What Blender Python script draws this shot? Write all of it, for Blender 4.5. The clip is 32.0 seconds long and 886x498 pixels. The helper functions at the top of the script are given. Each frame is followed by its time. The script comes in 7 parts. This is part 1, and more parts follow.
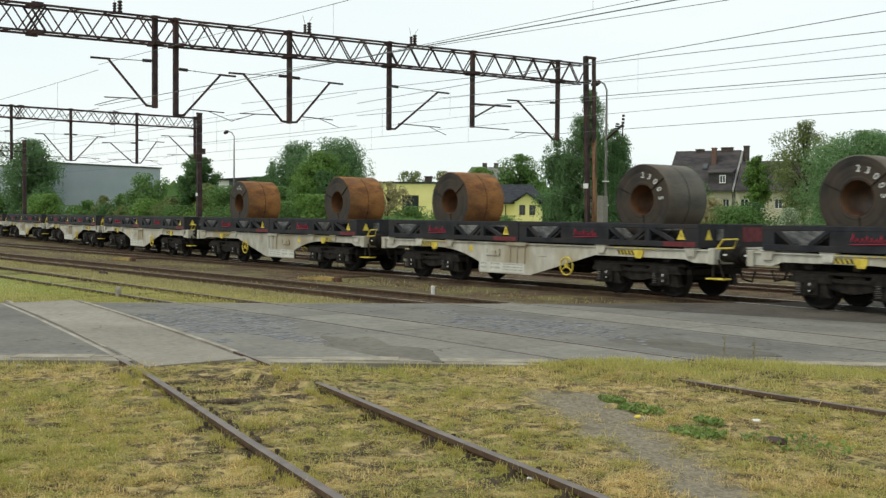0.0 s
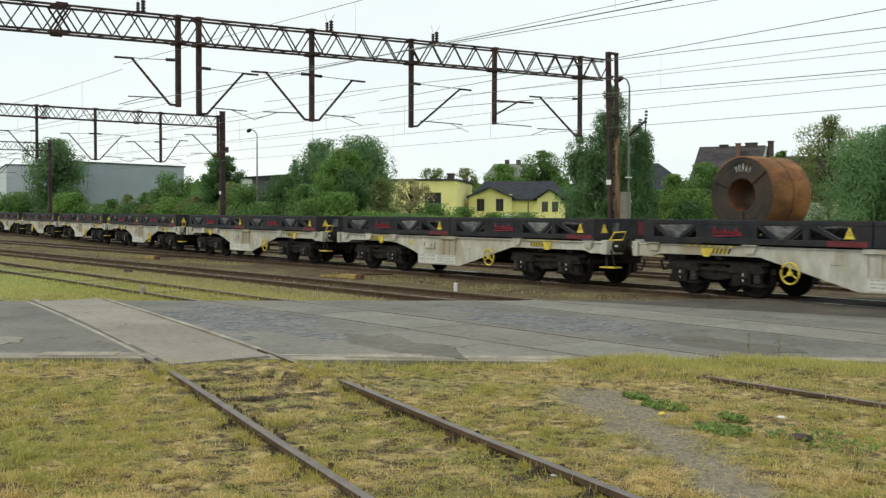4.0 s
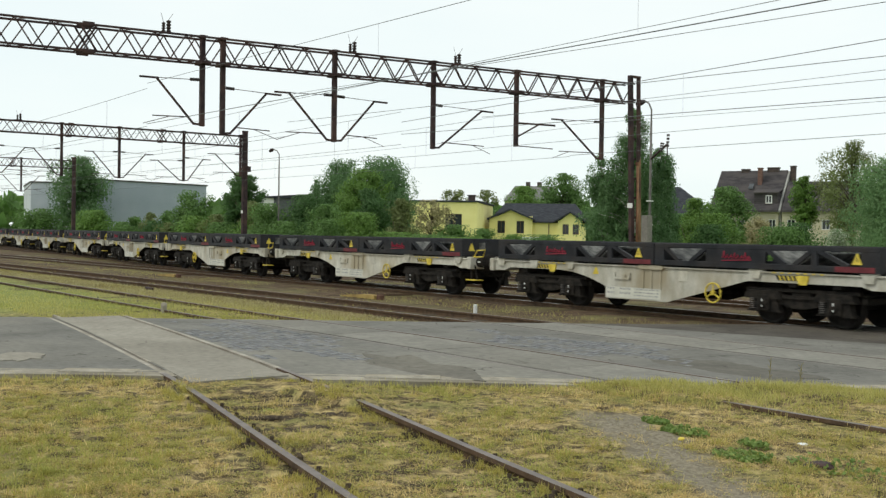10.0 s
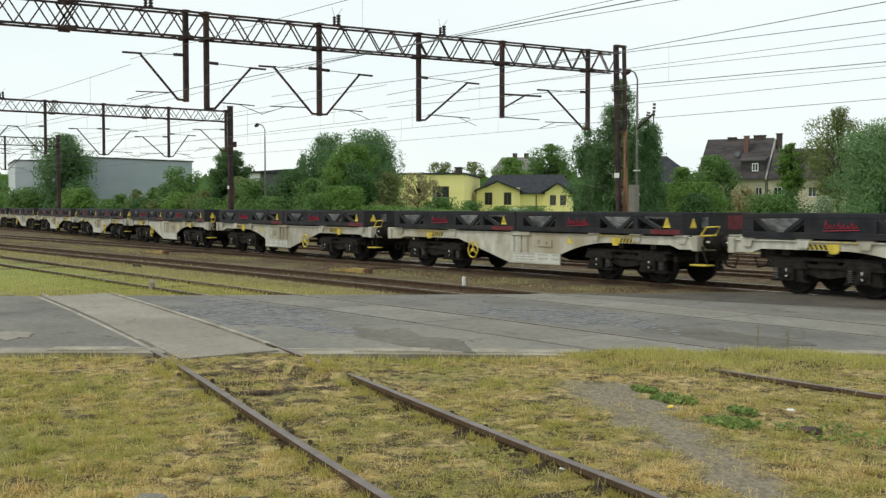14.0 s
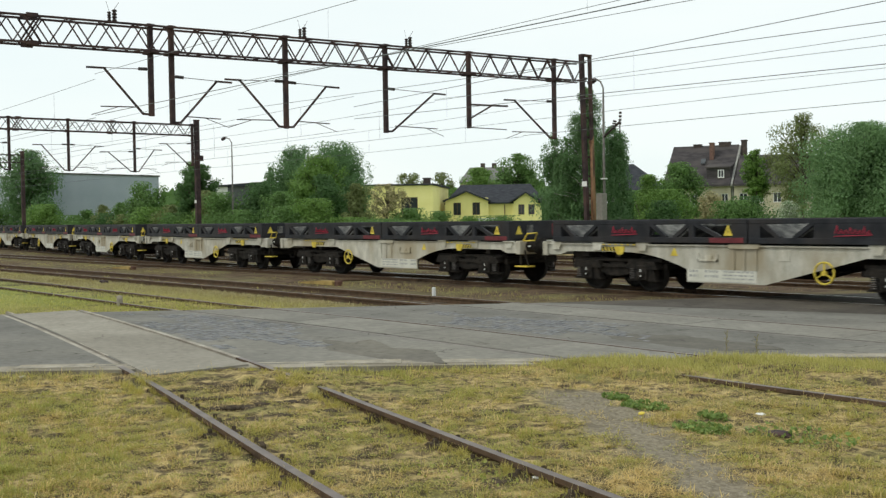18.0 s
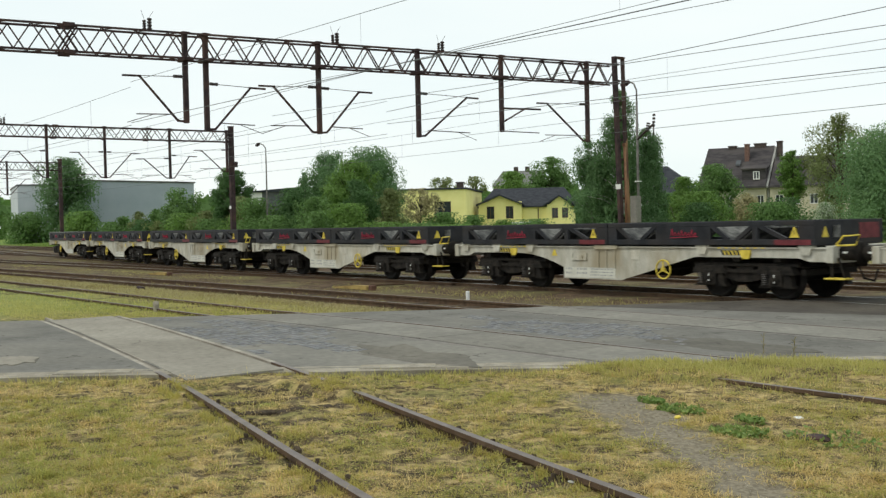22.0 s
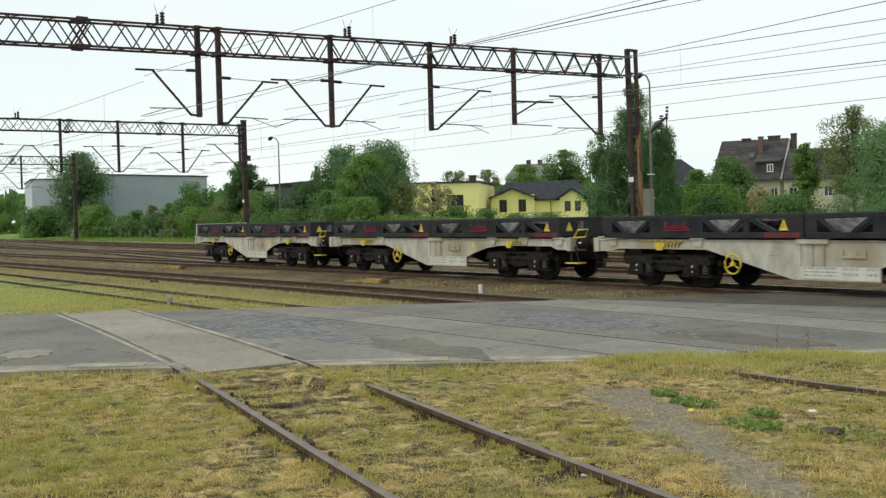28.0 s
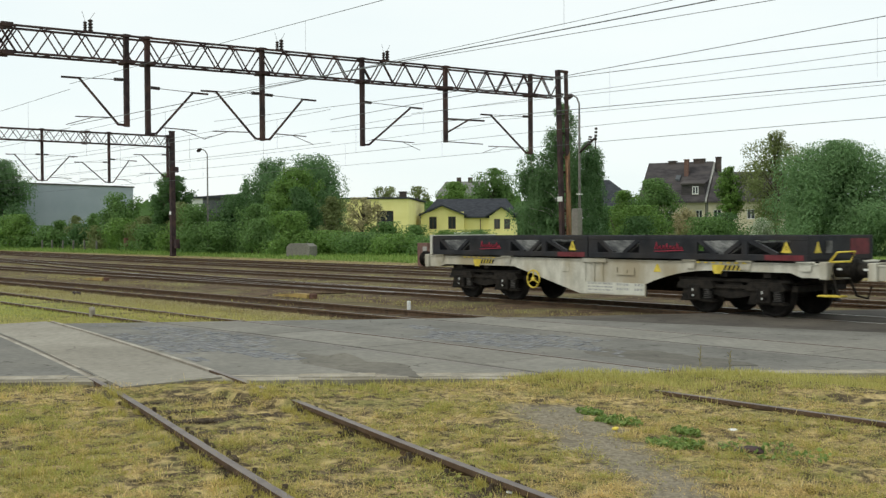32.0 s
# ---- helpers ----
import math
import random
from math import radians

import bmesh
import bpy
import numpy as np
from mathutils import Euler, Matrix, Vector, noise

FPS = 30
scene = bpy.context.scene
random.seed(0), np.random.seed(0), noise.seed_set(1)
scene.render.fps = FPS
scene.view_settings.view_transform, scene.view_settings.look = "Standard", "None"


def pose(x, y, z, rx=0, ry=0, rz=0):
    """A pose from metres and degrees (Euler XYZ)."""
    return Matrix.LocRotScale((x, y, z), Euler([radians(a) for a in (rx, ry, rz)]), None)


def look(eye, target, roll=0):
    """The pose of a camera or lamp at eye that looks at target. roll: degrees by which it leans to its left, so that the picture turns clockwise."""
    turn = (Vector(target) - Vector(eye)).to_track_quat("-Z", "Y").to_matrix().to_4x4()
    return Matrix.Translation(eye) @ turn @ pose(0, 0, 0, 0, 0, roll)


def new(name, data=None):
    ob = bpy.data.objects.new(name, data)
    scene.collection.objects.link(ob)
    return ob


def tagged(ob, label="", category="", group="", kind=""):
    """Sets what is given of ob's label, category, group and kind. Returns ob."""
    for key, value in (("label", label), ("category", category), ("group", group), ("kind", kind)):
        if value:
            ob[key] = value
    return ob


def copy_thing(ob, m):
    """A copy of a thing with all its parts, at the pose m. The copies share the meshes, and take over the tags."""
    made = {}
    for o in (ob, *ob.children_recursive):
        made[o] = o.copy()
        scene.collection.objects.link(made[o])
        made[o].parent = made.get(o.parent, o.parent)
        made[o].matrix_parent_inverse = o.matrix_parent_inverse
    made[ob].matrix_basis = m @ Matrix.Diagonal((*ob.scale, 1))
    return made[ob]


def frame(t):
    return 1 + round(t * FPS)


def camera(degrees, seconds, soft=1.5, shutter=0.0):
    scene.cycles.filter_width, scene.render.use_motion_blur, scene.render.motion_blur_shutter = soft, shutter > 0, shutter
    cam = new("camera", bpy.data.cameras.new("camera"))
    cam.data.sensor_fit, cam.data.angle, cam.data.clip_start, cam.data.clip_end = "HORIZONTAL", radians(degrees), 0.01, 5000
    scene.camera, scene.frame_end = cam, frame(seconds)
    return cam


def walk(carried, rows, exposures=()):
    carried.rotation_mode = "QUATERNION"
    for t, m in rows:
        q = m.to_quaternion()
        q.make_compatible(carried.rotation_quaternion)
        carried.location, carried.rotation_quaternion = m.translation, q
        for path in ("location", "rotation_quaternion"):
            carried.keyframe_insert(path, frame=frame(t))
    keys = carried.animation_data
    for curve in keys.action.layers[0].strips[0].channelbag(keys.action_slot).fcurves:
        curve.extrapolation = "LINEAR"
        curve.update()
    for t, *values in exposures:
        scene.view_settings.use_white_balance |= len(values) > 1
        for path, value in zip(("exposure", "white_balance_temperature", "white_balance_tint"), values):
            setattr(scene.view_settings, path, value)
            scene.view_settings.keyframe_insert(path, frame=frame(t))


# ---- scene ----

# ---- camera: hand-held on one spot, 1.9 m over the running rails; x runs along the tracks, y away from the camera ----
EYE = (0.0, 0.0, 1.891)
cam = camera(44.0, 32.0, soft=1.35, shutter=0.3)
# seconds, tilt, lean, turn
PATH = [
    (0, 88.245, -0.463, 51.871), (0.5, 88.224, -0.723, 52.452), (1, 88.389, -0.532, 52.954),
    (1.5, 88.373, -0.492, 52.771), (2, 88.071, -0.850, 52.634), (2.5, 87.984, -0.559, 52.177),
    (3, 87.977, -0.229, 52.733), (3.5, 88.059, -0.289, 53.019), (5.5, 88.218, 0.238, 53.117),
    (6, 88.315, -0.069, 53.190), (6.5, 88.270, -0.054, 53.120), (7, 88.501, 0.000, 52.753),
    (7.5, 88.763, -0.225, 52.540), (8, 88.807, -0.037, 52.582), (8.5, 88.822, 0.049, 52.895),
    (9, 88.650, -0.335, 53.104), (9.5, 88.371, -0.570, 53.573), (10, 89.193, -0.839, 54.117),
    (10.5, 89.120, -0.120, 53.445), (11, 89.261, -0.237, 52.531), (11.5, 88.909, -0.290, 52.425),
    (12, 88.524, -0.237, 52.495), (12.5, 88.372, -0.122, 52.465), (13, 87.592, -0.221, 52.869),
    (13.5, 87.750, 0.018, 53.484), (15.5, 87.811, -0.049, 53.036), (16, 87.716, -0.060, 52.765),
    (16.5, 87.702, -0.066, 52.592), (17, 88.021, 0.149, 52.149), (17.5, 88.369, 0.230, 51.598),
    (18, 88.311, 0.885, 51.834), (18.5, 88.041, 1.177, 52.233), (19, 88.057, 1.139, 52.588),
    (19.5, 87.727, 0.423, 52.543), (20, 87.587, 0.521, 52.628), (20.5, 87.621, 0.814, 52.361),
    (21, 88.087, 0.816, 52.399), (21.5, 88.436, 0.865, 52.559), (22, 88.558, 1.313, 53.578),
    (22.5, 88.304, 0.557, 53.000), (23, 88.463, 0.743, 52.268), (23.5, 88.323, 0.720, 51.558),
    (24, 87.910, 0.381, 51.448), (24.5, 87.909, 0.218, 51.601), (25, 88.041, 0.293, 51.769),
    (25.5, 86.460, 0.429, 52.653), (25.6, 85.136, 0.372, 52.666), (25.7, 84.546, 0.314, 52.680),
    (25.8, 83.661, 0.257, 52.693), (25.9, 83.188, 0.199, 52.707), (26, 82.893, 0.142, 52.720),
    (26.1, 82.952, 0.167, 52.942), (26.2, 83.424, 0.191, 53.165), (26.3, 84.605, 0.216, 53.387),
    (26.4, 85.372, 0.240, 53.610), (26.5, 86.673, 0.265, 53.832), (28.5, 88.386, 1.705, 53.963),
    (29, 88.084, 2.118, 53.220), (29.5, 88.157, 1.723, 52.893), (30, 88.353, 1.497, 52.514),
    (30.5, 88.482, 1.033, 51.624), (31, 88.769, 0.628, 50.907), (31.5, 88.880, 0.543, 50.777),
    (32, 89.022, 0.374, 50.565),
]
walk(cam, [(t, pose(*EYE, rx, ry, rz)) for t, rx, ry, rz in PATH], [(0, 0.0, 6750, 6), (32, 0.0, 6750, 6)])

# ---- overcast daylight ----
world = bpy.data.worlds.new("overcast_sky")
scene.world = world
world.use_nodes = True
wt = world.node_tree
wt.nodes.clear()
w_out = wt.nodes.new("ShaderNodeOutputWorld")
w_bg = wt.nodes.new("ShaderNodeBackground")
w_sky = wt.nodes.new("ShaderNodeTexSky")
w_sky.sky_type = "NISHITA"
w_sky.sun_disc = False
w_sky.sun_elevation = radians(48)
w_sky.sun_rotation = radians(200)
w_gain = wt.nodes.new("ShaderNodeVectorMath")
w_gain.operation = "SCALE"
w_gain.inputs["Scale"].default_value = 0.10
w_co = wt.nodes.new("ShaderNodeTexCoord")
w_map = wt.nodes.new("ShaderNodeMapping")
w_map.inputs["Scale"].default_value = (1.0, 1.0, 4.0)
w_noise = wt.nodes.new("ShaderNodeTexNoise")
w_noise.inputs["Scale"].default_value = 1.6
w_noise.inputs["Detail"].default_value = 5.0
w_ramp = wt.nodes.new("ShaderNodeValToRGB")
w_ramp.color_ramp.elements[0].position = 0.3
w_ramp.color_ramp.elements[0].color = (0.80, 0.90, 0.955, 1)
w_ramp.color_ramp.elements[1].position = 0.7
w_ramp.color_ramp.elements[1].color = (0.93, 0.975, 1.0, 1)
w_mix = wt.nodes.new("ShaderNodeMix")
w_mix.data_type = "RGBA"
w_mix.inputs["Factor"].default_value = 0.88
wt.links.new(w_sky.outputs["Color"], w_gain.inputs[0])
wt.links.new(w_co.outputs["Generated"], w_map.inputs["Vector"])
wt.links.new(w_map.outputs["Vector"], w_noise.inputs["Vector"])
wt.links.new(w_noise.outputs["Fac"], w_ramp.inputs["Fac"])
wt.links.new(w_gain.outputs["Vector"], w_mix.inputs["A"])
wt.links.new(w_ramp.outputs["Color"], w_mix.inputs["B"])
wt.links.new(w_mix.outputs["Result"], w_bg.inputs["Color"])
w_bg.inputs["Strength"].default_value = 1.12
wt.links.new(w_bg.outputs["Background"], w_out.inputs["Surface"])
sun_data = bpy.data.lights.new("sun", "SUN")
sun_data.energy = 1.1
sun_data.angle = radians(14)
sun_data.color = (1.0, 0.96, 0.9)
sun = new("sun", sun_data)
sun.matrix_basis = look((0, 0, 60), (18, 42, 0))


# ---- materials ----
def mat(name, a, b, scale=3.0, rough=0.8, bump=0.2, metal=0.0, detail=6.0, fine=30.0, split=(0.35, 0.65), c=None, per=0.0, spec=0.3, stretch=(1, 1, 1), bdist=0.02):
    """Two colours mixed by a broad noise and a fine one, with relief; c adds stains at a third, larger scale; per varies each object."""
    m = bpy.data.materials.new(name)
    m.use_nodes = True
    t = m.node_tree
    n, l = t.nodes, t.links
    bs = n["Principled BSDF"]
    co = n.new("ShaderNodeTexCoord")
    mp = n.new("ShaderNodeMapping")
    mp.inputs["Scale"].default_value = stretch
    l.new(co.outputs["Object"], mp.inputs["Vector"])
    n1, n2 = n.new("ShaderNodeTexNoise"), n.new("ShaderNodeTexNoise")
    n1.inputs["Scale"].default_value, n1.inputs["Detail"].default_value = scale, detail
    n2.inputs["Scale"].default_value, n2.inputs["Detail"].default_value = fine, 4.0
    l.new(mp.outputs["Vector"], n1.inputs["Vector"])
    l.new(mp.outputs["Vector"], n2.inputs["Vector"])
    add = n.new("ShaderNodeMath")
    add.operation = "MULTIPLY_ADD"
    add.inputs[1].default_value = 0.35
    l.new(n2.outputs["Fac"], add.inputs[0])
    l.new(n1.outputs["Fac"], add.inputs[2])
    rp = n.new("ShaderNodeMapRange")
    rp.inputs["From Min"].default_value, rp.inputs["From Max"].default_value = split[0] + 0.17, split[1] + 0.17
    l.new(add.outputs[0], rp.inputs["Value"])
    mx = n.new("ShaderNodeMix")
    mx.data_type = "RGBA"
    mx.inputs["A"].default_value, mx.inputs["B"].default_value = (*a, 1), (*b, 1)
    l.new(rp.outputs[0], mx.inputs["Factor"])
    col = mx.outputs["Result"]
    if c:
        n3 = n.new("ShaderNodeTexNoise")
        n3.inputs["Scale"].default_value, n3.inputs["Detail"].default_value = scale * 0.23, 5.0
        l.new(mp.outputs["Vector"], n3.inputs["Vector"])
        r3 = n.new("ShaderNodeMapRange")
        r3.inputs["From Min"].default_value, r3.inputs["From Max"].default_value = 0.46, 0.66
        l.new(n3.outputs["Fac"], r3.inputs["Value"])
        m3 = n.new("ShaderNodeMix")
        m3.data_type = "RGBA"
        m3.inputs["B"].default_value = (*c, 1)
        l.new(col, m3.inputs["A"])
        l.new(r3.outputs[0], m3.inputs["Factor"])
        col = m3.outputs["Result"]
    if per:
        oi, hs = n.new("ShaderNodeObjectInfo"), n.new("ShaderNodeHueSaturation")
        pr = n.new("ShaderNodeMapRange")
        pr.inputs["To Min"].default_value, pr.inputs["To Max"].default_value = 1 - per, 1 + per
        l.new(oi.outputs["Random"], pr.inputs["Value"])
        l.new(pr.outputs[0], hs.inputs["Value"])
        l.new(col, hs.inputs["Color"])
        col = hs.outputs["Color"]
    l.new(col, bs.inputs["Base Color"])
    bs.inputs["Roughness"].default_value = rough
    bs.inputs["Metallic"].default_value = metal
    bs.inputs["Specular IOR Level"].default_value = spec
    if bump:
        bp = n.new("ShaderNodeBump")
        bp.inputs["Strength"].default_value, bp.inputs["Distance"].default_value = bump, bdist
        l.new(add.outputs[0], bp.inputs["Height"])
        l.new(bp.outputs[0], bs.inputs["Normal"])
    return m


def leaf_mat(name, a, b, sun_side=0.25):
    """Leaves: each leaf or clump takes its own shade between two greens, and lets a little light through."""
    m = bpy.data.materials.new(name)
    m.use_nodes = True
    t = m.node_tree
    n, l = t.nodes, t.links
    bs, out = n["Principled BSDF"], n["Material Output"]
    ge, mx = n.new("ShaderNodeNewGeometry"), n.new("ShaderNodeMix")
    mx.data_type = "RGBA"
    mx.inputs["A"].default_value, mx.inputs["B"].default_value = (*a, 1), (*b, 1)
    l.new(ge.outputs["Random Per Island"], mx.inputs["Factor"])
    l.new(mx.outputs["Result"], bs.inputs["Base Color"])
    bs.inputs["Roughness"].default_value = 0.6
    bs.inputs["Specular IOR Level"].default_value = 0.25
    tr, ms = n.new("ShaderNodeBsdfTranslucent"), n.new("ShaderNodeMixShader")
    l.new(mx.outputs["Result"], tr.inputs["Color"])
    ms.inputs["Fac"].default_value = sun_side
    l.new(bs.outputs[0], ms.inputs[1])
    l.new(tr.outputs[0], ms.inputs[2])
    l.new(ms.outputs[0], out.inputs["Surface"])
    return m


M_RAIL = mat("worn_rail_steel", (0.062, 0.042, 0.029), (0.125, 0.083, 0.054), 8, 0.8, 0.2, 0.0, c=(0.095, 0.059, 0.036), spec=0.1)
M_DULLHEAD = mat("dull_rail_head", (0.125, 0.10, 0.085), (0.185, 0.15, 0.13), 6, 0.5, 0.1, 0.2)
M_DUST = mat("dusty_crossing_rail", (0.29, 0.26, 0.21), (0.40, 0.36, 0.295), 5, 0.7, 0.15, 0.1, c=(0.22, 0.19, 0.15))
M_SANDY = mat("pale_sandy_grit", (0.22, 0.195, 0.15), (0.36, 0.325, 0.26), 3.5, 0.95, 0.5, fine=50, c=(0.19, 0.165, 0.12))
M_SAND = mat("groove_sand", (0.13, 0.11, 0.085), (0.22, 0.19, 0.15), 4, 0.95, 0.4, fine=40)
M_ROTTEN = mat("rotten_sleeper", (0.045, 0.034, 0.024), (0.095, 0.072, 0.05), 9, 0.97, 0.9, stretch=(1, 3, 1), per=0.25, spec=0.1, bdist=0.03)
M_HEAD = mat("polished_rail_head", (0.42, 0.40, 0.38), (0.30, 0.27, 0.25), 6, 0.28, 0.05, 0.9)
M_SLEEPER = mat("weathered_sleeper", (0.062, 0.047, 0.033), (0.125, 0.096, 0.068), 5, 0.95, 0.6, stretch=(1, 6, 1), per=0.25, spec=0.1)
M_BALLAST = mat("rusty_ballast", (0.062, 0.041, 0.027), (0.138, 0.096, 0.062), 2.2, 0.95, 0.9, fine=22, c=(0.155, 0.138, 0.066), bdist=0.05, spec=0.1)


def ground_mat():
    """Dry meadow: straw, green and bare earth by noise; a trodden gravel path; fresh green beyond the last track."""
    m = mat("dry_meadow", (0.085, 0.064, 0.036), (0.48, 0.37, 0.17), 6.5, 0.97, 0.6, fine=48, split=(0.36, 0.62), c=(0.20, 0.185, 0.066), bdist=0.03, spec=0.1)
    t = m.node_tree
    n, l = t.nodes, t.links
    bs = n["Principled BSDF"]
    base = bs.inputs["Base Color"].links[0].from_socket
    co = n.new("ShaderNodeTexCoord")

    def noise_at(scale, detail=5.0):
        q = n.new("ShaderNodeTexNoise")
        q.inputs["Scale"].default_value, q.inputs["Detail"].default_value = scale, detail
        l.new(co.outputs["Object"], q.inputs["Vector"])
        return q.outputs["Fac"]

    def ranged(v, a, b):
        q = n.new("ShaderNodeMapRange")
        q.interpolation_type = "SMOOTHSTEP"
        q.inputs["From Min"].default_value, q.inputs["From Max"].default_value = a, b
        l.new(v, q.inputs["Value"])
        return q.outputs[0]

    def mathn(op, a, b):
        q = n.new("ShaderNodeMath")
        q.operation = op
        for i, v in enumerate((a, b)):
            if isinstance(v, (int, float)):
                q.inputs[i].default_value = v
            else:
                l.new(v, q.inputs[i])
        return q.outputs[0]

    def mixed(a, col, fac):
        q = n.new("ShaderNodeMix")
        q.data_type = "RGBA"
        l.new(a, q.inputs["A"])
        if isinstance(col, tuple):
            q.inputs["B"].default_value = (*col, 1)
        else:
            l.new(col, q.inputs["B"])
        l.new(fac, q.inputs["Factor"])
        return q.outputs["Result"]

    col = base
    # bare brown earth in blotches
    col = mixed(col, (0.06, 0.045, 0.03), mathn("MULTIPLY", ranged(noise_at(3.4, 9.0), 0.53, 0.63), 0.85))
    col = mixed(col, (0.04, 0.031, 0.02), mathn("MULTIPLY", ranged(noise_at(11.0, 8.0), 0.54, 0.61), 0.75))
    # dark soil over the sleepers of the siding
    ms = n.new("ShaderNodeMapping")
    ms.vector_type = "TEXTURE"
    ms.inputs["Location"].default_value = (-8.02, 4.88, 0)
    ms.inputs["Rotation"].default_value = (0, 0, radians(169.6))
    l.new(co.outputs["Object"], ms.inputs["Vector"])
    sl = n.new("ShaderNodeSeparateXYZ")
    l.new(ms.outputs[0], sl.inputs[0])
    beat = mathn("FRACT", mathn("DIVIDE", mathn("ADD", mathn("ADD", sl.outputs["X"], 24.33), mathn("MULTIPLY", noise_at(3.0), 0.16)), 0.66), 0.0)
    bandd = mathn("SUBTRACT", 1.0, ranged(mathn("ABSOLUTE", mathn("SUBTRACT", beat, 0.56), 0.0), 0.14, 0.30))
    inside = mathn("SUBTRACT", 1.0, ranged(mathn("ABSOLUTE", sl.outputs["Y"], 0.0), 0.68, 1.05))
    col = mixed(col, (0.062, 0.047, 0.033), mathn("MULTIPLY", mathn("MULTIPLY", bandd, inside), mathn("MULTIPLY", ranged(noise_at(5.0, 6.0), 0.40, 0.60), 0.75)))
    # the path
    mp = n.new("ShaderNodeMapping")
    mp.vector_type = "TEXTURE"
    mp.inputs["Location"].default_value = (-8.4, 8.2, 0)
    mp.inputs["Rotation"].default_value = (0, 0, radians(-29.8))
    l.new(co.outputs["Object"], mp.inputs["Vector"])
    sp = n.new("ShaderNodeSeparateXYZ")
    l.new(mp.outputs[0], sp.inputs[0])
    wob = mathn("MULTIPLY", mathn("SUBTRACT", noise_at(2.2, 7.0), 0.5), 0.9)
    across = mathn("ABSOLUTE", mathn("ADD", sp.outputs["Y"], wob), 0.0)
    across = mathn("MULTIPLY", across, mathn("ADD", mathn("MULTIPLY", sp.outputs["X"], 0.085), 0.8))
    band = mathn("SUBTRACT", 1.0, ranged(across, 0.13, 0.52))
    ends = mathn("MULTIPLY", ranged(sp.outputs["X"], -0.3, 0.3), mathn("SUBTRACT", 1.0, ranged(sp.outputs["X"], 8.0, 10.0)))
    gr = n.new("ShaderNodeMix")
    gr.data_type = "RGBA"
    gr.inputs["A"].default_value, gr.inputs["B"].default_value = (0.158, 0.134, 0.098, 1), (0.262, 0.228, 0.168, 1)
    l.new(ranged(noise_at(26.0, 6.0), 0.35, 0.65), gr.inputs["Factor"])
    col = mixed(col, gr.outputs["Result"], mathn("MULTIPLY", mathn("MULTIPLY", band, ends), 0.95))
    # fresh green bank beyond the last track, and a yellow-green strip by the far sidings
    so = n.new("ShaderNodeSeparateXYZ")
    l.new(co.outputs["Object"], so.inputs[0])
    yy = mathn("ADD", so.outputs["Y"], mathn("MULTIPLY", noise_at(0.5), 3.0))
    col = mixed(col, (0.17, 0.235, 0.06), ranged(yy, 41.0, 44.0))
    green = mathn("MULTIPLY", mathn("SUBTRACT", 1.0, ranged(so.outputs["X"], -27.0, -22.0)), mathn("SUBTRACT", 1.0, ranged(yy, 11.0, 13.5)))
    col = mixed(col, (0.22, 0.26, 0.068), mathn("MULTIPLY", green, 0.7))
    l.new(col, bs.inputs["Base Color"])
    return m


M_GRASS = ground_mat()


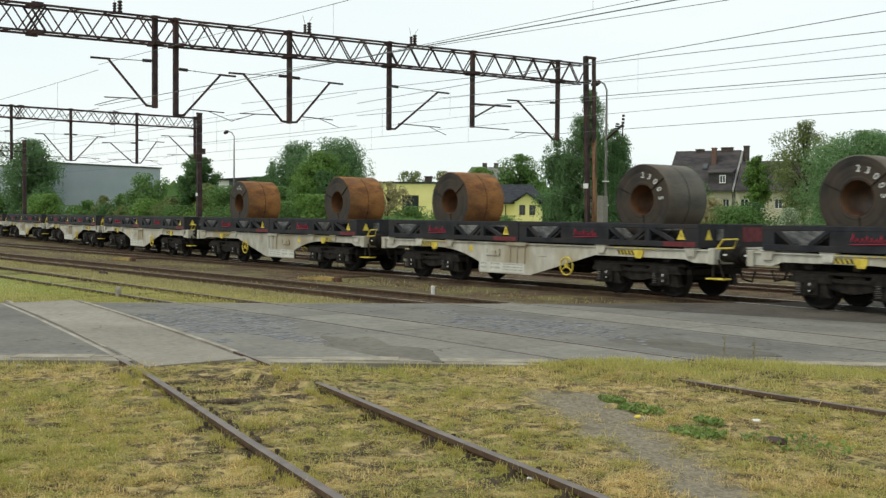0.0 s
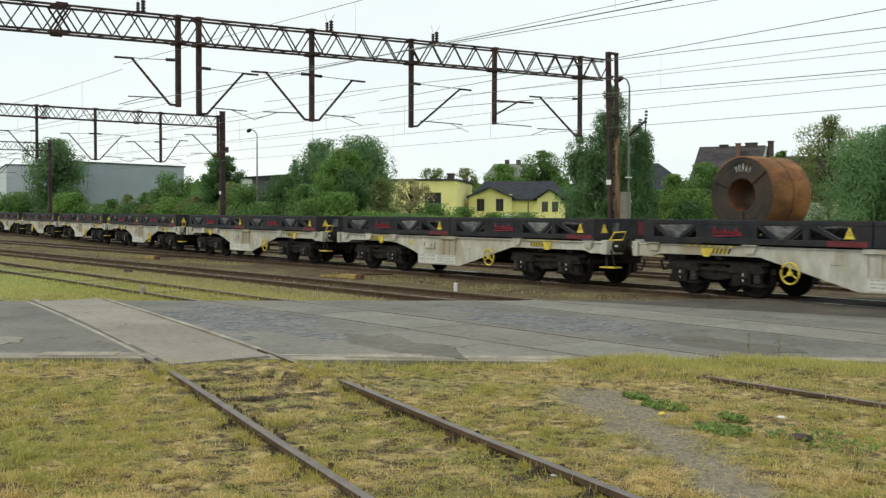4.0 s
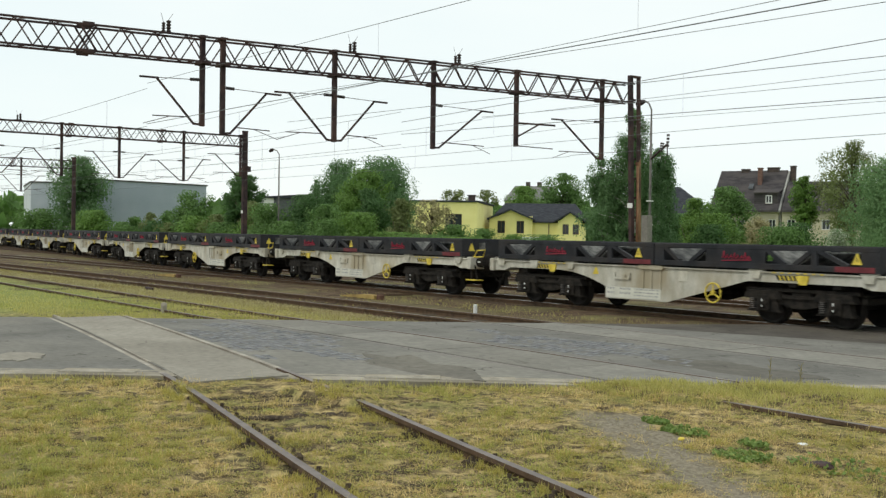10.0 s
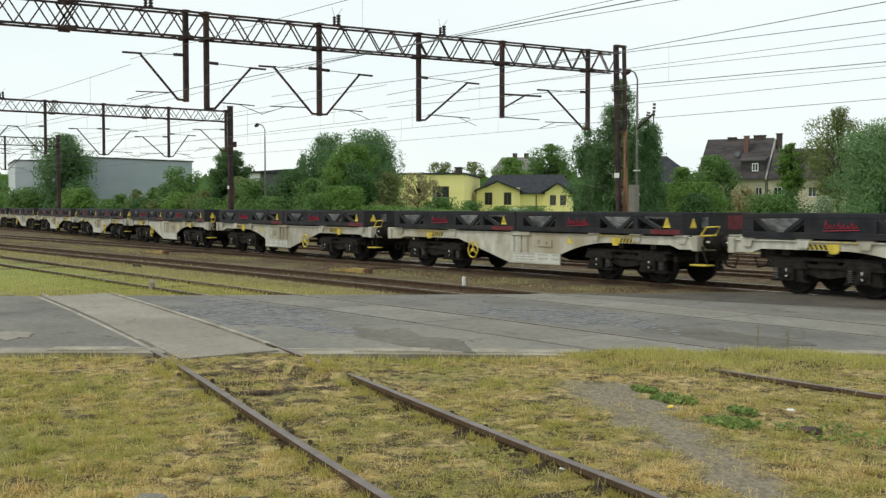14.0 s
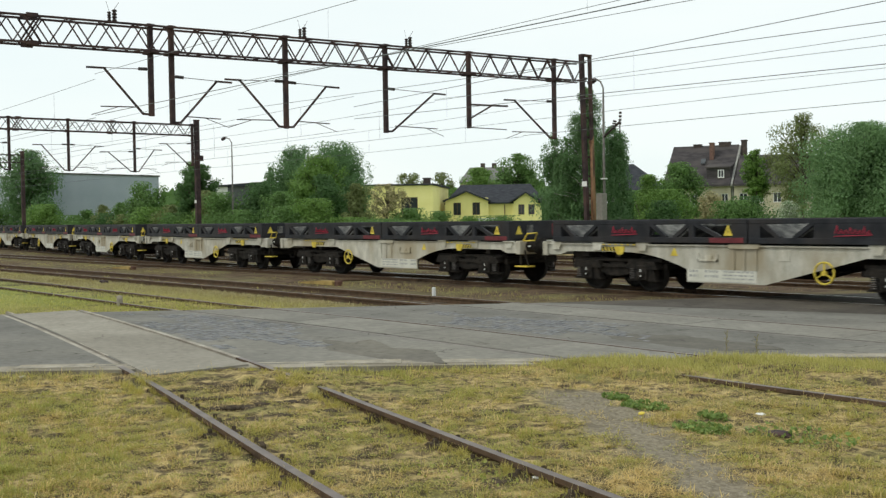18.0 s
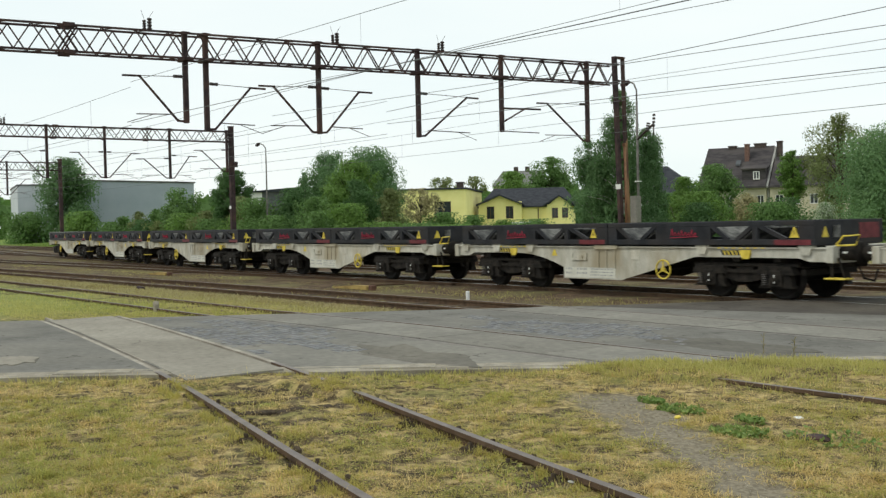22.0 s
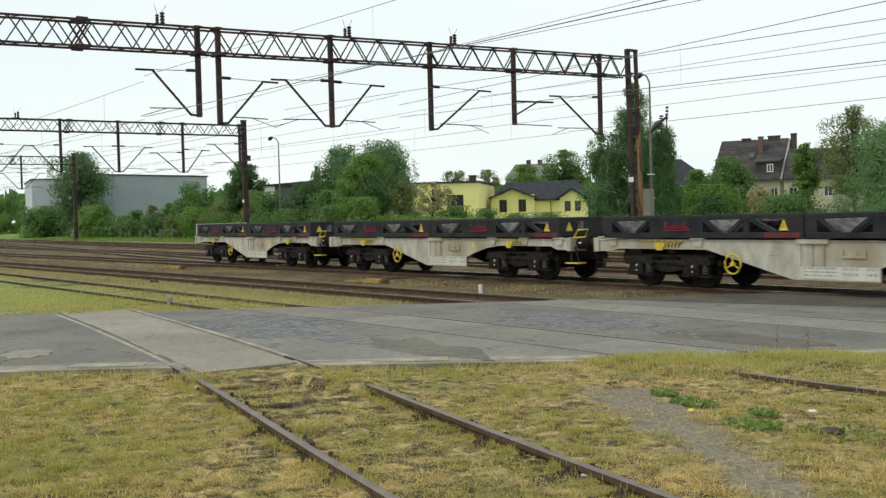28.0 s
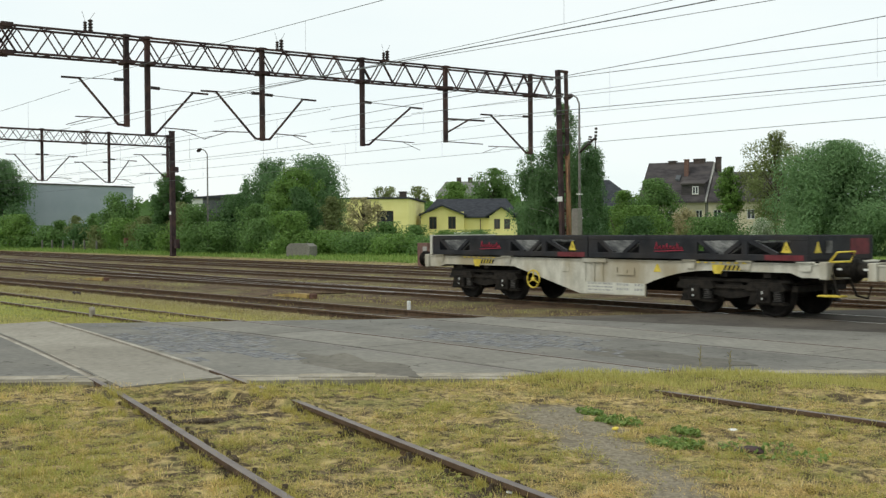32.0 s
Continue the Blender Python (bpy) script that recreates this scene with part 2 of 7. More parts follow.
def paved_mat(name, a, b, c, scale, cracks, crack_col):
    """Worn paving: blotches at two scales, gravelly specks and a few wandering cracks."""
    m = mat(name, a, b, scale, 0.9, 0.35, fine=60, c=c, spec=0.15, split=(0.30, 0.70), per=0.05, bdist=0.006)
    n, l = m.node_tree.nodes, m.node_tree.links
    bs = n["Principled BSDF"]
    col = bs.inputs["Base Color"].links[0].from_socket
    co = n.new("ShaderNodeTexCoord")
    warp = n.new("ShaderNodeTexNoise")
    warp.inputs["Scale"].default_value, warp.inputs["Detail"].default_value = 1.7, 6.0
    shift = n.new("ShaderNodeVectorMath")
    shift.operation = "MULTIPLY_ADD"
    shift.inputs[1].default_value = (0.9, 0.9, 0.9)
    l.new(co.outputs["Object"], warp.inputs["Vector"])
    l.new(warp.outputs["Color"], shift.inputs[0])
    l.new(co.outputs["Object"], shift.inputs[2])
    vor = n.new("ShaderNodeTexVoronoi")
    vor.feature = "DISTANCE_TO_EDGE"
    vor.inputs["Scale"].default_value = 0.75
    l.new(shift.outputs[0], vor.inputs["Vector"])
    thin = n.new("ShaderNodeMapRange")
    thin.inputs["From Min"].default_value, thin.inputs["From Max"].default_value = 0.004, 0.016
    thin.inputs["To Min"].default_value, thin.inputs["To Max"].default_value = 1.0, 0.0
    l.new(vor.outputs["Distance"], thin.inputs["Value"])
    some = n.new("ShaderNodeMapRange")
    some.inputs["From Min"].default_value, some.inputs["From Max"].default_value = 0.50, 0.60
    some.inputs["To Max"].default_value = cracks
    l.new(warp.outputs["Fac"], some.inputs["Value"])
    both = n.new("ShaderNodeMath")
    both.operation = "MULTIPLY"
    l.new(thin.outputs[0], both.inputs[0])
    l.new(some.outputs[0], both.inputs[1])
    mx = n.new("ShaderNodeMix")
    mx.data_type = "RGBA"
    mx.inputs["B"].default_value = (*crack_col, 1)
    l.new(col, mx.inputs["A"])
    l.new(both.outputs[0], mx.inputs["Factor"])
    speck = n.new("ShaderNodeTexNoise")
    speck.inputs["Scale"].default_value, speck.inputs["Detail"].default_value = 9.0, 9.0
    l.new(co.outputs["Object"], speck.inputs["Vector"])
    val = n.new("ShaderNodeMapRange")
    val.inputs["From Min"].default_value, val.inputs["From Max"].default_value = 0.3, 0.7
    val.inputs["To Min"].default_value, val.inputs["To Max"].default_value = 0.84, 1.14
    l.new(speck.outputs["Fac"], val.inputs["Value"])
    hs = n.new("ShaderNodeHueSaturation")
    l.new(mx.outputs["Result"], hs.inputs["Color"])
    l.new(val.outputs[0], hs.inputs["Value"])
    l.new(hs.outputs[0], bs.inputs["Base Color"])
    return m


M_ASPHALT = paved_mat("worn_asphalt", (0.126, 0.120, 0.106), (0.192, 0.184, 0.162), (0.218, 0.205, 0.175), 0.9, 0.8, (0.041, 0.036, 0.028))
M_ASPHALT_DARK = paved_mat("darker_asphalt", (0.055, 0.048, 0.041), (0.10, 0.088, 0.075), (0.13, 0.112, 0.09), 1.1, 0.8, (0.03, 0.026, 0.022))
M_CONCRETE = paved_mat("worn_concrete", (0.238, 0.217, 0.178), (0.318, 0.292, 0.242), (0.209, 0.190, 0.155), 0.9, 0.5, (0.088, 0.074, 0.057))
M_SLAB = paved_mat("grey_concrete", (0.175, 0.166, 0.144), (0.245, 0.232, 0.2), (0.20, 0.186, 0.158), 0.9, 0.5, (0.07, 0.06, 0.05))
M_CHIMNEY = mat("sooty_chimney_brick", (0.055, 0.045, 0.042), (0.10, 0.075, 0.065), 4, 0.9, 0.3)
M_KERB = mat("pale_kerb_concrete", (0.20, 0.18, 0.145), (0.37, 0.335, 0.27), 3.5, 0.92, 0.5, spec=0.15, c=(0.25, 0.215, 0.15), split=(0.3, 0.6))
M_SETT = leaf_mat("blue_grey_sett", (0.105, 0.106, 0.111), (0.19, 0.188, 0.188), 0.0)
M_PATCH = paved_mat("dark_asphalt_patch", (0.108, 0.100, 0.084), (0.155, 0.143, 0.120), (0.175, 0.160, 0.130), 1.5, 0.5, (0.041, 0.036, 0.028))
M_IRON = mat("rusty_gantry_steel", (0.030, 0.021, 0.023), (0.062, 0.041, 0.041), 4, 0.8, 0.2, c=(0.085, 0.05, 0.042), spec=0.2)
M_RUSTY = mat("orange_rust", (0.20, 0.10, 0.06), (0.32, 0.17, 0.09), 3, 0.85, 0.4)
M_LEG = mat("flaking_rust_post", (0.085, 0.05, 0.036), (0.33, 0.19, 0.10), 1.6, 0.85, 0.4, c=(0.33, 0.23, 0.13), stretch=(1, 1, 0.35))
M_WIRE = mat("dull_wire", (0.10, 0.11, 0.11), (0.16, 0.17, 0.17), 3, 0.6, 0)
M_INSUL = mat("dark_porcelain", (0.03, 0.02, 0.02), (0.05, 0.035, 0.03), 6, 0.3, 0)
M_WAGON = mat("grimy_light_grey_paint", (0.41, 0.392, 0.325), (0.60, 0.58, 0.50), 3.4, 0.65, 0.12, c=(0.36, 0.31, 0.215), stretch=(1.3, 1, 0.6), per=0.09)
M_BLACK = mat("charcoal_frame_paint", (0.014, 0.015, 0.018), (0.030, 0.031, 0.036), 3, 0.6, 0.1, c=(0.035, 0.03, 0.028), spec=0.2)
M_BOGIE = mat("oily_bogie_steel", (0.010, 0.009, 0.008), (0.030, 0.025, 0.02), 6, 0.8, 0.4, spec=0.15)
M_WHEEL = mat("dark_wheel_steel", (0.010, 0.009, 0.008), (0.024, 0.020, 0.017), 5, 0.7, 0.2, 0.0, spec=0.2)
M_SPRING = mat("greasy_spring_steel", (0.03, 0.028, 0.026), (0.07, 0.064, 0.058), 8, 0.5, 0.1, 0.3)
M_YELLOW = mat("safety_yellow", (0.56, 0.42, 0.05), (0.74, 0.58, 0.09), 7, 0.5, 0.05)
M_RED = mat("dull_red_paint", (0.10, 0.016, 0.022), (0.17, 0.028, 0.034), 5, 0.55, 0.05)
M_LOGO = mat("red_lettering", (0.30, 0.02, 0.045), (0.42, 0.035, 0.065), 5, 0.5, 0)
M_TRAY = mat("scuffed_grey_cradle", (0.05, 0.05, 0.047), (0.19, 0.185, 0.17), 4, 0.75, 0.2, 0.0, c=(0.05, 0.05, 0.05), spec=0.15, split=(0.4, 0.62))
M_MARK = mat("white_marking", (0.66, 0.66, 0.63), (0.76, 0.76, 0.73), 5, 0.6, 0)
M_GREYMARK = mat("grey_lettering", (0.30, 0.30, 0.29), (0.38, 0.38, 0.36), 9, 0.6, 0)
M_PANEL = mat("pale_panel_paint", (0.54, 0.53, 0.45), (0.63, 0.62, 0.54), 4, 0.6, 0.05)
M_STRIPE = mat("black_stripe", (0.02, 0.02, 0.02), (0.03, 0.03, 0.03), 5, 0.6, 0)
M_COILR = mat("rusty_coil_wrap", (0.14, 0.055, 0.02), (0.37, 0.165, 0.045), 3.2, 0.75, 0.15, c=(0.075, 0.04, 0.024), stretch=(1, 0.45, 1))
M_COILD = mat("dark_coil_wrap", (0.072, 0.064, 0.052), (0.128, 0.113, 0.09), 2.5, 0.6, 0.15, c=(0.15, 0.105, 0.066), stretch=(1, 0.3, 1))
M_COILF = mat("coil_edge_steel", (0.021, 0.019, 0.017), (0.046, 0.037, 0.030), 3, 0.55, 0.2, 0.2, c=(0.06, 0.043, 0.03))
M_BORE = mat("dark_rust_bore", (0.085, 0.04, 0.02), (0.18, 0.08, 0.032), 3, 0.6, 0.2)
M_YWALL = mat("yellow_render", (0.82, 0.735, 0.30), (0.88, 0.80, 0.355), 0.7, 0.85, 0.1)
M_ROOFD = mat("dark_roof_tile", (0.030, 0.033, 0.040), (0.055, 0.058, 0.066), 2, 0.8, 0.4, stretch=(1, 1, 4), spec=0.12)
M_ROOFB = mat("brown_roof_tile", (0.045, 0.041, 0.043), (0.074, 0.066, 0.068), 1.5, 0.85, 0.4, c=(0.088, 0.078, 0.075), stretch=(1, 1, 4), spec=0.12)
M_STUCCO = mat("grey_beige_stucco", (0.46, 0.41, 0.29), (0.56, 0.51, 0.38), 0.6, 0.9, 0.15, c=(0.34, 0.30, 0.25))
M_ROOFG = mat("grey_roof_tile", (0.17, 0.165, 0.16), (0.24, 0.235, 0.225), 1.5, 0.8, 0.3)
M_YELLOWD = mat("faded_yellow", (0.24, 0.165, 0.06), (0.38, 0.27, 0.09), 4, 0.8, 0.2)
M_RUSTB = mat("rust_brown_steel", (0.10, 0.05, 0.035), (0.16, 0.085, 0.055), 5, 0.85, 0.3)
M_SHED = mat("grey_sheet_cladding", (0.335, 0.38, 0.425), (0.39, 0.43, 0.475), 0.3, 0.6, 0.05)
M_SHED2 = mat("dark_cladding", (0.075, 0.08, 0.088), (0.12, 0.125, 0.13), 1.0, 0.7, 0.1)
M_PALE = mat("pale_grey_cladding", (0.50, 0.54, 0.56), (0.57, 0.60, 0.62), 0.4, 0.7, 0.05)
M_WHITE = mat("white_wall", (0.66, 0.66, 0.64), (0.75, 0.75, 0.73), 0.5, 0.85, 0.05)
M_GLASS = mat("dark_window_glass", (0.03, 0.035, 0.04), (0.05, 0.055, 0.06), 1, 0.08, 0, spec=0.6)
M_BROWNFR = mat("brown_window_frame", (0.09, 0.05, 0.03), (0.13, 0.075, 0.045), 6, 0.6, 0)
M_BRICK = mat("dark_red_brick", (0.13, 0.075, 0.062), (0.20, 0.115, 0.09), 5, 0.9, 0.3)
M_LAMP = mat("dark_weathered_pole", (0.115, 0.108, 0.098), (0.20, 0.19, 0.172), 3, 0.9, 0.3)
M_POLE = mat("concrete_pole", (0.30, 0.29, 0.27), (0.40, 0.39, 0.36), 3, 0.9, 0.3)
M_BARK = mat("tree_bark", (0.07, 0.055, 0.04), (0.14, 0.115, 0.09), 4, 0.95, 0.6, stretch=(1, 1, 0.3))
M_BIRCH = mat("birch_bark", (0.10, 0.09, 0.08), (0.62, 0.60, 0.55), 3, 0.9, 0.3, stretch=(1, 1, 3))
L_MID = leaf_mat("broad_leaves", (0.098, 0.176, 0.050), (0.165, 0.294, 0.083), 0.4)
L_LIGHT = leaf_mat("fresh_leaves", (0.112, 0.196, 0.043), (0.186, 0.325, 0.070), 0.4)
L_DARK = leaf_mat("dark_leaves", (0.063, 0.126, 0.040), (0.100, 0.200, 0.064), 0.42)
L_OLIVE = leaf_mat("olive_leaves", (0.151, 0.181, 0.067), (0.232, 0.277, 0.103), 0.42)
L_BIRCH = leaf_mat("birch_leaves", (0.108, 0.194, 0.08), (0.165, 0.29, 0.118), 0.5)
L_PALE = leaf_mat("white_blossom_leaves", (0.15, 0.24, 0.085), (0.62, 0.66, 0.52), 0.4)
L_WILLOW = leaf_mat("willow_leaves", (0.135, 0.235, 0.098), (0.225, 0.365, 0.155), 0.5)
L_TAN = leaf_mat("flowering_leaves", (0.27, 0.25, 0.11), (0.50, 0.44, 0.25), 0.4)
L_GRASS = leaf_mat("grass_blades", (0.36, 0.325, 0.066), (0.62, 0.53, 0.175), 0.55)
L_MOSS = leaf_mat("clover_moss_leaves", (0.25, 0.255, 0.06), (0.50, 0.45, 0.135), 0.4)
L_STALK = leaf_mat("pale_stalks", (0.5, 0.43, 0.2), (0.72, 0.64, 0.36), 0.3)
L_STRAW = leaf_mat("straw_blades", (0.52, 0.395, 0.15), (0.88, 0.69, 0.33), 0.5)
L_THATCH = leaf_mat("dead_thatch", (0.22, 0.155, 0.07), (0.70, 0.54, 0.26), 0.3)
L_DRYV = leaf_mat("pale_dry_blades", (0.33, 0.30, 0.14), (0.60, 0.54, 0.30), 0.45)
L_FRESH = leaf_mat("fresh_green_blades", (0.30, 0.32, 0.075), (0.55, 0.52, 0.165), 0.55)
L_VERGEY = leaf_mat("verge_blades", (0.38, 0.37, 0.10), (0.62, 0.56, 0.205), 0.5)
L_WEED = leaf_mat("weed_leaves", (0.135, 0.215, 0.055), (0.26, 0.35, 0.095), 0.35)
L_CREEPER = leaf_mat("creeper_leaves", (0.30, 0.34, 0.08), (0.50, 0.52, 0.16), 0.35)
L_VERGE = leaf_mat("lush_verge_grass", (0.14, 0.25, 0.05), (0.28, 0.38, 0.10), 0.4)
L_SCRUB = leaf_mat("dry_scrub_blades", (0.22, 0.19, 0.075), (0.40, 0.34, 0.15), 0.35)
L_PEBBLE = leaf_mat("path_pebble", (0.19, 0.165, 0.125), (0.42, 0.375, 0.30), 0.0)


# ---- mesh helpers ----
def box(bm, x0, x1, y0, y1, z0, z1, bev=0.0):
    vs = [bm.verts.new((x, y, z)) for x in (x0, x1) for y in (y0, y1) for z in (z0, z1)]
    fs = [bm.faces.new([vs[i] for i in q]) for q in ((0, 1, 3, 2), (4, 6, 7, 5), (0, 4, 5, 1), (2, 3, 7, 6), (0, 2, 6, 4), (1, 5, 7, 3))]
    if bev:
        es = list({e for f in fs for e in f.edges})
        bmesh.ops.bevel(bm, geom=es, offset=bev, segments=1, affect="EDGES")


def prism(bm, pts, y0, y1, axis="y"):
    """A flat outline of (u, w) points given thickness along an axis: y (u = x, w = z), x (u = y, w = z) or z (u = x, w = y)."""
    def at(u, w, d):
        return {"y": (u, d, w), "x": (d, u, w), "z": (u, w, d)}[axis]
    a = [bm.verts.new(at(u, w, y0)) for u, w in pts]
    b = [bm.verts.new(at(u, w, y1)) for u, w in pts]
    fa, fb = bm.faces.new(a), bm.faces.new(b[::-1])
    for i in range(len(pts)):
        j = (i + 1) % len(pts)
        bm.faces.new((a[j], a[i], b[i], b[j]))
    fa.normal_update()
    fb.normal_update()
    bmesh.ops.triangulate(bm, faces=[fa, fb])


def tube(bm, pts, r, sides=6, ends=True, r1=None):
    """A round bar along points; r1 is its radius at the far end."""
    pts = [Vector(p) for p in pts]
    rings = []
    for i, p in enumerate(pts):
        d = (pts[min(i + 1, len(pts) - 1)] - pts[max(i - 1, 0)]).normalized()
        u = d.cross(Vector((0, 0, 1)) if abs(d.z) < 0.9 else Vector((1, 0, 0))).normalized()
        v = d.cross(u)
        rr = r if r1 is None else r + (r1 - r) * i / max(1, len(pts) - 1)
        rings.append([bm.verts.new(p + rr * (math.cos(2 * math.pi * k / sides) * u + math.sin(2 * math.pi * k / sides) * v)) for k in range(sides)])
    for a, b in zip(rings, rings[1:]):
        for k in range(sides):
            bm.faces.new((a[k], a[(k + 1) % sides], b[(k + 1) % sides], b[k])).smooth = sides > 5
    if ends:
        bm.faces.new(rings[0][::-1])
        bm.faces.new(rings[-1])


def beam(bm, p, q, w, h):
    """A square bar from p to q."""
    p, q = Vector(p), Vector(q)
    d = (q - p).normalized()
    u = d.cross(Vector((0, 0, 1)) if abs(d.z) < 0.95 else Vector((0, 1, 0))).normalized()
    v = u.cross(d)
    vs = [bm.verts.new(c + a * w / 2 * u + b * h / 2 * v) for c in (p, q) for a, b in ((-1, -1), (1, -1), (1, 1), (-1, 1))]
    for f in ((3, 2, 1, 0), (4, 5, 6, 7), (0, 1, 5, 4), (1, 2, 6, 5), (2, 3, 7, 6), (3, 0, 4, 7)):
        bm.faces.new([vs[i] for i in f])


def lathe(bm, prof, sides=24, axis="y", centre=(0, 0, 0)):
    """A turned shape: prof is (radius, along) pairs."""
    cx, cy, cz = centre
    rings = []
    for r, d in prof:
        ring = []
        for k in range(sides):
            a = 2 * math.pi * k / sides
            c, s = r * math.cos(a), r * math.sin(a)
            ring.append(bm.verts.new({"y": (cx + c, cy + d, cz + s), "x": (cx + d, cy + c, cz + s), "z": (cx + c, cy + s, cz + d)}[axis]))
        rings.append(ring)
    for a, b in zip(rings, rings[1:]):
        for k in range(sides):
            bm.faces.new((a[k], a[(k + 1) % sides], b[(k + 1) % sides], b[k])).smooth = True
    return rings


def mesh_of(bm, name, material, smooth_angle=None):
    bmesh.ops.recalc_face_normals(bm, faces=bm.faces)
    me = bpy.data.meshes.new(name)
    bm.to_mesh(me)
    bm.free()
    for m in (material if isinstance(material, (list, tuple)) else (material,)):
        me.materials.append(m)
    return me


def part(name, bm, material, parent=None, label="", m=None):
    ob = new(name, bm if isinstance(bm, bpy.types.Mesh) else mesh_of(bm, name, material))
    if parent is not None:
        ob.parent = parent
    if m is not None:
        ob.matrix_basis = m
    return tagged(ob, label)


def thing(name, m, label, category, group="", kind=""):
    ob = new(name)
    ob.empty_display_size = 0.3
    ob.matrix_basis = m
    return tagged(ob, label, category, group, kind)


def raw(name, verts, faces, material, mat_ids=None, smooth=False):
    me = bpy.data.meshes.new(name)
    me.from_pydata(verts, [], faces)
    for m in (material if isinstance(material, (list, tuple)) else (material,)):
        me.materials.append(m)
    if mat_ids is not None:
        me.polygons.foreach_set("material_index", mat_ids)
    if smooth:
        me.polygons.foreach_set("use_smooth", [True] * len(me.polygons))
    return me


# ---- lie of the land ----
MAIN_Y, BEND, BEND_X, BEND_END = 21.10, 0.0046, -30.0, -55.0


def rail_z(y):
    """Height of the rail heads: the sidings by the camera lie a little higher than the running lines."""
    return 0.12 - 0.12 * min(1.0, max(0.0, (y - 5.0) / 12.0))


def main_line(s):
    """The running line: straight, then a short bend, then straight again, away on the far side of the gantry. Place and heading at s metres along."""
    d, most = max(0.0, BEND_X - s), BEND_X - BEND_END
    u = min(d, most)
    turn, rest = BEND * u, d - u
    return Vector((BEND_X - u + BEND * BEND * u ** 3 / 6 - rest * math.cos(turn) + max(0.0, s - BEND_X), MAIN_Y + BEND * u * u / 2 + rest * math.sin(turn), 0)), -turn


def ROAD_FAR(y):
    return -25.9 + 0.53 * y


def ROAD_NEAR(y):
    return -16.85 + 0.72 * y


def land(x, y):
    """Height of the soil: level with the sleepers by the camera, a bank beyond the last track."""
    far = 0.10 * min(1.0, max(0.0, (y - 37.5) / 4.0)) + 0.7 * min(1.0, max(0.0, (y - 43) / 30.0))
    road = -0.06 if ROAD_FAR(y) + 0.15 < x < ROAD_NEAR(y) - 0.15 and y < 34 else 0.0
    lump = 0.03 * noise.noise((x * 0.6, y * 0.6, 0)) + 0.02 * noise.noise((x * 2.3, y * 2.3, 3.0)) + 0.022 * noise.noise((x * 5.1, y * 5.1, 6.0))
    near = max(0.0, 1 - abs(y - 10.6) / 2.2) * (1.0 if x > -14 else 0.3)
    deep = min(1.0, max(0.0, (y - 12) / 1.5))
    across = (x + 8.02) * 0.1805 + (y - 4.88) * 0.9836
    dip = 0.0
    if y < 9 and x > ROAD_NEAR(y):
        dip = -0.030 * max(0.0, 1 - abs(across - 0.7535) / 0.2) + 0.022 * max(0.0, 1 - abs(across + 0.7535) / 0.25) * (1 + 1.6 * noise.noise((x * 1.7, 3.0, 1.0)))
    e = x - ROAD_NEAR(y)
    kerb = (0.05 if y > 9 else 0.02) * max(0.0, 1 - max(0.0, e) / 1.0) if -0.15 < e < 1.0 and 0 < y < 14 else 0.0
    e = x + 12.3
    if abs(y - 4.88 + 0.1835 * (x + 8.02)) < 0.75 and 0 < e < 1.4:
        kerb = max(kerb, 0.066 * min(1.0, (1.4 - e) / 1.1))
    # soil heaped over the rails beside the crossing
    heap = 0.0
    for cx, cy, rx, ry, hh in HEAPS:
        q = ((x - cx) / rx) ** 2 + ((y - cy) / ry) ** 2
        if q < 1:
            heap = max(heap, hh * min(1.0, 2.2 * (1 - q)))
    fine = 0.012 * noise.noise((x * 10.5, y * 10.5, 2.0)) if y < 9 else 0.0
    return max(kerb + dip, heap) + fine + rail_z(y) - 0.085 + 0.045 * near - 0.06 * deep + far + lump * (1.0 if y < 9 or y > 38 else 0.3) + road


HEAPS = ((-10.75, 6.16, 1.15, 0.36, 0.085), (-9.0, 9.85, 1.25, 0.5, 0.068), (-7.6, 11.3, 3.0, 0.6, 0.078))


def spaced(a, b, steps):
    return [a + (b - a) * i / steps for i in range(steps + 1)]


def build_ground():
    xs = [-4000, -1500, -600, -300] + spaced(-200, -60, 20)[:] + spaced(-58, -20, 38) + spaced(-19.6, -13, 22) + spaced(-12.93, 0.2, 188) + spaced(0.5, 8, 25) + spaced(9, 60, 18) + [120, 400, 1500, 4000]
    ys = [-4000, -1000, -200, -50, -20, -8] + spaced(-4, 1.0, 16) + spaced(1.07, 10.0, 128) + spaced(10.3, 18, 26) + spaced(18.6, 48, 42) + spaced(51, 120, 16) + [160, 260, 600, 1500, 4000]
    vs = [(x, y, land(x, y)) for y in ys for x in xs]
    n = len(xs)
    fs = [(j * n + i, j * n + i + 1, (j + 1) * n + i + 1, (j + 1) * n + i) for j in range(len(ys) - 1) for i in range(n - 1)]
    tagged(new("ground", raw("ground", vs, fs, M_GRASS, smooth=True)), "yellow-green dry meadow with worn patches beside the tracks", "ground", kind="structure")


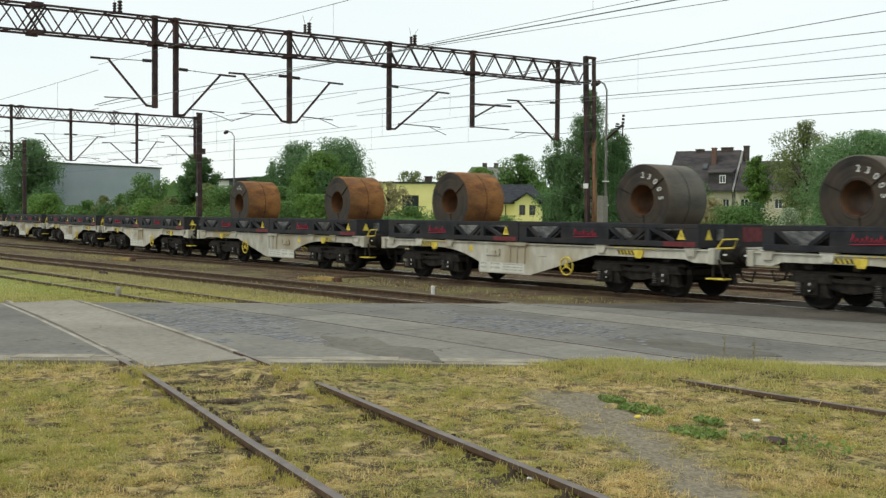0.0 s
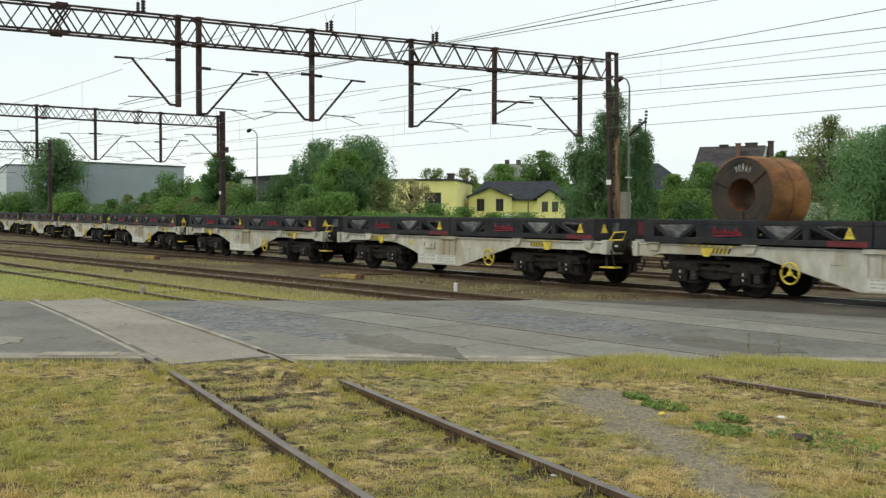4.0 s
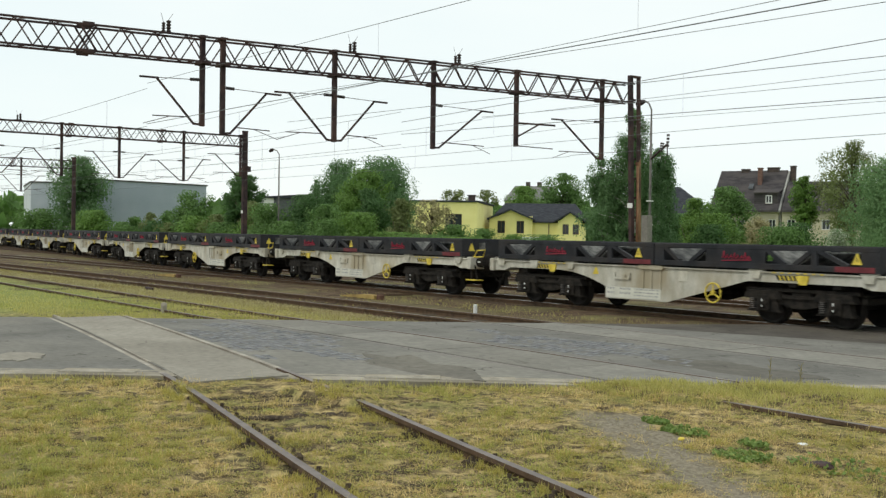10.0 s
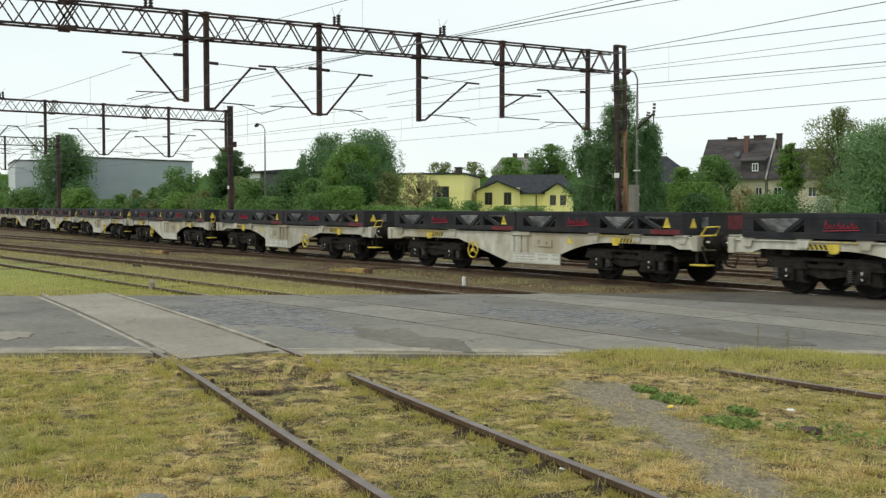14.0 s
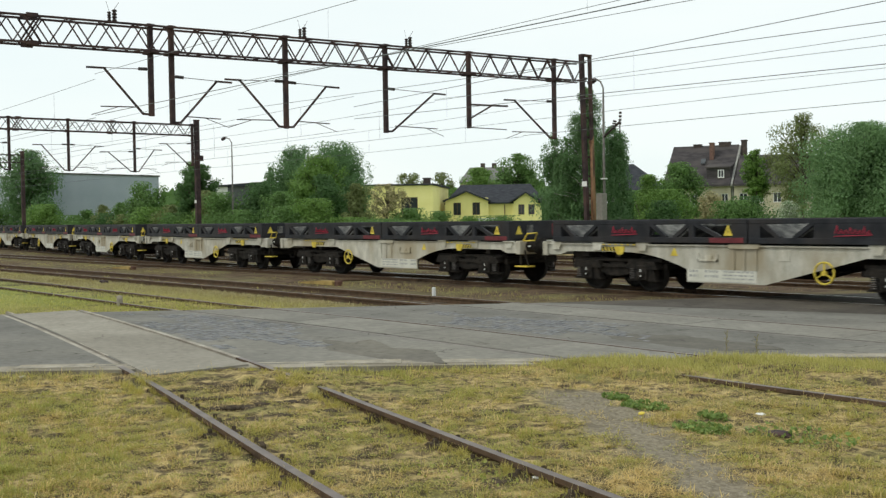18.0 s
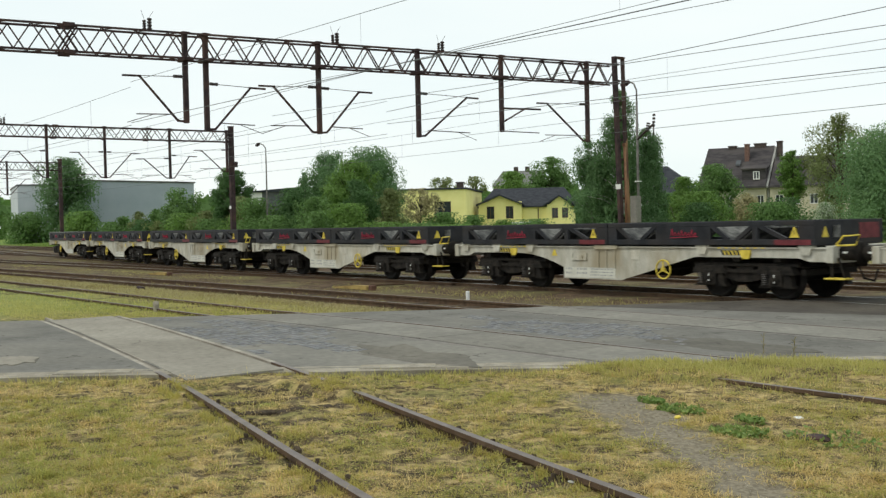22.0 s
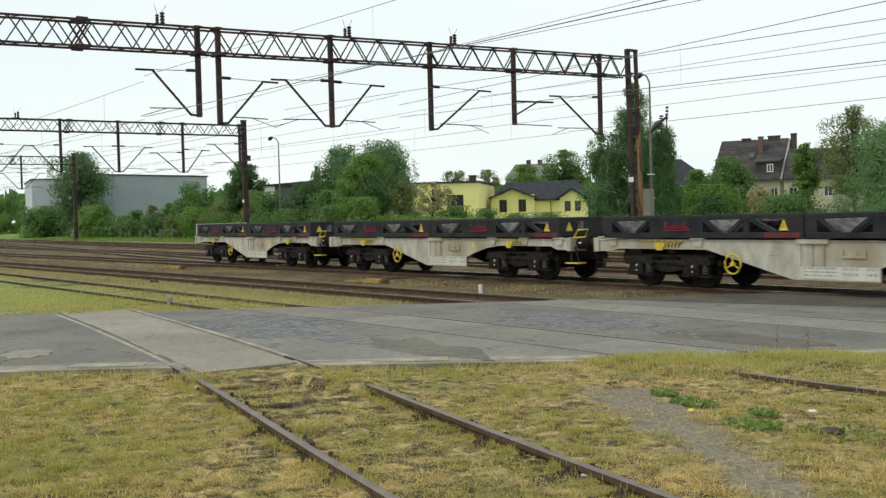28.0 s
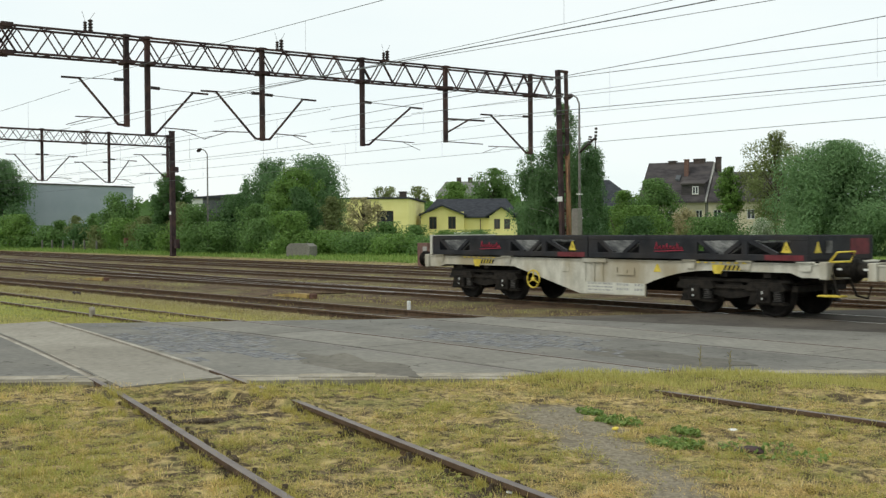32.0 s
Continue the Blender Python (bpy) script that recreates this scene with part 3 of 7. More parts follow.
def strip(name, left, right, material, label, category, thick=0.25, kind="structure", parent=None):
    """A slab between two edge lines of (x, y, z) points."""
    bm = bmesh.new()
    top = [[bm.verts.new(p) for p in e] for e in (left, right)]
    low = [[bm.verts.new((p[0], p[1], p[2] - thick)) for p in e] for e in (left, right)]
    for i in range(len(left) - 1):
        bm.faces.new((top[0][i], top[0][i + 1], top[1][i + 1], top[1][i]))
        bm.faces.new((low[0][i], low[1][i], low[1][i + 1], low[0][i + 1]))
        bm.faces.new((top[0][i], low[0][i], low[0][i + 1], top[0][i + 1]))
        bm.faces.new((top[1][i], top[1][i + 1], low[1][i + 1], low[1][i]))
    bm.faces.new((top[0][0], top[1][0], low[1][0], low[0][0]))
    bm.faces.new((top[0][-1], low[0][-1], low[1][-1], top[1][-1]))
    ob = part(name, bm, material, parent)
    return tagged(ob, label, category, kind=kind) if parent is None else tagged(ob, label)


# centre lines of the tracks
def siding_y(x):
    """The siding in the foreground: straight by the camera, easing round inside the crossing."""
    sway = 0.14 * math.exp(-((x + 12.0) / 4.0) ** 2)
    return 4.88 - 0.1835 * (x + 8.02) - 0.0052 * max(0.0, -15.0 - x) ** 2 + sway


def siding_line(s):
    x = -8.02 + math.cos(radians(169.6)) * s
    return Vector((x, siding_y(x), 0))


TRACKS = []


def rail_pair(name, pts, label, sleepers=True, near=(-60, 6), worn=False, headings=None):
    """A track: two rails swept along a centre line, on sleepers."""
    root = thing(name, Matrix(), label, "railway track", kind="structure")
    prof = [(-0.036, 0), (0.036, 0), (0.036, -0.04), (0.012, -0.055), (0.012, -0.13), (0.07, -0.15), (0.07, -0.165), (-0.07, -0.165), (-0.07, -0.15), (-0.012, -0.13), (-0.012, -0.055), (-0.036, -0.04)]
    tang = []
    for i in range(len(pts)):
        d = pts[min(i + 1, len(pts) - 1)] - pts[max(i - 1, 0)]
        tang.append(Vector((d.x, d.y, 0)).normalized())
    for side in (-0.7535, 0.7535):
        vs, fs, ids = [], [], []
        for p, d in zip(pts, tang):
            nrm = Vector((-d.y, d.x, 0))
            for u, w in prof:
                q = p + nrm * (side + u)
                vs.append((q.x, q.y, rail_z(p.y) + w))
        m = len(prof)
        for i in range(len(pts) - 1):
            for k in range(m):
                fs.append((i * m + k, i * m + (k + 1) % m, (i + 1) * m + (k + 1) % m, (i + 1) * m + k))
                q = pts[i]
                paved = worn and q.y < 9 and ROAD_FAR(q.y) - 0.3 < q.x < ROAD_NEAR(q.y) + 0.2
                ids.append(2 if paved and k in (0, 1, 11) else 1 if k == 0 else 0)
        part("rail", raw("rail", vs, fs, (M_RAIL, M_DULLHEAD if worn else M_HEAD, M_DUST), ids), None, root)
    TRACKS.append((root, pts, sleepers, near))
    return root


def along(f, a, b, step):
    n = max(1, round((b - a) / step))
    return [f(a + (b - a) * i / n) for i in range(n + 1)]


def build_tracks():
    rail_pair("siding_track", along(siding_line, -24, 14.5, 0.5), "overgrown siding with rusty worn rails in dry grass", near=(-11.5, -2.6), worn=True)
    rail_pair("second_siding_track", [Vector((x, second_y(x), 0)) for x in spaced(-140, 40, 180)], "old siding half buried in grass", near=(-40, -24), worn=True)
    rail_pair("third_track", [Vector((x, third_y(x), 0)) for x in spaced(-220, 40, 200)], "rusty track with thin ballast and grass between", near=(-62, -20), worn=True)
    rail_pair("main_track", [main_line(s)[0] for s in spaced(-260, 60, 160)], "running line under the goods train with bright rail heads", near=(-62, -20))
    rail_pair("branch_track", [Vector((x, 21.0 + 0.036 * min(0, x + 26), 0)) for x in spaced(-200, -27, 60)], "branch track leaving the running line at a switch", near=(-70, -40))
    rail_pair("fifth_track", [Vector((x, 25.9, 0)) for x in spaced(-220, 60, 40)], "track with worn rails beyond the running line", near=(-70, -15))
    rail_pair("sixth_track", [Vector((x, 31.0 + 0.00055 * min(0, x + 40) ** 2, 0)) for x in spaced(-240, 60, 60)], "track with worn rails beyond the running line", near=(-60, -35))
    rail_pair("seventh_track", [Vector((x, 35.2 + 0.0004 * min(0, x + 50) ** 2, 0)) for x in spaced(-240, 60, 60)], "outer track at the edge of the green bank", near=(-60, -40))
    for name, y0, y1, x0 in (("ballast_bed", 12.9, 37.2, -19.5),):
        left = [(x, 13.65 + max(-0.9, 0.03 * min(0, x + 28)) + 0.25 * noise.noise((x * 0.4, 0, 0)), -0.105) for x in spaced(-330, 60, 260)]
        right = [(x, 37.3 + 0.0004 * min(0, x + 50) ** 2 + 0.3 * noise.noise((x * 0.3, 7, 0)), -0.105) for x in spaced(-330, 60, 260)]
        cols = 40
        vs, fs = [], []
        for a, b in zip(left, right):
            for k in range(cols + 1):
                t = k / cols
                x, y = a[0], a[1] + (b[1] - a[1]) * t
                edge = min(1.0, 6 * min(t, 1 - t))
                vs.append((x, y, -0.145 + 0.035 * edge + 0.015 * noise.noise((x * 1.3, y * 1.3, 0))))
        for i in range(len(left) - 1):
            for k in range(cols):
                fs.append((i * (cols + 1) + k, (i + 1) * (cols + 1) + k, (i + 1) * (cols + 1) + k + 1, i * (cols + 1) + k + 1))
        tagged(new("ballast_bed", raw("ballast_bed", vs, fs, M_BALLAST, smooth=True)), "rust-brown ballast under the running lines with grass growing through", "ballast", kind="structure")


def second_y(x):
    u = min(1.0, max(0.0, (x + 21.5) / 6.5))
    return 10.25 + 0.004 * max(-40.0, min(0.0, x + 21.5)) + 0.28 * u * u * (3 - 2 * u) - 0.008 * max(0.0, min(8.0, x + 14))


def third_y(x):
    u = min(1.0, max(0.0, (x + 30.0) / 12.0))
    return 14.85 + max(-0.9, 0.03 * min(0, x + 28)) + 0.2 * u * u * (3 - 2 * u)


def road_z(y):
    return rail_z(max(4.0, y)) - 0.006


def across_road(f, n=14):
    """Points along a line y = f(x), from the road's far edge to its near edge."""
    ends = []
    for edge in (ROAD_FAR, ROAD_NEAR):
        y = f(-15.0)
        for k in range(30):
            y = 0.5 * y + 0.5 * f(edge(y))
        ends.append(edge(y))
    return [(x, f(x), road_z(f(x))) for x in spaced(ends[0], ends[1], n)]


def build_road():
    z = road_z
    road = thing("road", Matrix(), "patched grey asphalt road over the level crossing", "road", kind="structure")
    # strips of asphalt, open beside each rail
    cuts = [(lambda x: -30.0, lambda x: -30.0)]
    for c in (siding_y, second_y, third_y, lambda x: MAIN_Y):
        for lo, hi in ((-0.793, -0.672), (0.672, 0.793)):
            cuts.append((lambda x, c=c, lo=lo: c(x) + lo, lambda x, c=c, hi=hi: c(x) + hi))
    cuts.append((lambda x: 34.0, lambda x: 34.0))
    edge = lambda x: 16.72 + 0.335 * (x + 16.05)
    cuts.insert(7, (edge, edge))
    for k, (a, b) in enumerate(zip(cuts, cuts[1:])):
        # strips beyond the slanting edge line take a darker asphalt
        strip("asphalt_strip", across_road(a[1]), across_road(b[0]), M_ASPHALT if k < 7 else M_ASPHALT_DARK, "" if k < 7 else "darker asphalt between the running rails", "", parent=road)

    # sand trodden into the flange grooves
    for c in (siding_y,):
        for lo, hi in ((-0.7175, -0.672), (0.672, 0.7175)):
            low = lambda f: [(x, y, h - 0.010) for x, y, h in across_road(f)]
            strip("groove_fill", low(lambda x: c(x) + lo), low(lambda x: c(x) + hi), M_SAND, "sand trodden into the flange groove", "", 0.1, parent=road)

    # concrete slabs between the rails
    def slab(c, y0, y1, at, label, material=M_CONCRETE):
        for a, b in zip(at, at[1:]):
            bm = bmesh.new()
            pts = [(x, c(x) + off) for x, off in ((a + 0.012, y0), (b - 0.012, y0), (b - 0.012, y1), (a + 0.012, y1))]
            zz = z(c((a + b) / 2))
            prism(bm, pts, zz - 0.1, zz + 0.009 + 0.003 * random.random(), "z")
            part("concrete_slab", bm, material, road, label)
    random.seed(11)
    slab(siding_y, -0.64, 0.64, [-22.2, -19.4, -16.6, -14.0, -12.05], "worn pale concrete crossing slab")
    slab(second_y, -0.64, 0.64, [-19.9, -17.0, -14.0, -11.2, -9.0], "worn grey concrete crossing slab", M_SLAB)
    slab(third_y, -0.64, 0.64, [-17.6, -15.0, -12.0, -9.0, -6.5], "worn grey concrete crossing slab", M_SLAB)
    for inner, shift in ((-0.66, 0.11),):
        xs = spaced(-23.0, -14.2, 12)
        line = lambda o: [(x, siding_y(x) + inner + o + shift * max(0.0, min(1.0, (-15.5 - x) / 4.0)), z(siding_y(x)) + 0.008) for x in xs]
        strip("guard_rail", line(-0.012), line(0.035), M_DUST, "worn steel guard rail set flush in the crossing", "", 0.1, parent=road)
    # darker asphalt patches
    for cx, cy, rx, ry, m in ((-12.2, 8.45, 1.4, 0.55, M_PATCH), (-10.0, 12.3, 1.5, 0.6, M_PATCH), (-15.6, 4.15, 0.5, 0.35, M_CONCRETE)):
        bm = bmesh.new()
        pts = []
        for k in range(44):
            a = 2 * math.pi * k / 44
            r = 1 + 0.55 * noise.noise((cx + math.cos(a) * 1.6, cy + math.sin(a) * 1.6, 0)) + 0.2 * noise.noise((cx + math.cos(a) * 5, cy + math.sin(a) * 5, 1))
            u, v = rx * r * math.cos(a), ry * r * math.sin(a)
            pts.append((cx + u, cy + v - 0.12 * u))
        prism(bm, pts, z(cy) - 0.02, z(cy) + (0.0045 if m is M_PATCH else 0.0085), "z")
        part("asphalt_patch", bm, m, road, "irregular patch of newer asphalt" if m is M_PATCH else "pale concrete patch")
    # old stone setts showing through
    vs, fs = [], []
    for x0, x1, base, rows, keep in ((-20.9, -12.4, lambda x: siding_y(x) + 0.95, 17, 0.25), (-17.4, -9.8, lambda x: 11.7, 17, 0.38)):
        for row in range(rows):
            for col in range(int((x1 - x0) / 0.142)):
                x = x0 + col * 0.142 + (row % 2) * 0.07
                y = base(x) + row * 0.13
                if y > (second_y(x) - 0.95 if y < 11 else third_y(x) - 0.95):
                    continue
                w = 1.2 * (1 - abs(x - (x0 + x1) / 2) / (x1 - x0) * 1.9) - abs(row - rows / 2 + 1) / rows * 1.3
                if w + 0.8 * noise.noise((x * 0.8, y * 1.5, 2)) < keep:
                    continue
                h = z(y) + 0.003 + random.uniform(-0.006, 0.007)
                jx, jy = random.uniform(-0.012, 0.012), random.uniform(-0.01, 0.01)
                i = len(vs)
                for sx, sy, zz in ((-1, -1, -0.03), (1, -1, -0.03), (1, 1, -0.03), (-1, 1, -0.03), (-0.8, -0.75, 0), (0.8, -0.75, 0), (0.8, 0.75, 0), (-0.8, 0.75, 0)):
                    vs.append((x + jx + sx * 0.066, y + jy + sy * 0.058, h + zz))
                fs += [(i + 4, i + 5, i + 6, i + 7), (i, i + 1, i + 5, i + 4), (i + 1, i + 2, i + 6, i + 5), (i + 2, i + 3, i + 7, i + 6), (i + 3, i, i + 4, i + 7)]
    tagged(part("stone_setts", raw("stone_setts", vs, fs, M_SETT), None, road), "worn blue-grey stone setts showing through the asphalt", kind="stuff")
    # a sandy, crumbling edge
    ys = spaced(-10, 9.2, 70)
    strip("sandy_edge", [(ROAD_NEAR(y) - 0.16 - 0.12 * noise.noise((y * 1.1, 0, 0)), y, z(y) + 0.003) for y in ys], [(ROAD_NEAR(y) + 0.34 + 0.14 * noise.noise((y * 1.7, 4, 0)), y, z(y) - 0.012) for y in ys], M_SANDY, "pale sandy edge of the asphalt", "", 0.12, parent=road)
    # pale kerb along the near edge, broken where the grass has grown over it
    y = -12.0
    n = 0
    while y < 13.2:
        ln = 0.95
        a, b = Vector((ROAD_NEAR(y), y, 0)), Vector((ROAD_NEAR(y + ln * 0.8), y + ln * 0.8, 0))
        d = (b - a).normalized()
        nn = Vector((d.y, -d.x, 0))
        if not (4.6 < y < 6.6 or 9.3 < y < 10.9):
            bm = bmesh.new()
            box(bm, 0.004, 0.955, -0.2, 0.12, -0.2, 0.004, 0.006)
            q = part("kerb_stone", bm, M_KERB, road, "", Matrix.Translation((a.x, a.y, z(y) + random.uniform(-0.008, 0.006))) @ Matrix.Rotation(math.atan2(d.y, d.x), 4, "Z") @ Matrix.Scale(-1, 4, (0, 1, 0)))
        y += ln * 0.81


def build_sleepers():
    """Sleepers where they show: nearly buried by the camera, in thin ballast farther off."""
    bm = bmesh.new()
    box(bm, -0.12, 0.12, -1.28, 1.28, -0.12, 0.0, 0.02)
    shape = mesh_of(bm, "sleeper", M_SLEEPER)
    bm = bmesh.new()
    for k in range(9):
        y = -0.70 + k * 0.155 + 0.02 * noise.noise((k * 1.7, 0, 0))
        w, sh, up = 0.085 + 0.03 * noise.noise((k * 0.9, 2, 0)), 0.03 * noise.noise((k * 1.3, 5, 0)), 0.012 * noise.noise((k * 2.1, 8, 0))
        box(bm, -w + sh, w + sh, y, y + 0.15, -0.12, up, 0.012)
    rotten = mesh_of(bm, "sleeper", M_ROTTEN)
    bm = bmesh.new()
    prism(bm, [(-0.075, -0.1), (0.07, -0.1), (0.06, -0.012), (0.02, 0.012), (-0.03, 0.008), (-0.07, -0.02)], -0.05, 0.06)
    lathe(bm, [(0.0, 0.045), (0.02, 0.043), (0.022, 0.0), (0.024, -0.03)], 6, "z", (-0.02, 0.01, 0))
    chair = mesh_of(bm, "rail_chair", M_ROTTEN)
    random.seed(21)
    for root, pts, wanted, near in TRACKS:
        nxt = 0.0
        for a, b in zip(pts, pts[1:]):
            d = b - a
            ln = d.length
            while nxt < ln:
                p = a + d * (nxt / ln)
                nxt += 0.66
                if not near[0] < p.x < near[1] or (ROAD_FAR(p.y) - 0.4 < p.x < ROAD_NEAR(p.y) + 0.3 and p.y < 34):
                    continue
                if p.y < 9:
                    way = d.normalized()
                    for off in (-0.86, -0.645, 0.645, 0.86):
                        cx, cy = p.x - way.y * off, p.y + way.x * off
                        if random.random() < 0.8 and not any(((cx - hx) / hr) ** 2 + ((cy - hy) / hs) ** 2 < 1 for hx, hy, hr, hs, hh in HEAPS):
                            part("rail_chair", chair, None, root, "", Matrix.Translation((cx, cy, rail_z(p.y) - 0.055 + random.uniform(-0.015, 0.01))) @ Matrix.Rotation(math.atan2(d.y, d.x) + (0 if off < 0 else math.pi) + random.uniform(-0.2, 0.2), 4, "Z"))
                z = land(p.x, p.y) - 0.002 if p.y < 12 else -0.108
                part("sleeper", rotten if p.y < 9 else shape, None, root, "", Matrix.Translation((p.x, p.y, z + random.uniform(-0.012, 0.012))) @ Matrix.Rotation(math.atan2(d.y, d.x) + random.uniform(-0.03, 0.03), 4, "Z"))
            nxt -= ln


build_ground()
build_road()
build_tracks()
build_sleepers()


# ---- overhead line ----
def insulator(bm, p, q, r=0.06):
    p, q = Vector(p), Vector(q)
    n = 4
    for i in range(n):
        a, b = p.lerp(q, (i + 0.1) / n), p.lerp(q, (i + 0.75) / n)
        tube(bm, [a, b], r, 7)


def cantilever(root, y, side, z0=5.75, reach=2.55, rise=1.7):
    """A slanting bracket from the foot of a drop post, with its top stay, registration arm and insulators."""
    s = side
    bm = bmesh.new()
    beam(bm, (0, y, z0), (0, y + s * 0.36, z0 + 0.02), 0.08, 0.08)
    beam(bm, (0, y + s * 0.34, z0 + 0.02), (0, y + s * (reach - 0.66), z0 + rise), 0.07, 0.07)
    beam(bm, (0, y + s * (reach - 0.72), z0 + rise + 0.01), (0, y + s * reach, z0 + rise), 0.07, 0.07)
    part("bracket", bm, M_IRON, root)
    bm = bmesh.new()
    tube(bm, [(0, y, z0 + rise + 0.08), (0, y + s * (reach - 0.66), z0 + rise + 0.02)], 0.014, 5)
    part("stay", bm, M_IRON, root)
    bm = bmesh.new()
    insulator(bm, (0, y + s * 0.14, z0 + rise + 0.08), (0, y + s * 0.5, z0 + rise + 0.07), 0.065)
    part("insulator", bm, M_INSUL, root)
    bm = bmesh.new()
    tube(bm, [(0, y + s * 0.5, z0 + 0.26), (0, y + s * (reach - 0.5), z0 + 0.22)], 0.022, 5)
    tube(bm, [(0, y + s * (reach - 1.2), z0 + 0.24), (0, y + s * (reach - 0.15), z0 - 0.1)], 0.014, 5)
    part("registration_arm", bm, M_IRON, root)


def gantry(x, y0, y1, low, high, drops, posts, label, horns=(), half=0.33, twin=False, slope=0.0, joints=None):
    """A lattice portal over the tracks. drops: (y, foot height, sides of the brackets)."""
    root = thing("overhead_line_gantry", pose(x, 0, 0, 0, 0, 0), label, "line gantry", "overhead line gantries")
    lift = lambda y: slope * (y - y1)
    for dx in (-half, half):
        for z in (low, high):
            bm = bmesh.new()
            beam(bm, (dx, y0, z + lift(y0)), (dx, y1, z), 0.07, 0.075)
            part("chord", bm, M_IRON, root)
    bm = bmesh.new()
    step = 0.62
    n = int((y1 - y0) / step)
    for i in range(n):
        ya, yb = y0 + i * step, y0 + (i + 1) * step
        for dx in (-half, half):
            a, b = (low, high) if (i + (dx > 0)) % 2 else (high, low)
            beam(bm, (dx, ya, a + lift(ya)), (dx, yb, b + lift(yb)), 0.042, 0.042)
        for z in (low, high):
            if i % 2:
                beam(bm, (-half, ya, z + lift(ya)), (half, yb, z + lift(yb)), 0.025, 0.025)
    part("lattice", bm, M_IRON, root)
    for yj in joints or [y0 + (y1 - y0) * i / 5 for i in range(1, 5)]:
        hi, lo = high + lift(yj), low + lift(yj)
        for dx in (-half, half):
            bm = bmesh.new()
            box(bm, dx - 0.06, dx + 0.06, yj - 0.2, yj + 0.2, hi - 0.06, hi + 0.09)
            box(bm, dx - 0.06, dx + 0.06, yj - 0.2, yj + 0.2, lo - 0.09, lo + 0.06)
            beam(bm, (dx, yj - 0.3, hi), (dx, yj + 0.3, lo), 0.06, 0.06)
            beam(bm, (dx, yj + 0.3, hi), (dx, yj - 0.3, lo), 0.06, 0.06)
            part("splice_plate", bm, M_IRON, root)
    for y, foot, arms in drops:
        bm = bmesh.new()
        hi, lo = high + lift(y), low + lift(y)
        box(bm, -0.09, 0.09, y - 0.09, y + 0.09, foot, hi + 0.12, 0.012)
        box(bm, -0.15, 0.15, y - 0.15, y + 0.15, hi + 0.02, hi + 0.1)
        box(bm, -half - 0.08, half + 0.08, y - 0.14, y + 0.14, lo - 0.07, lo + 0.05)
        part("drop_post", bm, M_IRON, root)
        for s, reach, rise in arms:
            cantilever(root, y, s, foot + 0.06, reach, rise)
    for y in posts:
        for dy in (-0.25, 0.25) if twin else (0.0,):
            bm = bmesh.new()
            foot, head, w = (0.0, 0.0, 0.2) if not twin else (0.36, 0.02, 0.115) if dy < 0 else (0.84, 0.60, 0.085)
            prism(bm, [(y + foot - w, -0.4), (y + foot + w, -0.4), (y + head + w * 0.9, high + 0.36), (y + head - w * 0.9, high + 0.36)], -w * 0.85, w * 0.85, "x")
            part("post", bm, M_IRON, root, "dark steel channel post")
            if twin and dy > 0:
                at = lambda z: y + foot + (head - foot) * z / (high + 0.36)
                bm = bmesh.new()
                prism(bm, [(at(0) - w - 0.006, -0.1), (at(0) + w + 0.006, -0.1), (at(5.9) + w + 0.004, 5.9), (at(5.6) - w - 0.004, 5.6)], -w * 0.85 - 0.006, w * 0.85 + 0.006, "x")
                part("rusted_sleeve", bm, M_LEG, root, "flaking orange-rusty lower half of the post")
        bm = bmesh.new()
        box(bm, -0.12, 0.12, y - (0.06 if twin else 0.24), y + (0.66 if twin else 0.24), high + 0.36, high + 0.46)
        part("post_cap", bm, M_IRON, root)
        for k in range(9 if twin else 0):
            zz = 0.8 + k * (high - 1.6) / 8
            bm = bmesh.new()
            lean = 0.36 * (1 - zz / high)
            box(bm, -0.11, -0.08, y + 0.1 + lean, y + 0.5 + lean * 0.7, zz, zz + 0.12)
            part("batten", bm, M_IRON, root)
    for y in horns:
        hi = high + lift(y)
        bm = bmesh.new()
        box(bm, -0.05, 0.05, y - 0.45, y + 0.1, hi + 0.04, hi + 0.09)
        shelf = part("horn_shelf", bm, M_IRON, root)
        for dy, top, r, tip in ((0.0, 0.55, 0.1, 0.16), (-0.2, 0.45, 0.08, -0.12)):
            bm = bmesh.new()
            lathe(bm, [(0.0, hi + 0.08)] + [(r * q, hi + 0.08 + (top - 0.08) * u) for k in range(4) for q, u in ((0.55, k / 4 + 0.01), (1.0, k / 4 + 0.06), (0.9, k / 4 + 0.16), (0.55, k / 4 + 0.2))] + [(0.0, hi + top)], 8, "z", (0, y + dy, 0))
            ins = part("horn_insulator", bm, M_INSUL, shelf)
            bm = bmesh.new()
            tube(bm, [(0, y + dy, hi + top), (0.02, y + dy + tip, hi + 0.8)], 0.008, 4)
            part("spark_horn", bm, M_INSUL, shelf)
    return root


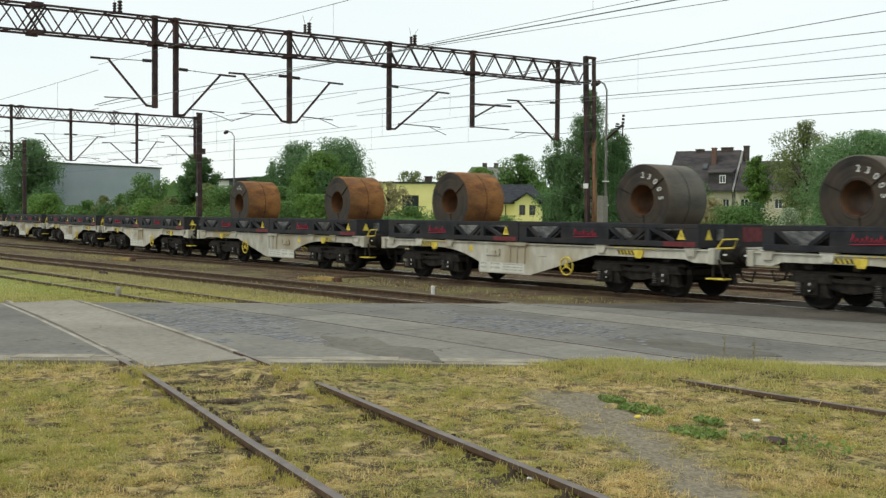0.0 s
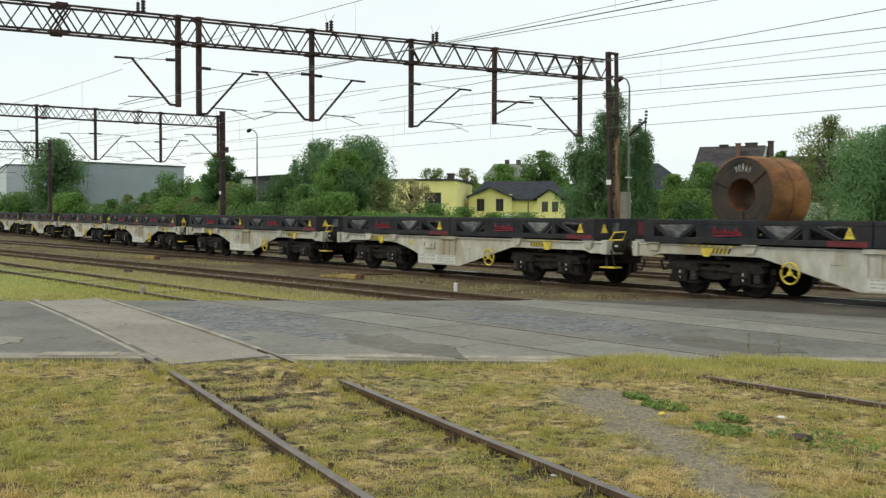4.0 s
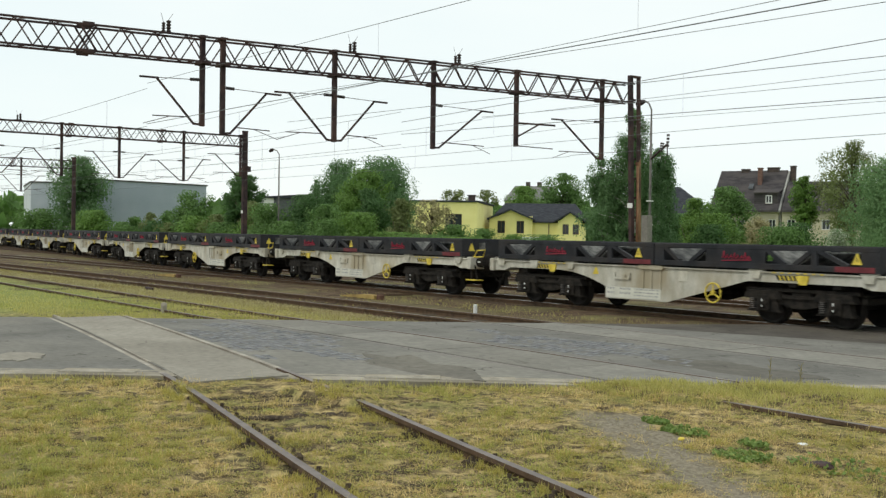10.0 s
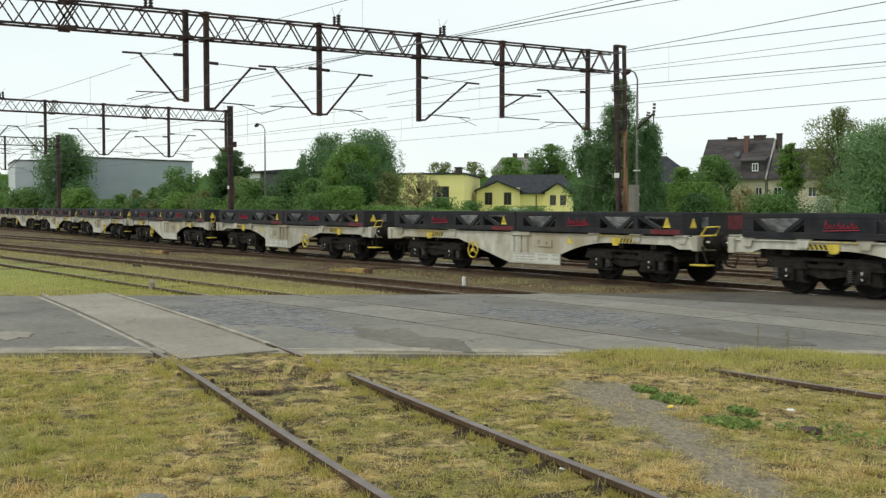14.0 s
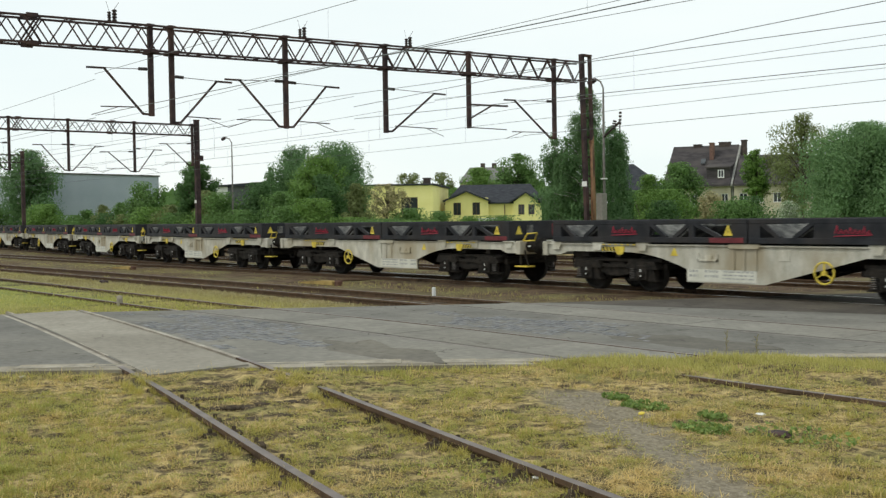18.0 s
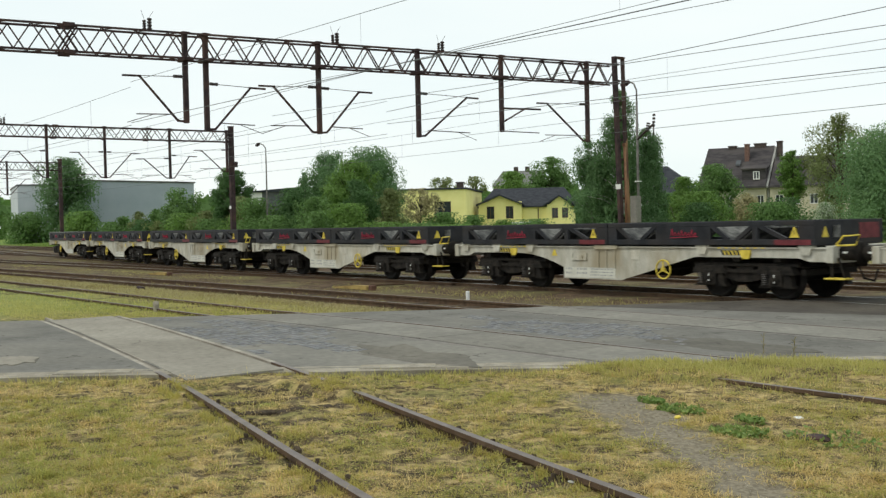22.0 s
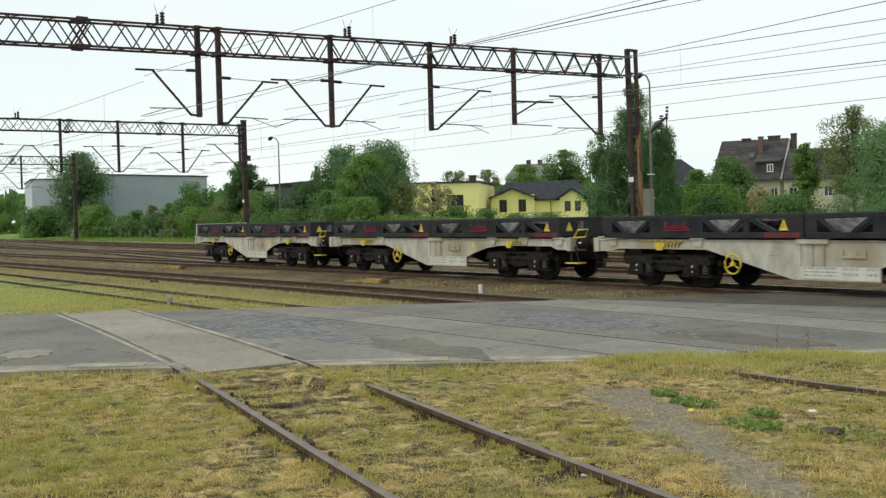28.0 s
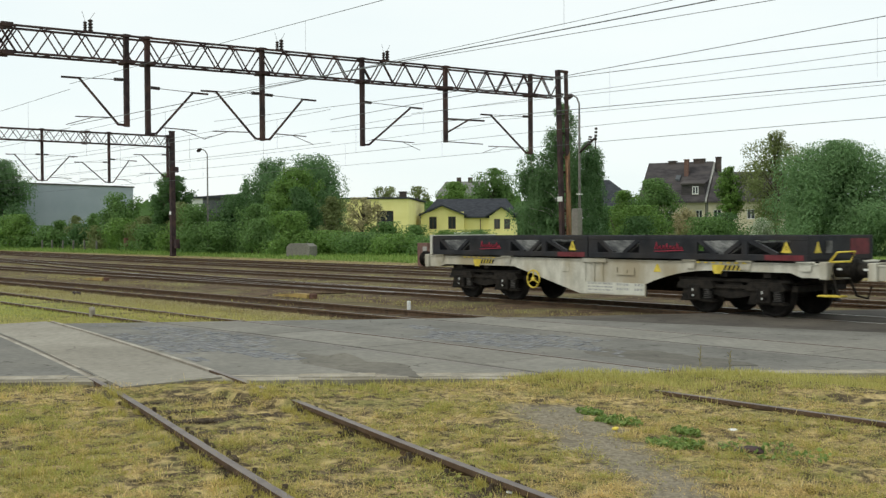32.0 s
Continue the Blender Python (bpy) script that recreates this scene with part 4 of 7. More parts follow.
G1X, G2X, G3X = -39.4, -83.5, -130.4
DROPS = [(17.06, 5.85, [(-1, 2.46, 1.62)]), (17.9, 5.58, [(1, 2.53, 1.68)]), (22.87, 5.6, [(-1, 2.74, 1.78), (1, 2.6, 1.76)]), (27.87, 5.6, [(1, 3.35, 1.8)]), (32.6, 5.98, []), (38.08, 5.64, [(-1, 3.3, 1.72)])]
g1 = gantry(G1X, 2.0, 40.0, 8.60, 9.535, DROPS, (40.0,), "rust-brown lattice steel gantry carrying overhead wires across the tracks", (15.7, 23.8, 29.25), twin=True, slope=0.0145, joints=(4.5, 12.6))
for pts, r in (([(0, 32.6, 7.08), (0, 35.0, 7.12)], 0.045), ([(0, 32.7, 6.45), (0, 33.95, 7.07)], 0.035), ([(0, 32.7, 6.02), (0, 34.9, 6.0)], 0.022)):
    rod = bmesh.new()
    beam(rod, pts[0], pts[1], r * 1.8, r * 1.8)
    part("side_arm", rod, M_IRON, g1)
gantry(G2X, 4.0, 40.0, 8.85, 9.7, [(20.4, 5.8, [(-1, 2.7, 1.9), (1, 2.6, 1.9)]), (25.0, 5.8, [(-1, 2.7, 1.9)]), (29.4, 5.8, [(-1, 2.7, 1.9), (1, 2.75, 1.9)]), (34.65, 5.78, [(-1, 2.8, 1.5), (1, 2.3, 1.75)]), (39.6, 6.35, [(-1, 2.9, 1.7)])], (40.0,), "rust-brown lattice steel gantry farther down the line", (14.0, 22.0))
gantry(G3X, 6.0, 40.5, 8.9, 9.8, [(21.0, 6.0, [(-1, 2.7, 1.8), (1, 2.7, 1.8)]), (27.5, 6.0, [(-1, 2.7, 1.8), (1, 2.7, 1.8)]), (34.5, 6.0, [(-1, 2.7, 1.8), (1, 2.7, 1.8)])], (40.5,), "rust-brown lattice steel gantry far down the line")


def wire(x0, x1, y0, y1, z0, z1, sag, r=0.016, name="contact_wire", label="thin overhead line wire between gantries"):
    bm = bmesh.new()
    tube(bm, [(x0 + (x1 - x0) * t, y0 + (y1 - y0) * t, z0 + (z1 - z0) * t - sag * 4 * t * (1 - t)) for t in spaced(0, 1, 14)], r, 4, False)
    return tagged(part(name, bm, M_WIRE), label, "wire", "overhead wires")


def build_wires():
    xs = [52.0, 4.6, G1X, G2X, G3X, -171.0]
    for y in (14.9, 20.7, 26.2, 30.6, 36.0):
        for a, b in zip(xs[2:], xs[3:]):
            ya = y
            wire(a, b, ya, ya, 5.7, 5.7, 0.03, 0.009)
            carrier = wire(a, b, ya, ya, 7.1, 7.1, 0.2, 0.0085, "carrier_wire")
            for t in spaced(0.1, 0.9, 4):
                xx = a + (b - a) * t
                bm = bmesh.new()
                tube(bm, [(xx, ya, 5.7 - 0.12 * t * (1 - t)), (xx, ya, 7.1 - 0.8 * t * (1 - t))], 0.005, 3, False)
                part("dropper", bm, M_WIRE, carrier)
    # the near spans: line, then two places along it with their heights
    for n, (y, xa, za, xb, zb) in enumerate(((14.9, -19.5, 5.68, -10.5, 5.63), (14.9, -50.0, 7.37, -19.5, 7.14), (20.7, -27.0, 7.21, -16.0, 7.29), (20.7, -20.0, 6.96, -13.3, 6.82), (26.2, -25.1, 6.97, -15.5, 7.18), (20.7, -19.8, 5.845, -12.2, 5.68), (30.6, -28.9, 7.12, -18.1, 7.09), (30.6, -28.9, 7.0, -18.1, 6.79), (26.2, -25.0, 5.82, -15.5, 5.61), (36.0, -33.5, 7.11, -21.3, 6.86), (30.6, -28.7, 5.78, -18.0, 5.78), (36.0, -33.0, 5.74, -21.3, 5.71))):
        zz = lambda x: za + (zb - za) * (x - xa) / (xb - xa)
        kept = "carrier_wire" if za > 6.5 else "contact_wire"
        for p, q in ((G1X, -3.0), (-3.0, 52.0)):
            zp, zq = zz(p), zz(q) if q < 0 else (7.1 if za > 6.5 else 5.7)
            line = wire(p, q, y, y, zp, zq, 0.0, 0.011 if n in (0, 4, 8, 11) else 0.008, kept)
            if n in (1, 4) and q < 0:
                for x in (-33.0, -23.5, -14.5):
                    bm = bmesh.new()
                    tube(bm, [(x, y, zz(x)), (x, y, 5.7)], 0.003, 3, False)
                    part("dropper", bm, M_WIRE, line)


build_wires()


# ---- goods wagons ----
PITCH = 13.812


def wagon_side(bm, y0, y1):
    """The fish-bellied side sill: thin over the bogies, deep in the middle, with an arch cut on one side and a slope on the other."""
    arch = [(1.74 + 1.9 * u, 0.965 - 0.365 * (1 - u) ** 2.0) for u in spaced(0.0, 1.0, 9)]
    pts = [(-6.3, 1.16), (-6.3, 0.86), (-5.85, 0.86), (-5.6, 0.93), (-2.75, 0.93), (-0.36, 0.31), (1.74, 0.31)] + arch + [(5.6, 0.96), (5.85, 0.87), (6.3, 0.87), (6.3, 1.16)]
    prism(bm, pts, y0, y1)


def make_wagon():
    root = thing("container_wagon", Matrix(), "light grey bogie container wagon with black running gear", "goods wagon", "wagons of the goods train")
    for s in (-1, 1):
        bm = bmesh.new()
        wagon_side(bm, s * 1.16 - 0.015, s * 1.16 + 0.015)
        box(bm, -6.3, 6.3, s * 1.10 - 0.09, s * 1.10 + 0.12, 1.125, 1.165, 0.01)
        # added dark sheet, standing in for the darkness under the wagon
        inner = bmesh.new()
        wagon_side(inner, s * 1.125 - 0.012, s * 1.125 + 0.012)
        part("inner_web", inner, M_BOGIE, root, "added dark sheet behind the side sill")
        sill = part("side_sill", bm, M_WAGON, root, "grimy light grey fish-bellied side sill")
        o = s * 1.178
        # stiffeners and small fittings on the sill
        for x in (-0.16, 0.14, 0.42):
            bm = bmesh.new()
            box(bm, x - 0.02, x + 0.02, o - 0.025, o + 0.025, 0.62, 1.10)
            part("stiffener", bm, M_WAGON, sill)
        bm = bmesh.new()
        box(bm, -0.25, 0.55, o - 0.05, o + 0.05, 1.08, 1.19, 0.012)
        part("cross_bracket", bm, M_WAGON, sill)
        bm = bmesh.new()
        box(bm, 0.85, 1.42, o - 0.03, o + 0.03, 0.80, 0.84)
        for x in (0.87, 1.40):
            box(bm, x - 0.02, x + 0.02, o - 0.03, o + 0.03, 0.80, 0.98)
        box(bm, 1.02, 1.2, o - 0.02, o + 0.03, 0.84, 0.93)
        part("label_holder", bm, M_WAGON, sill)
        bm = bmesh.new()
        box(bm, -1.0, -0.72, o - 0.008, o + 0.008, 0.83, 1.08, 0.005)
        part("plate", bm, M_WAGON, sill)
        bm = bmesh.new()
        box(bm, -0.16, 1.72, o - 0.0015, o + 0.0015, 0.335, 0.61)
        panel = part("data_panel", bm, M_PANEL, sill, "pale painted data panel")
        bm = bmesh.new()
        random.seed(5)
        for x0, x1, rows in ((1.42, 1.66, 2), (0.86, 1.24, 2), (-0.08, 0.72, 3)):
            for row in range(rows):
                z = 0.57 - row * (0.11 if rows == 2 else 0.075)
                x = x0
                while x < x1 - 0.03:
                    w = random.uniform(0.03, 0.075 if rows == 2 else 0.16)
                    t = 0.026 if rows == 2 else 0.015
                    box(bm, x, min(x1, x + w), o - 0.003, o + 0.003, z - t, z + t)
                    x += w + random.uniform(0.02, 0.04)
        for z in (0.60, 0.345):
            box(bm, -0.14, 0.76, o - 0.003, o + 0.003, z - 0.004, z + 0.004)
        tagged(part("lettering", bm, M_GREYMARK, panel, "rows of small grey lettering"), kind="stuff")
        for x in (2.1,):
            bm = bmesh.new()
            prism(bm, [(x - 0.11, 0.90), (x + 0.11, 0.90), (x + 0.02, 1.08), (x - 0.02, 1.08)], o - 0.004, o + 0.004)
            part("warning_sign", bm, M_YELLOW, sill)
        for x in (-5.8, -3.0, 3.05, 4.5, 5.95):
            bm = bmesh.new()
            prism(bm, [(x - 0.15, 1.17), (x + 0.17, 1.17), (x + 0.12, 1.0), (x - 0.10, 1.0)], o - 0.03, o + 0.05)
            box(bm, x - 0.2, x + 0.2, o - 0.07, o + 0.05, 1.165, 1.2, 0.01)
            part("corner_spigot", bm, M_WAGON, sill)
        for x in (-4.0, 4.0):
            bm = bmesh.new()
            box(bm, x - 0.10, x + 0.44, o - 0.004, o + 0.006, 0.98, 1.09)
            prism(bm, [(x - 0.36, 1.10), (x - 0.1, 1.10), (x - 0.1, 0.97), (x - 0.14, 0.90), (x - 0.3, 0.90), (x - 0.36, 1.0)], o - 0.01, o + 0.03)
            pad = part("jacking_pad", bm, M_YELLOW, sill, "yellow jacking plate with black stripes")
            bm = bmesh.new()
            for k in range(5):
                u = x - 0.04 + k * 0.11
                prism(bm, [(u - 0.03, 0.98), (u + 0.025, 0.98), (u + 0.085, 1.09), (u + 0.03, 1.09)], o - 0.009, o + 0.0105)
            part("stripes", bm, M_STRIPE, pad)
            bm = bmesh.new()
            for k in range(7):
                box(bm, x - 0.75 + k * 0.2, x - 0.66 + k * 0.2, o + s * 0.04 - 0.004, o + s * 0.04 + 0.004, 1.128, 1.16)
            tagged(part("edge_marking", bm, M_YELLOW, sill, "short yellow dashes on the flange edge"), kind="stuff")
    # cross members and spine
    bm = bmesh.new()
    box(bm, -6.3, 6.3, -0.28, 0.28, 0.72, 1.14)
    for x in (-5.0, -3.9, -2.2, -0.6, 0.9, 2.2, 3.9, 5.0):
        box(bm, x - 0.09, x + 0.09, -1.12, 1.12, 0.84, 1.13)
    part("underframe", bm, M_BOGIE, root, "dark underframe with cross members")
    for s in (-1, 1):
        bm = bmesh.new()
        box(bm, s * 6.38 - 0.09, s * 6.38 + 0.09, -1.24, 1.24, 0.84, 1.20, 0.015)
        part("headstock", bm, M_WAGON, root)
        for y in (-0.875, 0.875):
            bm = bmesh.new()
            prof = [(0.0, 6.45), (0.16, 6.45), (0.16, 6.8), (0.13, 6.82), (0.13, 6.86)]
            lathe(bm, [(r, s * d) for r, d in prof], 16, "x", (0, y, 1.05))
            sleeve = part("buffer", bm, M_BOGIE, root, "black buffer")
            bm = bmesh.new()
            lathe(bm, [(r, s * d) for r, d in [(0.11, 6.84), (0.24, 6.86), (0.24, 6.885), (0.12, 6.905), (0.0, 6.91)]], 16, "x", (0, y, 1.05))
            part("buffer_head", bm, M_BOGIE, sleeve)
            bm = bmesh.new()
            oy = y + (0.158 if y > 0 else -0.158)
            box(bm, s * 6.62 - 0.05, s * 6.62 + 0.05, oy - 0.006, oy + 0.006, 1.04, 1.08)
            part("buffer_mark", bm, M_MARK, sleeve, "small white mark on the buffer")
        bm = bmesh.new()
        tube(bm, [(s * 6.45, 0, 1.0), (s * 6.7, 0, 0.98), (s * 6.9, 0, 0.86)], 0.05, 6)
        part("coupling_hook", bm, M_BOGIE, root)
        bm = bmesh.new()
        tube(bm, [(s * 6.45, s * -0.35, 0.85), (s * 6.6, s * -0.35, 0.5), (s * 6.85, s * -0.35, 0.45), (s * 6.9, s * -0.3, 0.7)], 0.03, 5)
        part("brake_hose", bm, M_BOGIE, root)
        # shunter's handle and step at one corner of each end
        y = -s * 1.1
        bm = bmesh.new()
        tube(bm, [(s * 6.45, y, 1.2), (s * 6.62, y, 1.40), (s * 7.0, y, 1.42), (s * 6.9, y, 1.22), (s * 6.47, y, 1.2)], 0.022, 6, False)
        part("shunter_handle", bm, M_YELLOW, root, "bent yellow tube handle")
        bm = bmesh.new()
        box(bm, min(s * 6.25, s * 6.75), max(s * 6.25, s * 6.75), y - 0.15, y + 0.15, 0.50, 0.535, 0.008)
        st = part("step", bm, M_YELLOW, root, "yellow foot step")
        bm = bmesh.new()
        beam(bm, (s * 6.35, y, 0.52), (s * 6.35, y, 0.95), 0.06, 0.03)
        beam(bm, (s * 6.66, y, 0.52), (s * 6.5, y, 0.95), 0.04, 0.03)
        part("step_bracket", bm, M_BOGIE, st)
    # hand brake wheels
    for s in (-1, 1):
        bm = bmesh.new()
        ring = [(0.225 * math.cos(a), 0, 0.225 * math.sin(a)) for a in spaced(0, 2 * math.pi, 20)]
        tube(bm, ring, 0.022, 6, False)
        for a in (90, 210, 330):
            beam(bm, (0, 0, 0), (0.225 * math.cos(radians(a)), 0, 0.225 * math.sin(radians(a))), 0.035, 0.02)
        tube(bm, [(0, -0.05 * s, 0), (0, 0.04 * s, 0)], 0.05, 8)
        hw = part("brake_wheel", bm, M_YELLOW, root, "yellow three-spoke hand brake wheel", pose(-1.88, s * 1.30, 0.62))
        bm = bmesh.new()
        tube(bm, [(0, 0, 0), (0, -0.9 * s, 0)], 0.03, 6)
        part("spindle", bm, M_BOGIE, hw)
    # bogies
    for bx in (-4.05, 4.05):
        bog = new("bogie")
        bog.parent = root
        bog.matrix_basis = pose(bx, 0, 0)
        bog.empty_display_size = 0.2
        for s in (-1, 1):
            bm = bmesh.new()
            bow = spaced(-1.15, 1.15, 16)
            prism(bm, [(x, 0.74 - 0.09 * math.cos(math.pi * x / 2.3)) for x in bow] + [(x, 0.58 - 0.21 * math.cos(math.pi * x / 2.3) ** 2) for x in bow[::-1]], s * 1.0 - 0.055, s * 1.0 + 0.055)
            prism(bm, [(x, 0.70 - 0.09 * math.cos(math.pi * x / 2.3)) for x in bow] + [(x, 0.67 - 0.09 * math.cos(math.pi * x / 2.3)) for x in bow[::-1]], s * 1.0 - 0.10, s * 1.0 + 0.10)
            box(bm, -1.45, 1.45, s * 0.98 - 0.06, s * 0.98 + 0.06, 0.72, 0.80, 0.015)
            for ax in (-0.9, 0.9):
                box(bm, ax - 0.19, ax + 0.15, s * 1.03 - 0.15, s * 1.03 + 0.14, 0.29, 0.66, 0.025)
                prism(bm, [(ax - 0.46, 0.27), (ax + 0.46, 0.27), (ax + 0.40, 0.325), (ax - 0.40, 0.325)], s * 1.0 - 0.12, s * 1.0 + 0.12)
                prism(bm, [(ax - 0.50, 0.56), (ax - 0.40, 0.74), (ax + 0.40, 0.74), (ax + 0.50, 0.60), (ax + 0.44, 0.56)], s * 1.02 - 0.13, s * 1.02 + 0.13)
                prism(bm, [(ax - 0.42, 0.31), (ax - 0.20, 0.31), (ax - 0.20, 0.58), (ax - 0.34, 0.58)], s * 1.02 - 0.09, s * 1.02 + 0.09)
                lathe(bm, [(0.0, s * 1.20), (0.10, s * 1.20), (0.12, s * 1.17), (0.12, s * 1.1)], 14, "y", (ax - 0.02, 0, 0.46))
                for dx, dz in ((-0.08, -0.08), (0.08, -0.08), (-0.08, 0.08), (0.08, 0.08)):
                    tube(bm, [(ax - 0.02 + dx, s * 1.16, 0.46 + dz), (ax - 0.02 + dx, s * 1.185, 0.46 + dz)], 0.018, 5)
            for ax in (-0.9, 0.9):
                sb = bmesh.new()
                tube(sb, [(ax + 0.29 + 0.1 * math.cos(2 * math.pi * k / 9), s * 1.05 + 0.1 * math.sin(2 * math.pi * k / 9), 0.325 + 0.0049 * k) for k in range(50)], 0.017, 5)
                part("spring", sb, M_SPRING, bog, "greasy coil spring")
            part("side_frame", bm, M_BOGIE, bog, "oily black cast bogie side frame")
            bm = bmesh.new()
            for ax in (-0.9, 0.9):
                box(bm, ax - 0.035, ax - 0.01, s * 1.203 - 0.003, s * 1.203 + 0.003, 0.50, 0.56)
                box(bm, ax - 0.035, ax - 0.01, s * 1.203 - 0.003, s * 1.203 + 0.003, 0.38, 0.42)
            tagged(part("lettering", bm, M_MARK, bog), kind="stuff")
        bm = bmesh.new()
        box(bm, -0.25, 0.25, -1.0, 1.0, 0.45, 0.75, 0.02)
        for x in (-0.42, 0.42):
            box(bm, x - 0.08, x + 0.08, -0.85, 0.85, 0.28, 0.42)
        for x in (-1.5, 1.5):
            box(bm, x - 0.06, x + 0.06, -0.95, 0.95, 0.55, 0.68)
            beam(bm, (x, -0.6, 0.6), (x * 0.62, -0.6, 0.6), 0.08, 0.1)
            beam(bm, (x, 0.6, 0.6), (x * 0.62, 0.6, 0.6), 0.08, 0.1)
        box(bm, -1.5, 1.5, -0.9, 0.9, 0.70, 0.74)
        part("bolster", bm, M_BOGIE, bog)
        for ax in (-0.9, 0.9):
            bm = bmesh.new()
            for s in (-1, 1):
                lathe(bm, [(0.0, s * 0.80), (0.12, s * 0.82), (0.14, s * 0.74), (0.38, s * 0.75), (0.40, s * 0.80), (0.46, s * 0.80), (0.462, s * 0.70), (0.49, s * 0.69), (0.49, s * 0.665), (0.40, s * 0.66), (0.38, s * 0.70), (0.1, s * 0.68)], 28, "y", (0, 0, 0))
            tube(bm, [(0, -1.05, 0), (0, 1.05, 0)], 0.08, 10)
            for k in range(3):
                a = radians(120 * k)
                tube(bm, [(0.28 * math.cos(a), -0.79, 0.28 * math.sin(a)), (0.28 * math.cos(a), -0.765, 0.28 * math.sin(a))], 0.03, 6)
            part("wheelset", bm, M_WHEEL, bog, "dark steel wheelset", pose(ax, 0, 0.46))
    return root


def make_cradle():
    """A low black steel frame for coils, with triangular openings along the sides and a sloped cradle inside."""
    root = thing("coil_frame", Matrix(), "black steel coil transport frame with warning triangles", "coil frame", "coil frames on the wagons")
    L, H, zb = 3.02, 0.53, 1.205
    zt = zb + H
    for s in (-1, 1):
        y0, y1 = (s * 1.22 - 0.04, s * 1.22 + 0.04)
        bm = bmesh.new()
        box(bm, -L, L, y0, y1, zt - 0.10, zt, 0.008)
        box(bm, -L, L, y0, y1, zb, zb + 0.13, 0.008)
        # solid stretches and posts between the openings
        for a, b in ((-L, -2.72), (-1.42, 0.25), (L - 0.42, L)):
            box(bm, a, b, y0 + 0.006, y1 - 0.006, zb + 0.13, zt - 0.10)
        box(bm, 1.42, 1.56, y0 + 0.004, y1 - 0.004, zb + 0.13, zt - 0.10)
        for x0, x1 in ((-2.70, -2.25), (-1.44, -1.90), (0.27, 0.75), (1.44, 0.98), (1.58, 2.30)):
            beam(bm, (x0, s * 1.22, zt - 0.09), (x1, s * 1.22, zb + 0.12), 0.075, 0.09)
        side = part("side_truss", bm, M_BLACK, root, "black truss side with triangular openings")
        o = y0 - 0.003 if s < 0 else y1 + 0.003
        q = s * 0.003
        bm = bmesh.new()
        prism(bm, [(2.40, zb + 0.17), (2.64, zb + 0.17), (2.535, zb + 0.40), (2.505, zb + 0.40)], o - 0.003, o + 0.003)
        tri = part("warning_triangle", bm, M_YELLOW, side, "yellow warning triangle")
        bm = bmesh.new()
        beam(bm, (2.53, o + q * 2, zb + 0.23), (2.50, o + q * 2, zb + 0.33), 0.015, 0.004)
        part("flash", bm, M_STRIPE, tri)
        bm = bmesh.new()
        box(bm, 2.0, 2.92, o - 0.002, o + 0.002, zb + 0.01, zb + 0.125)
        part("red_panel", bm, M_RED, side, "dull red painted panel")
        bm = bmesh.new()
        random.seed(3)
        beam(bm, (-0.95, o + q, zb + 0.17), (-0.12, o + q, zb + 0.20), 0.02, 0.016)
        x = -0.93
        for k, h in enumerate((0.17, 0.09, 0.09, 0.13, 0.09, 0.08, 0.15, 0.07)):
            beam(bm, (x, o + q, zb + 0.22), (x + 0.05, o + q, zb + 0.22 + h), 0.018, 0.012)
            beam(bm, (x + 0.05, o + q, zb + 0.22 + h * 0.8), (x + 0.075, o + q, zb + 0.22), 0.016, 0.012)
            x += 0.1
        part("painted_mark", bm, M_LOGO, side, "slanted red painted script mark")
    for s in (-1, 1):
        bm = bmesh.new()
        box(bm, min(s * L, s * (L - 0.08)), max(s * L, s * (L - 0.08)), -1.18, 1.18, zb, zt, 0.006)
        endp = part("end_plate", bm, M_BLACK, root)
        xx = s * (L + 0.004)
        if s > 0:
            bm = bmesh.new()
            prism(bm, [(-1.02, zb + 0.17), (-0.78, zb + 0.17), (-0.885, zb + 0.40), (-0.915, zb + 0.40)], xx - 0.003, xx + 0.003, "x")
            part("warning_triangle", bm, M_YELLOW, endp, "yellow warning triangle")
            bm = bmesh.new()
            box(bm, xx - 0.002, xx + 0.03, -0.62, -0.40, zb + 0.16, zb + 0.42, 0.005)
            part("document_box", bm, M_TRAY, endp)
            bm = bmesh.new()
            box(bm, xx - 0.002, xx + 0.002, 0.35, 1.1, zb + 0.12, zb + 0.46)
            part("red_panel", bm, M_RED, endp)
    # sloped cradles between the trusses
    for cx in (-2.05, 0.85):
        bm = bmesh.new()
        prism(bm, [(cx - 0.62, zt - 0.12), (cx - 0.10, zb + 0.10), (cx + 0.10, zb + 0.10), (cx + 0.62, zt - 0.12), (cx + 0.62, zt - 0.16), (cx + 0.10, zb + 0.05), (cx - 0.10, zb + 0.05), (cx - 0.62, zt - 0.16)], -1.12, 1.12)
        part("cradle_trough", bm, M_TRAY, root, "scuffed grey sloped trough for coils")
    bm = bmesh.new()
    box(bm, -L, L, -1.16, 1.16, zb, zb + 0.04)
    part("floor_plate", bm, M_BLACK, root)
    return root


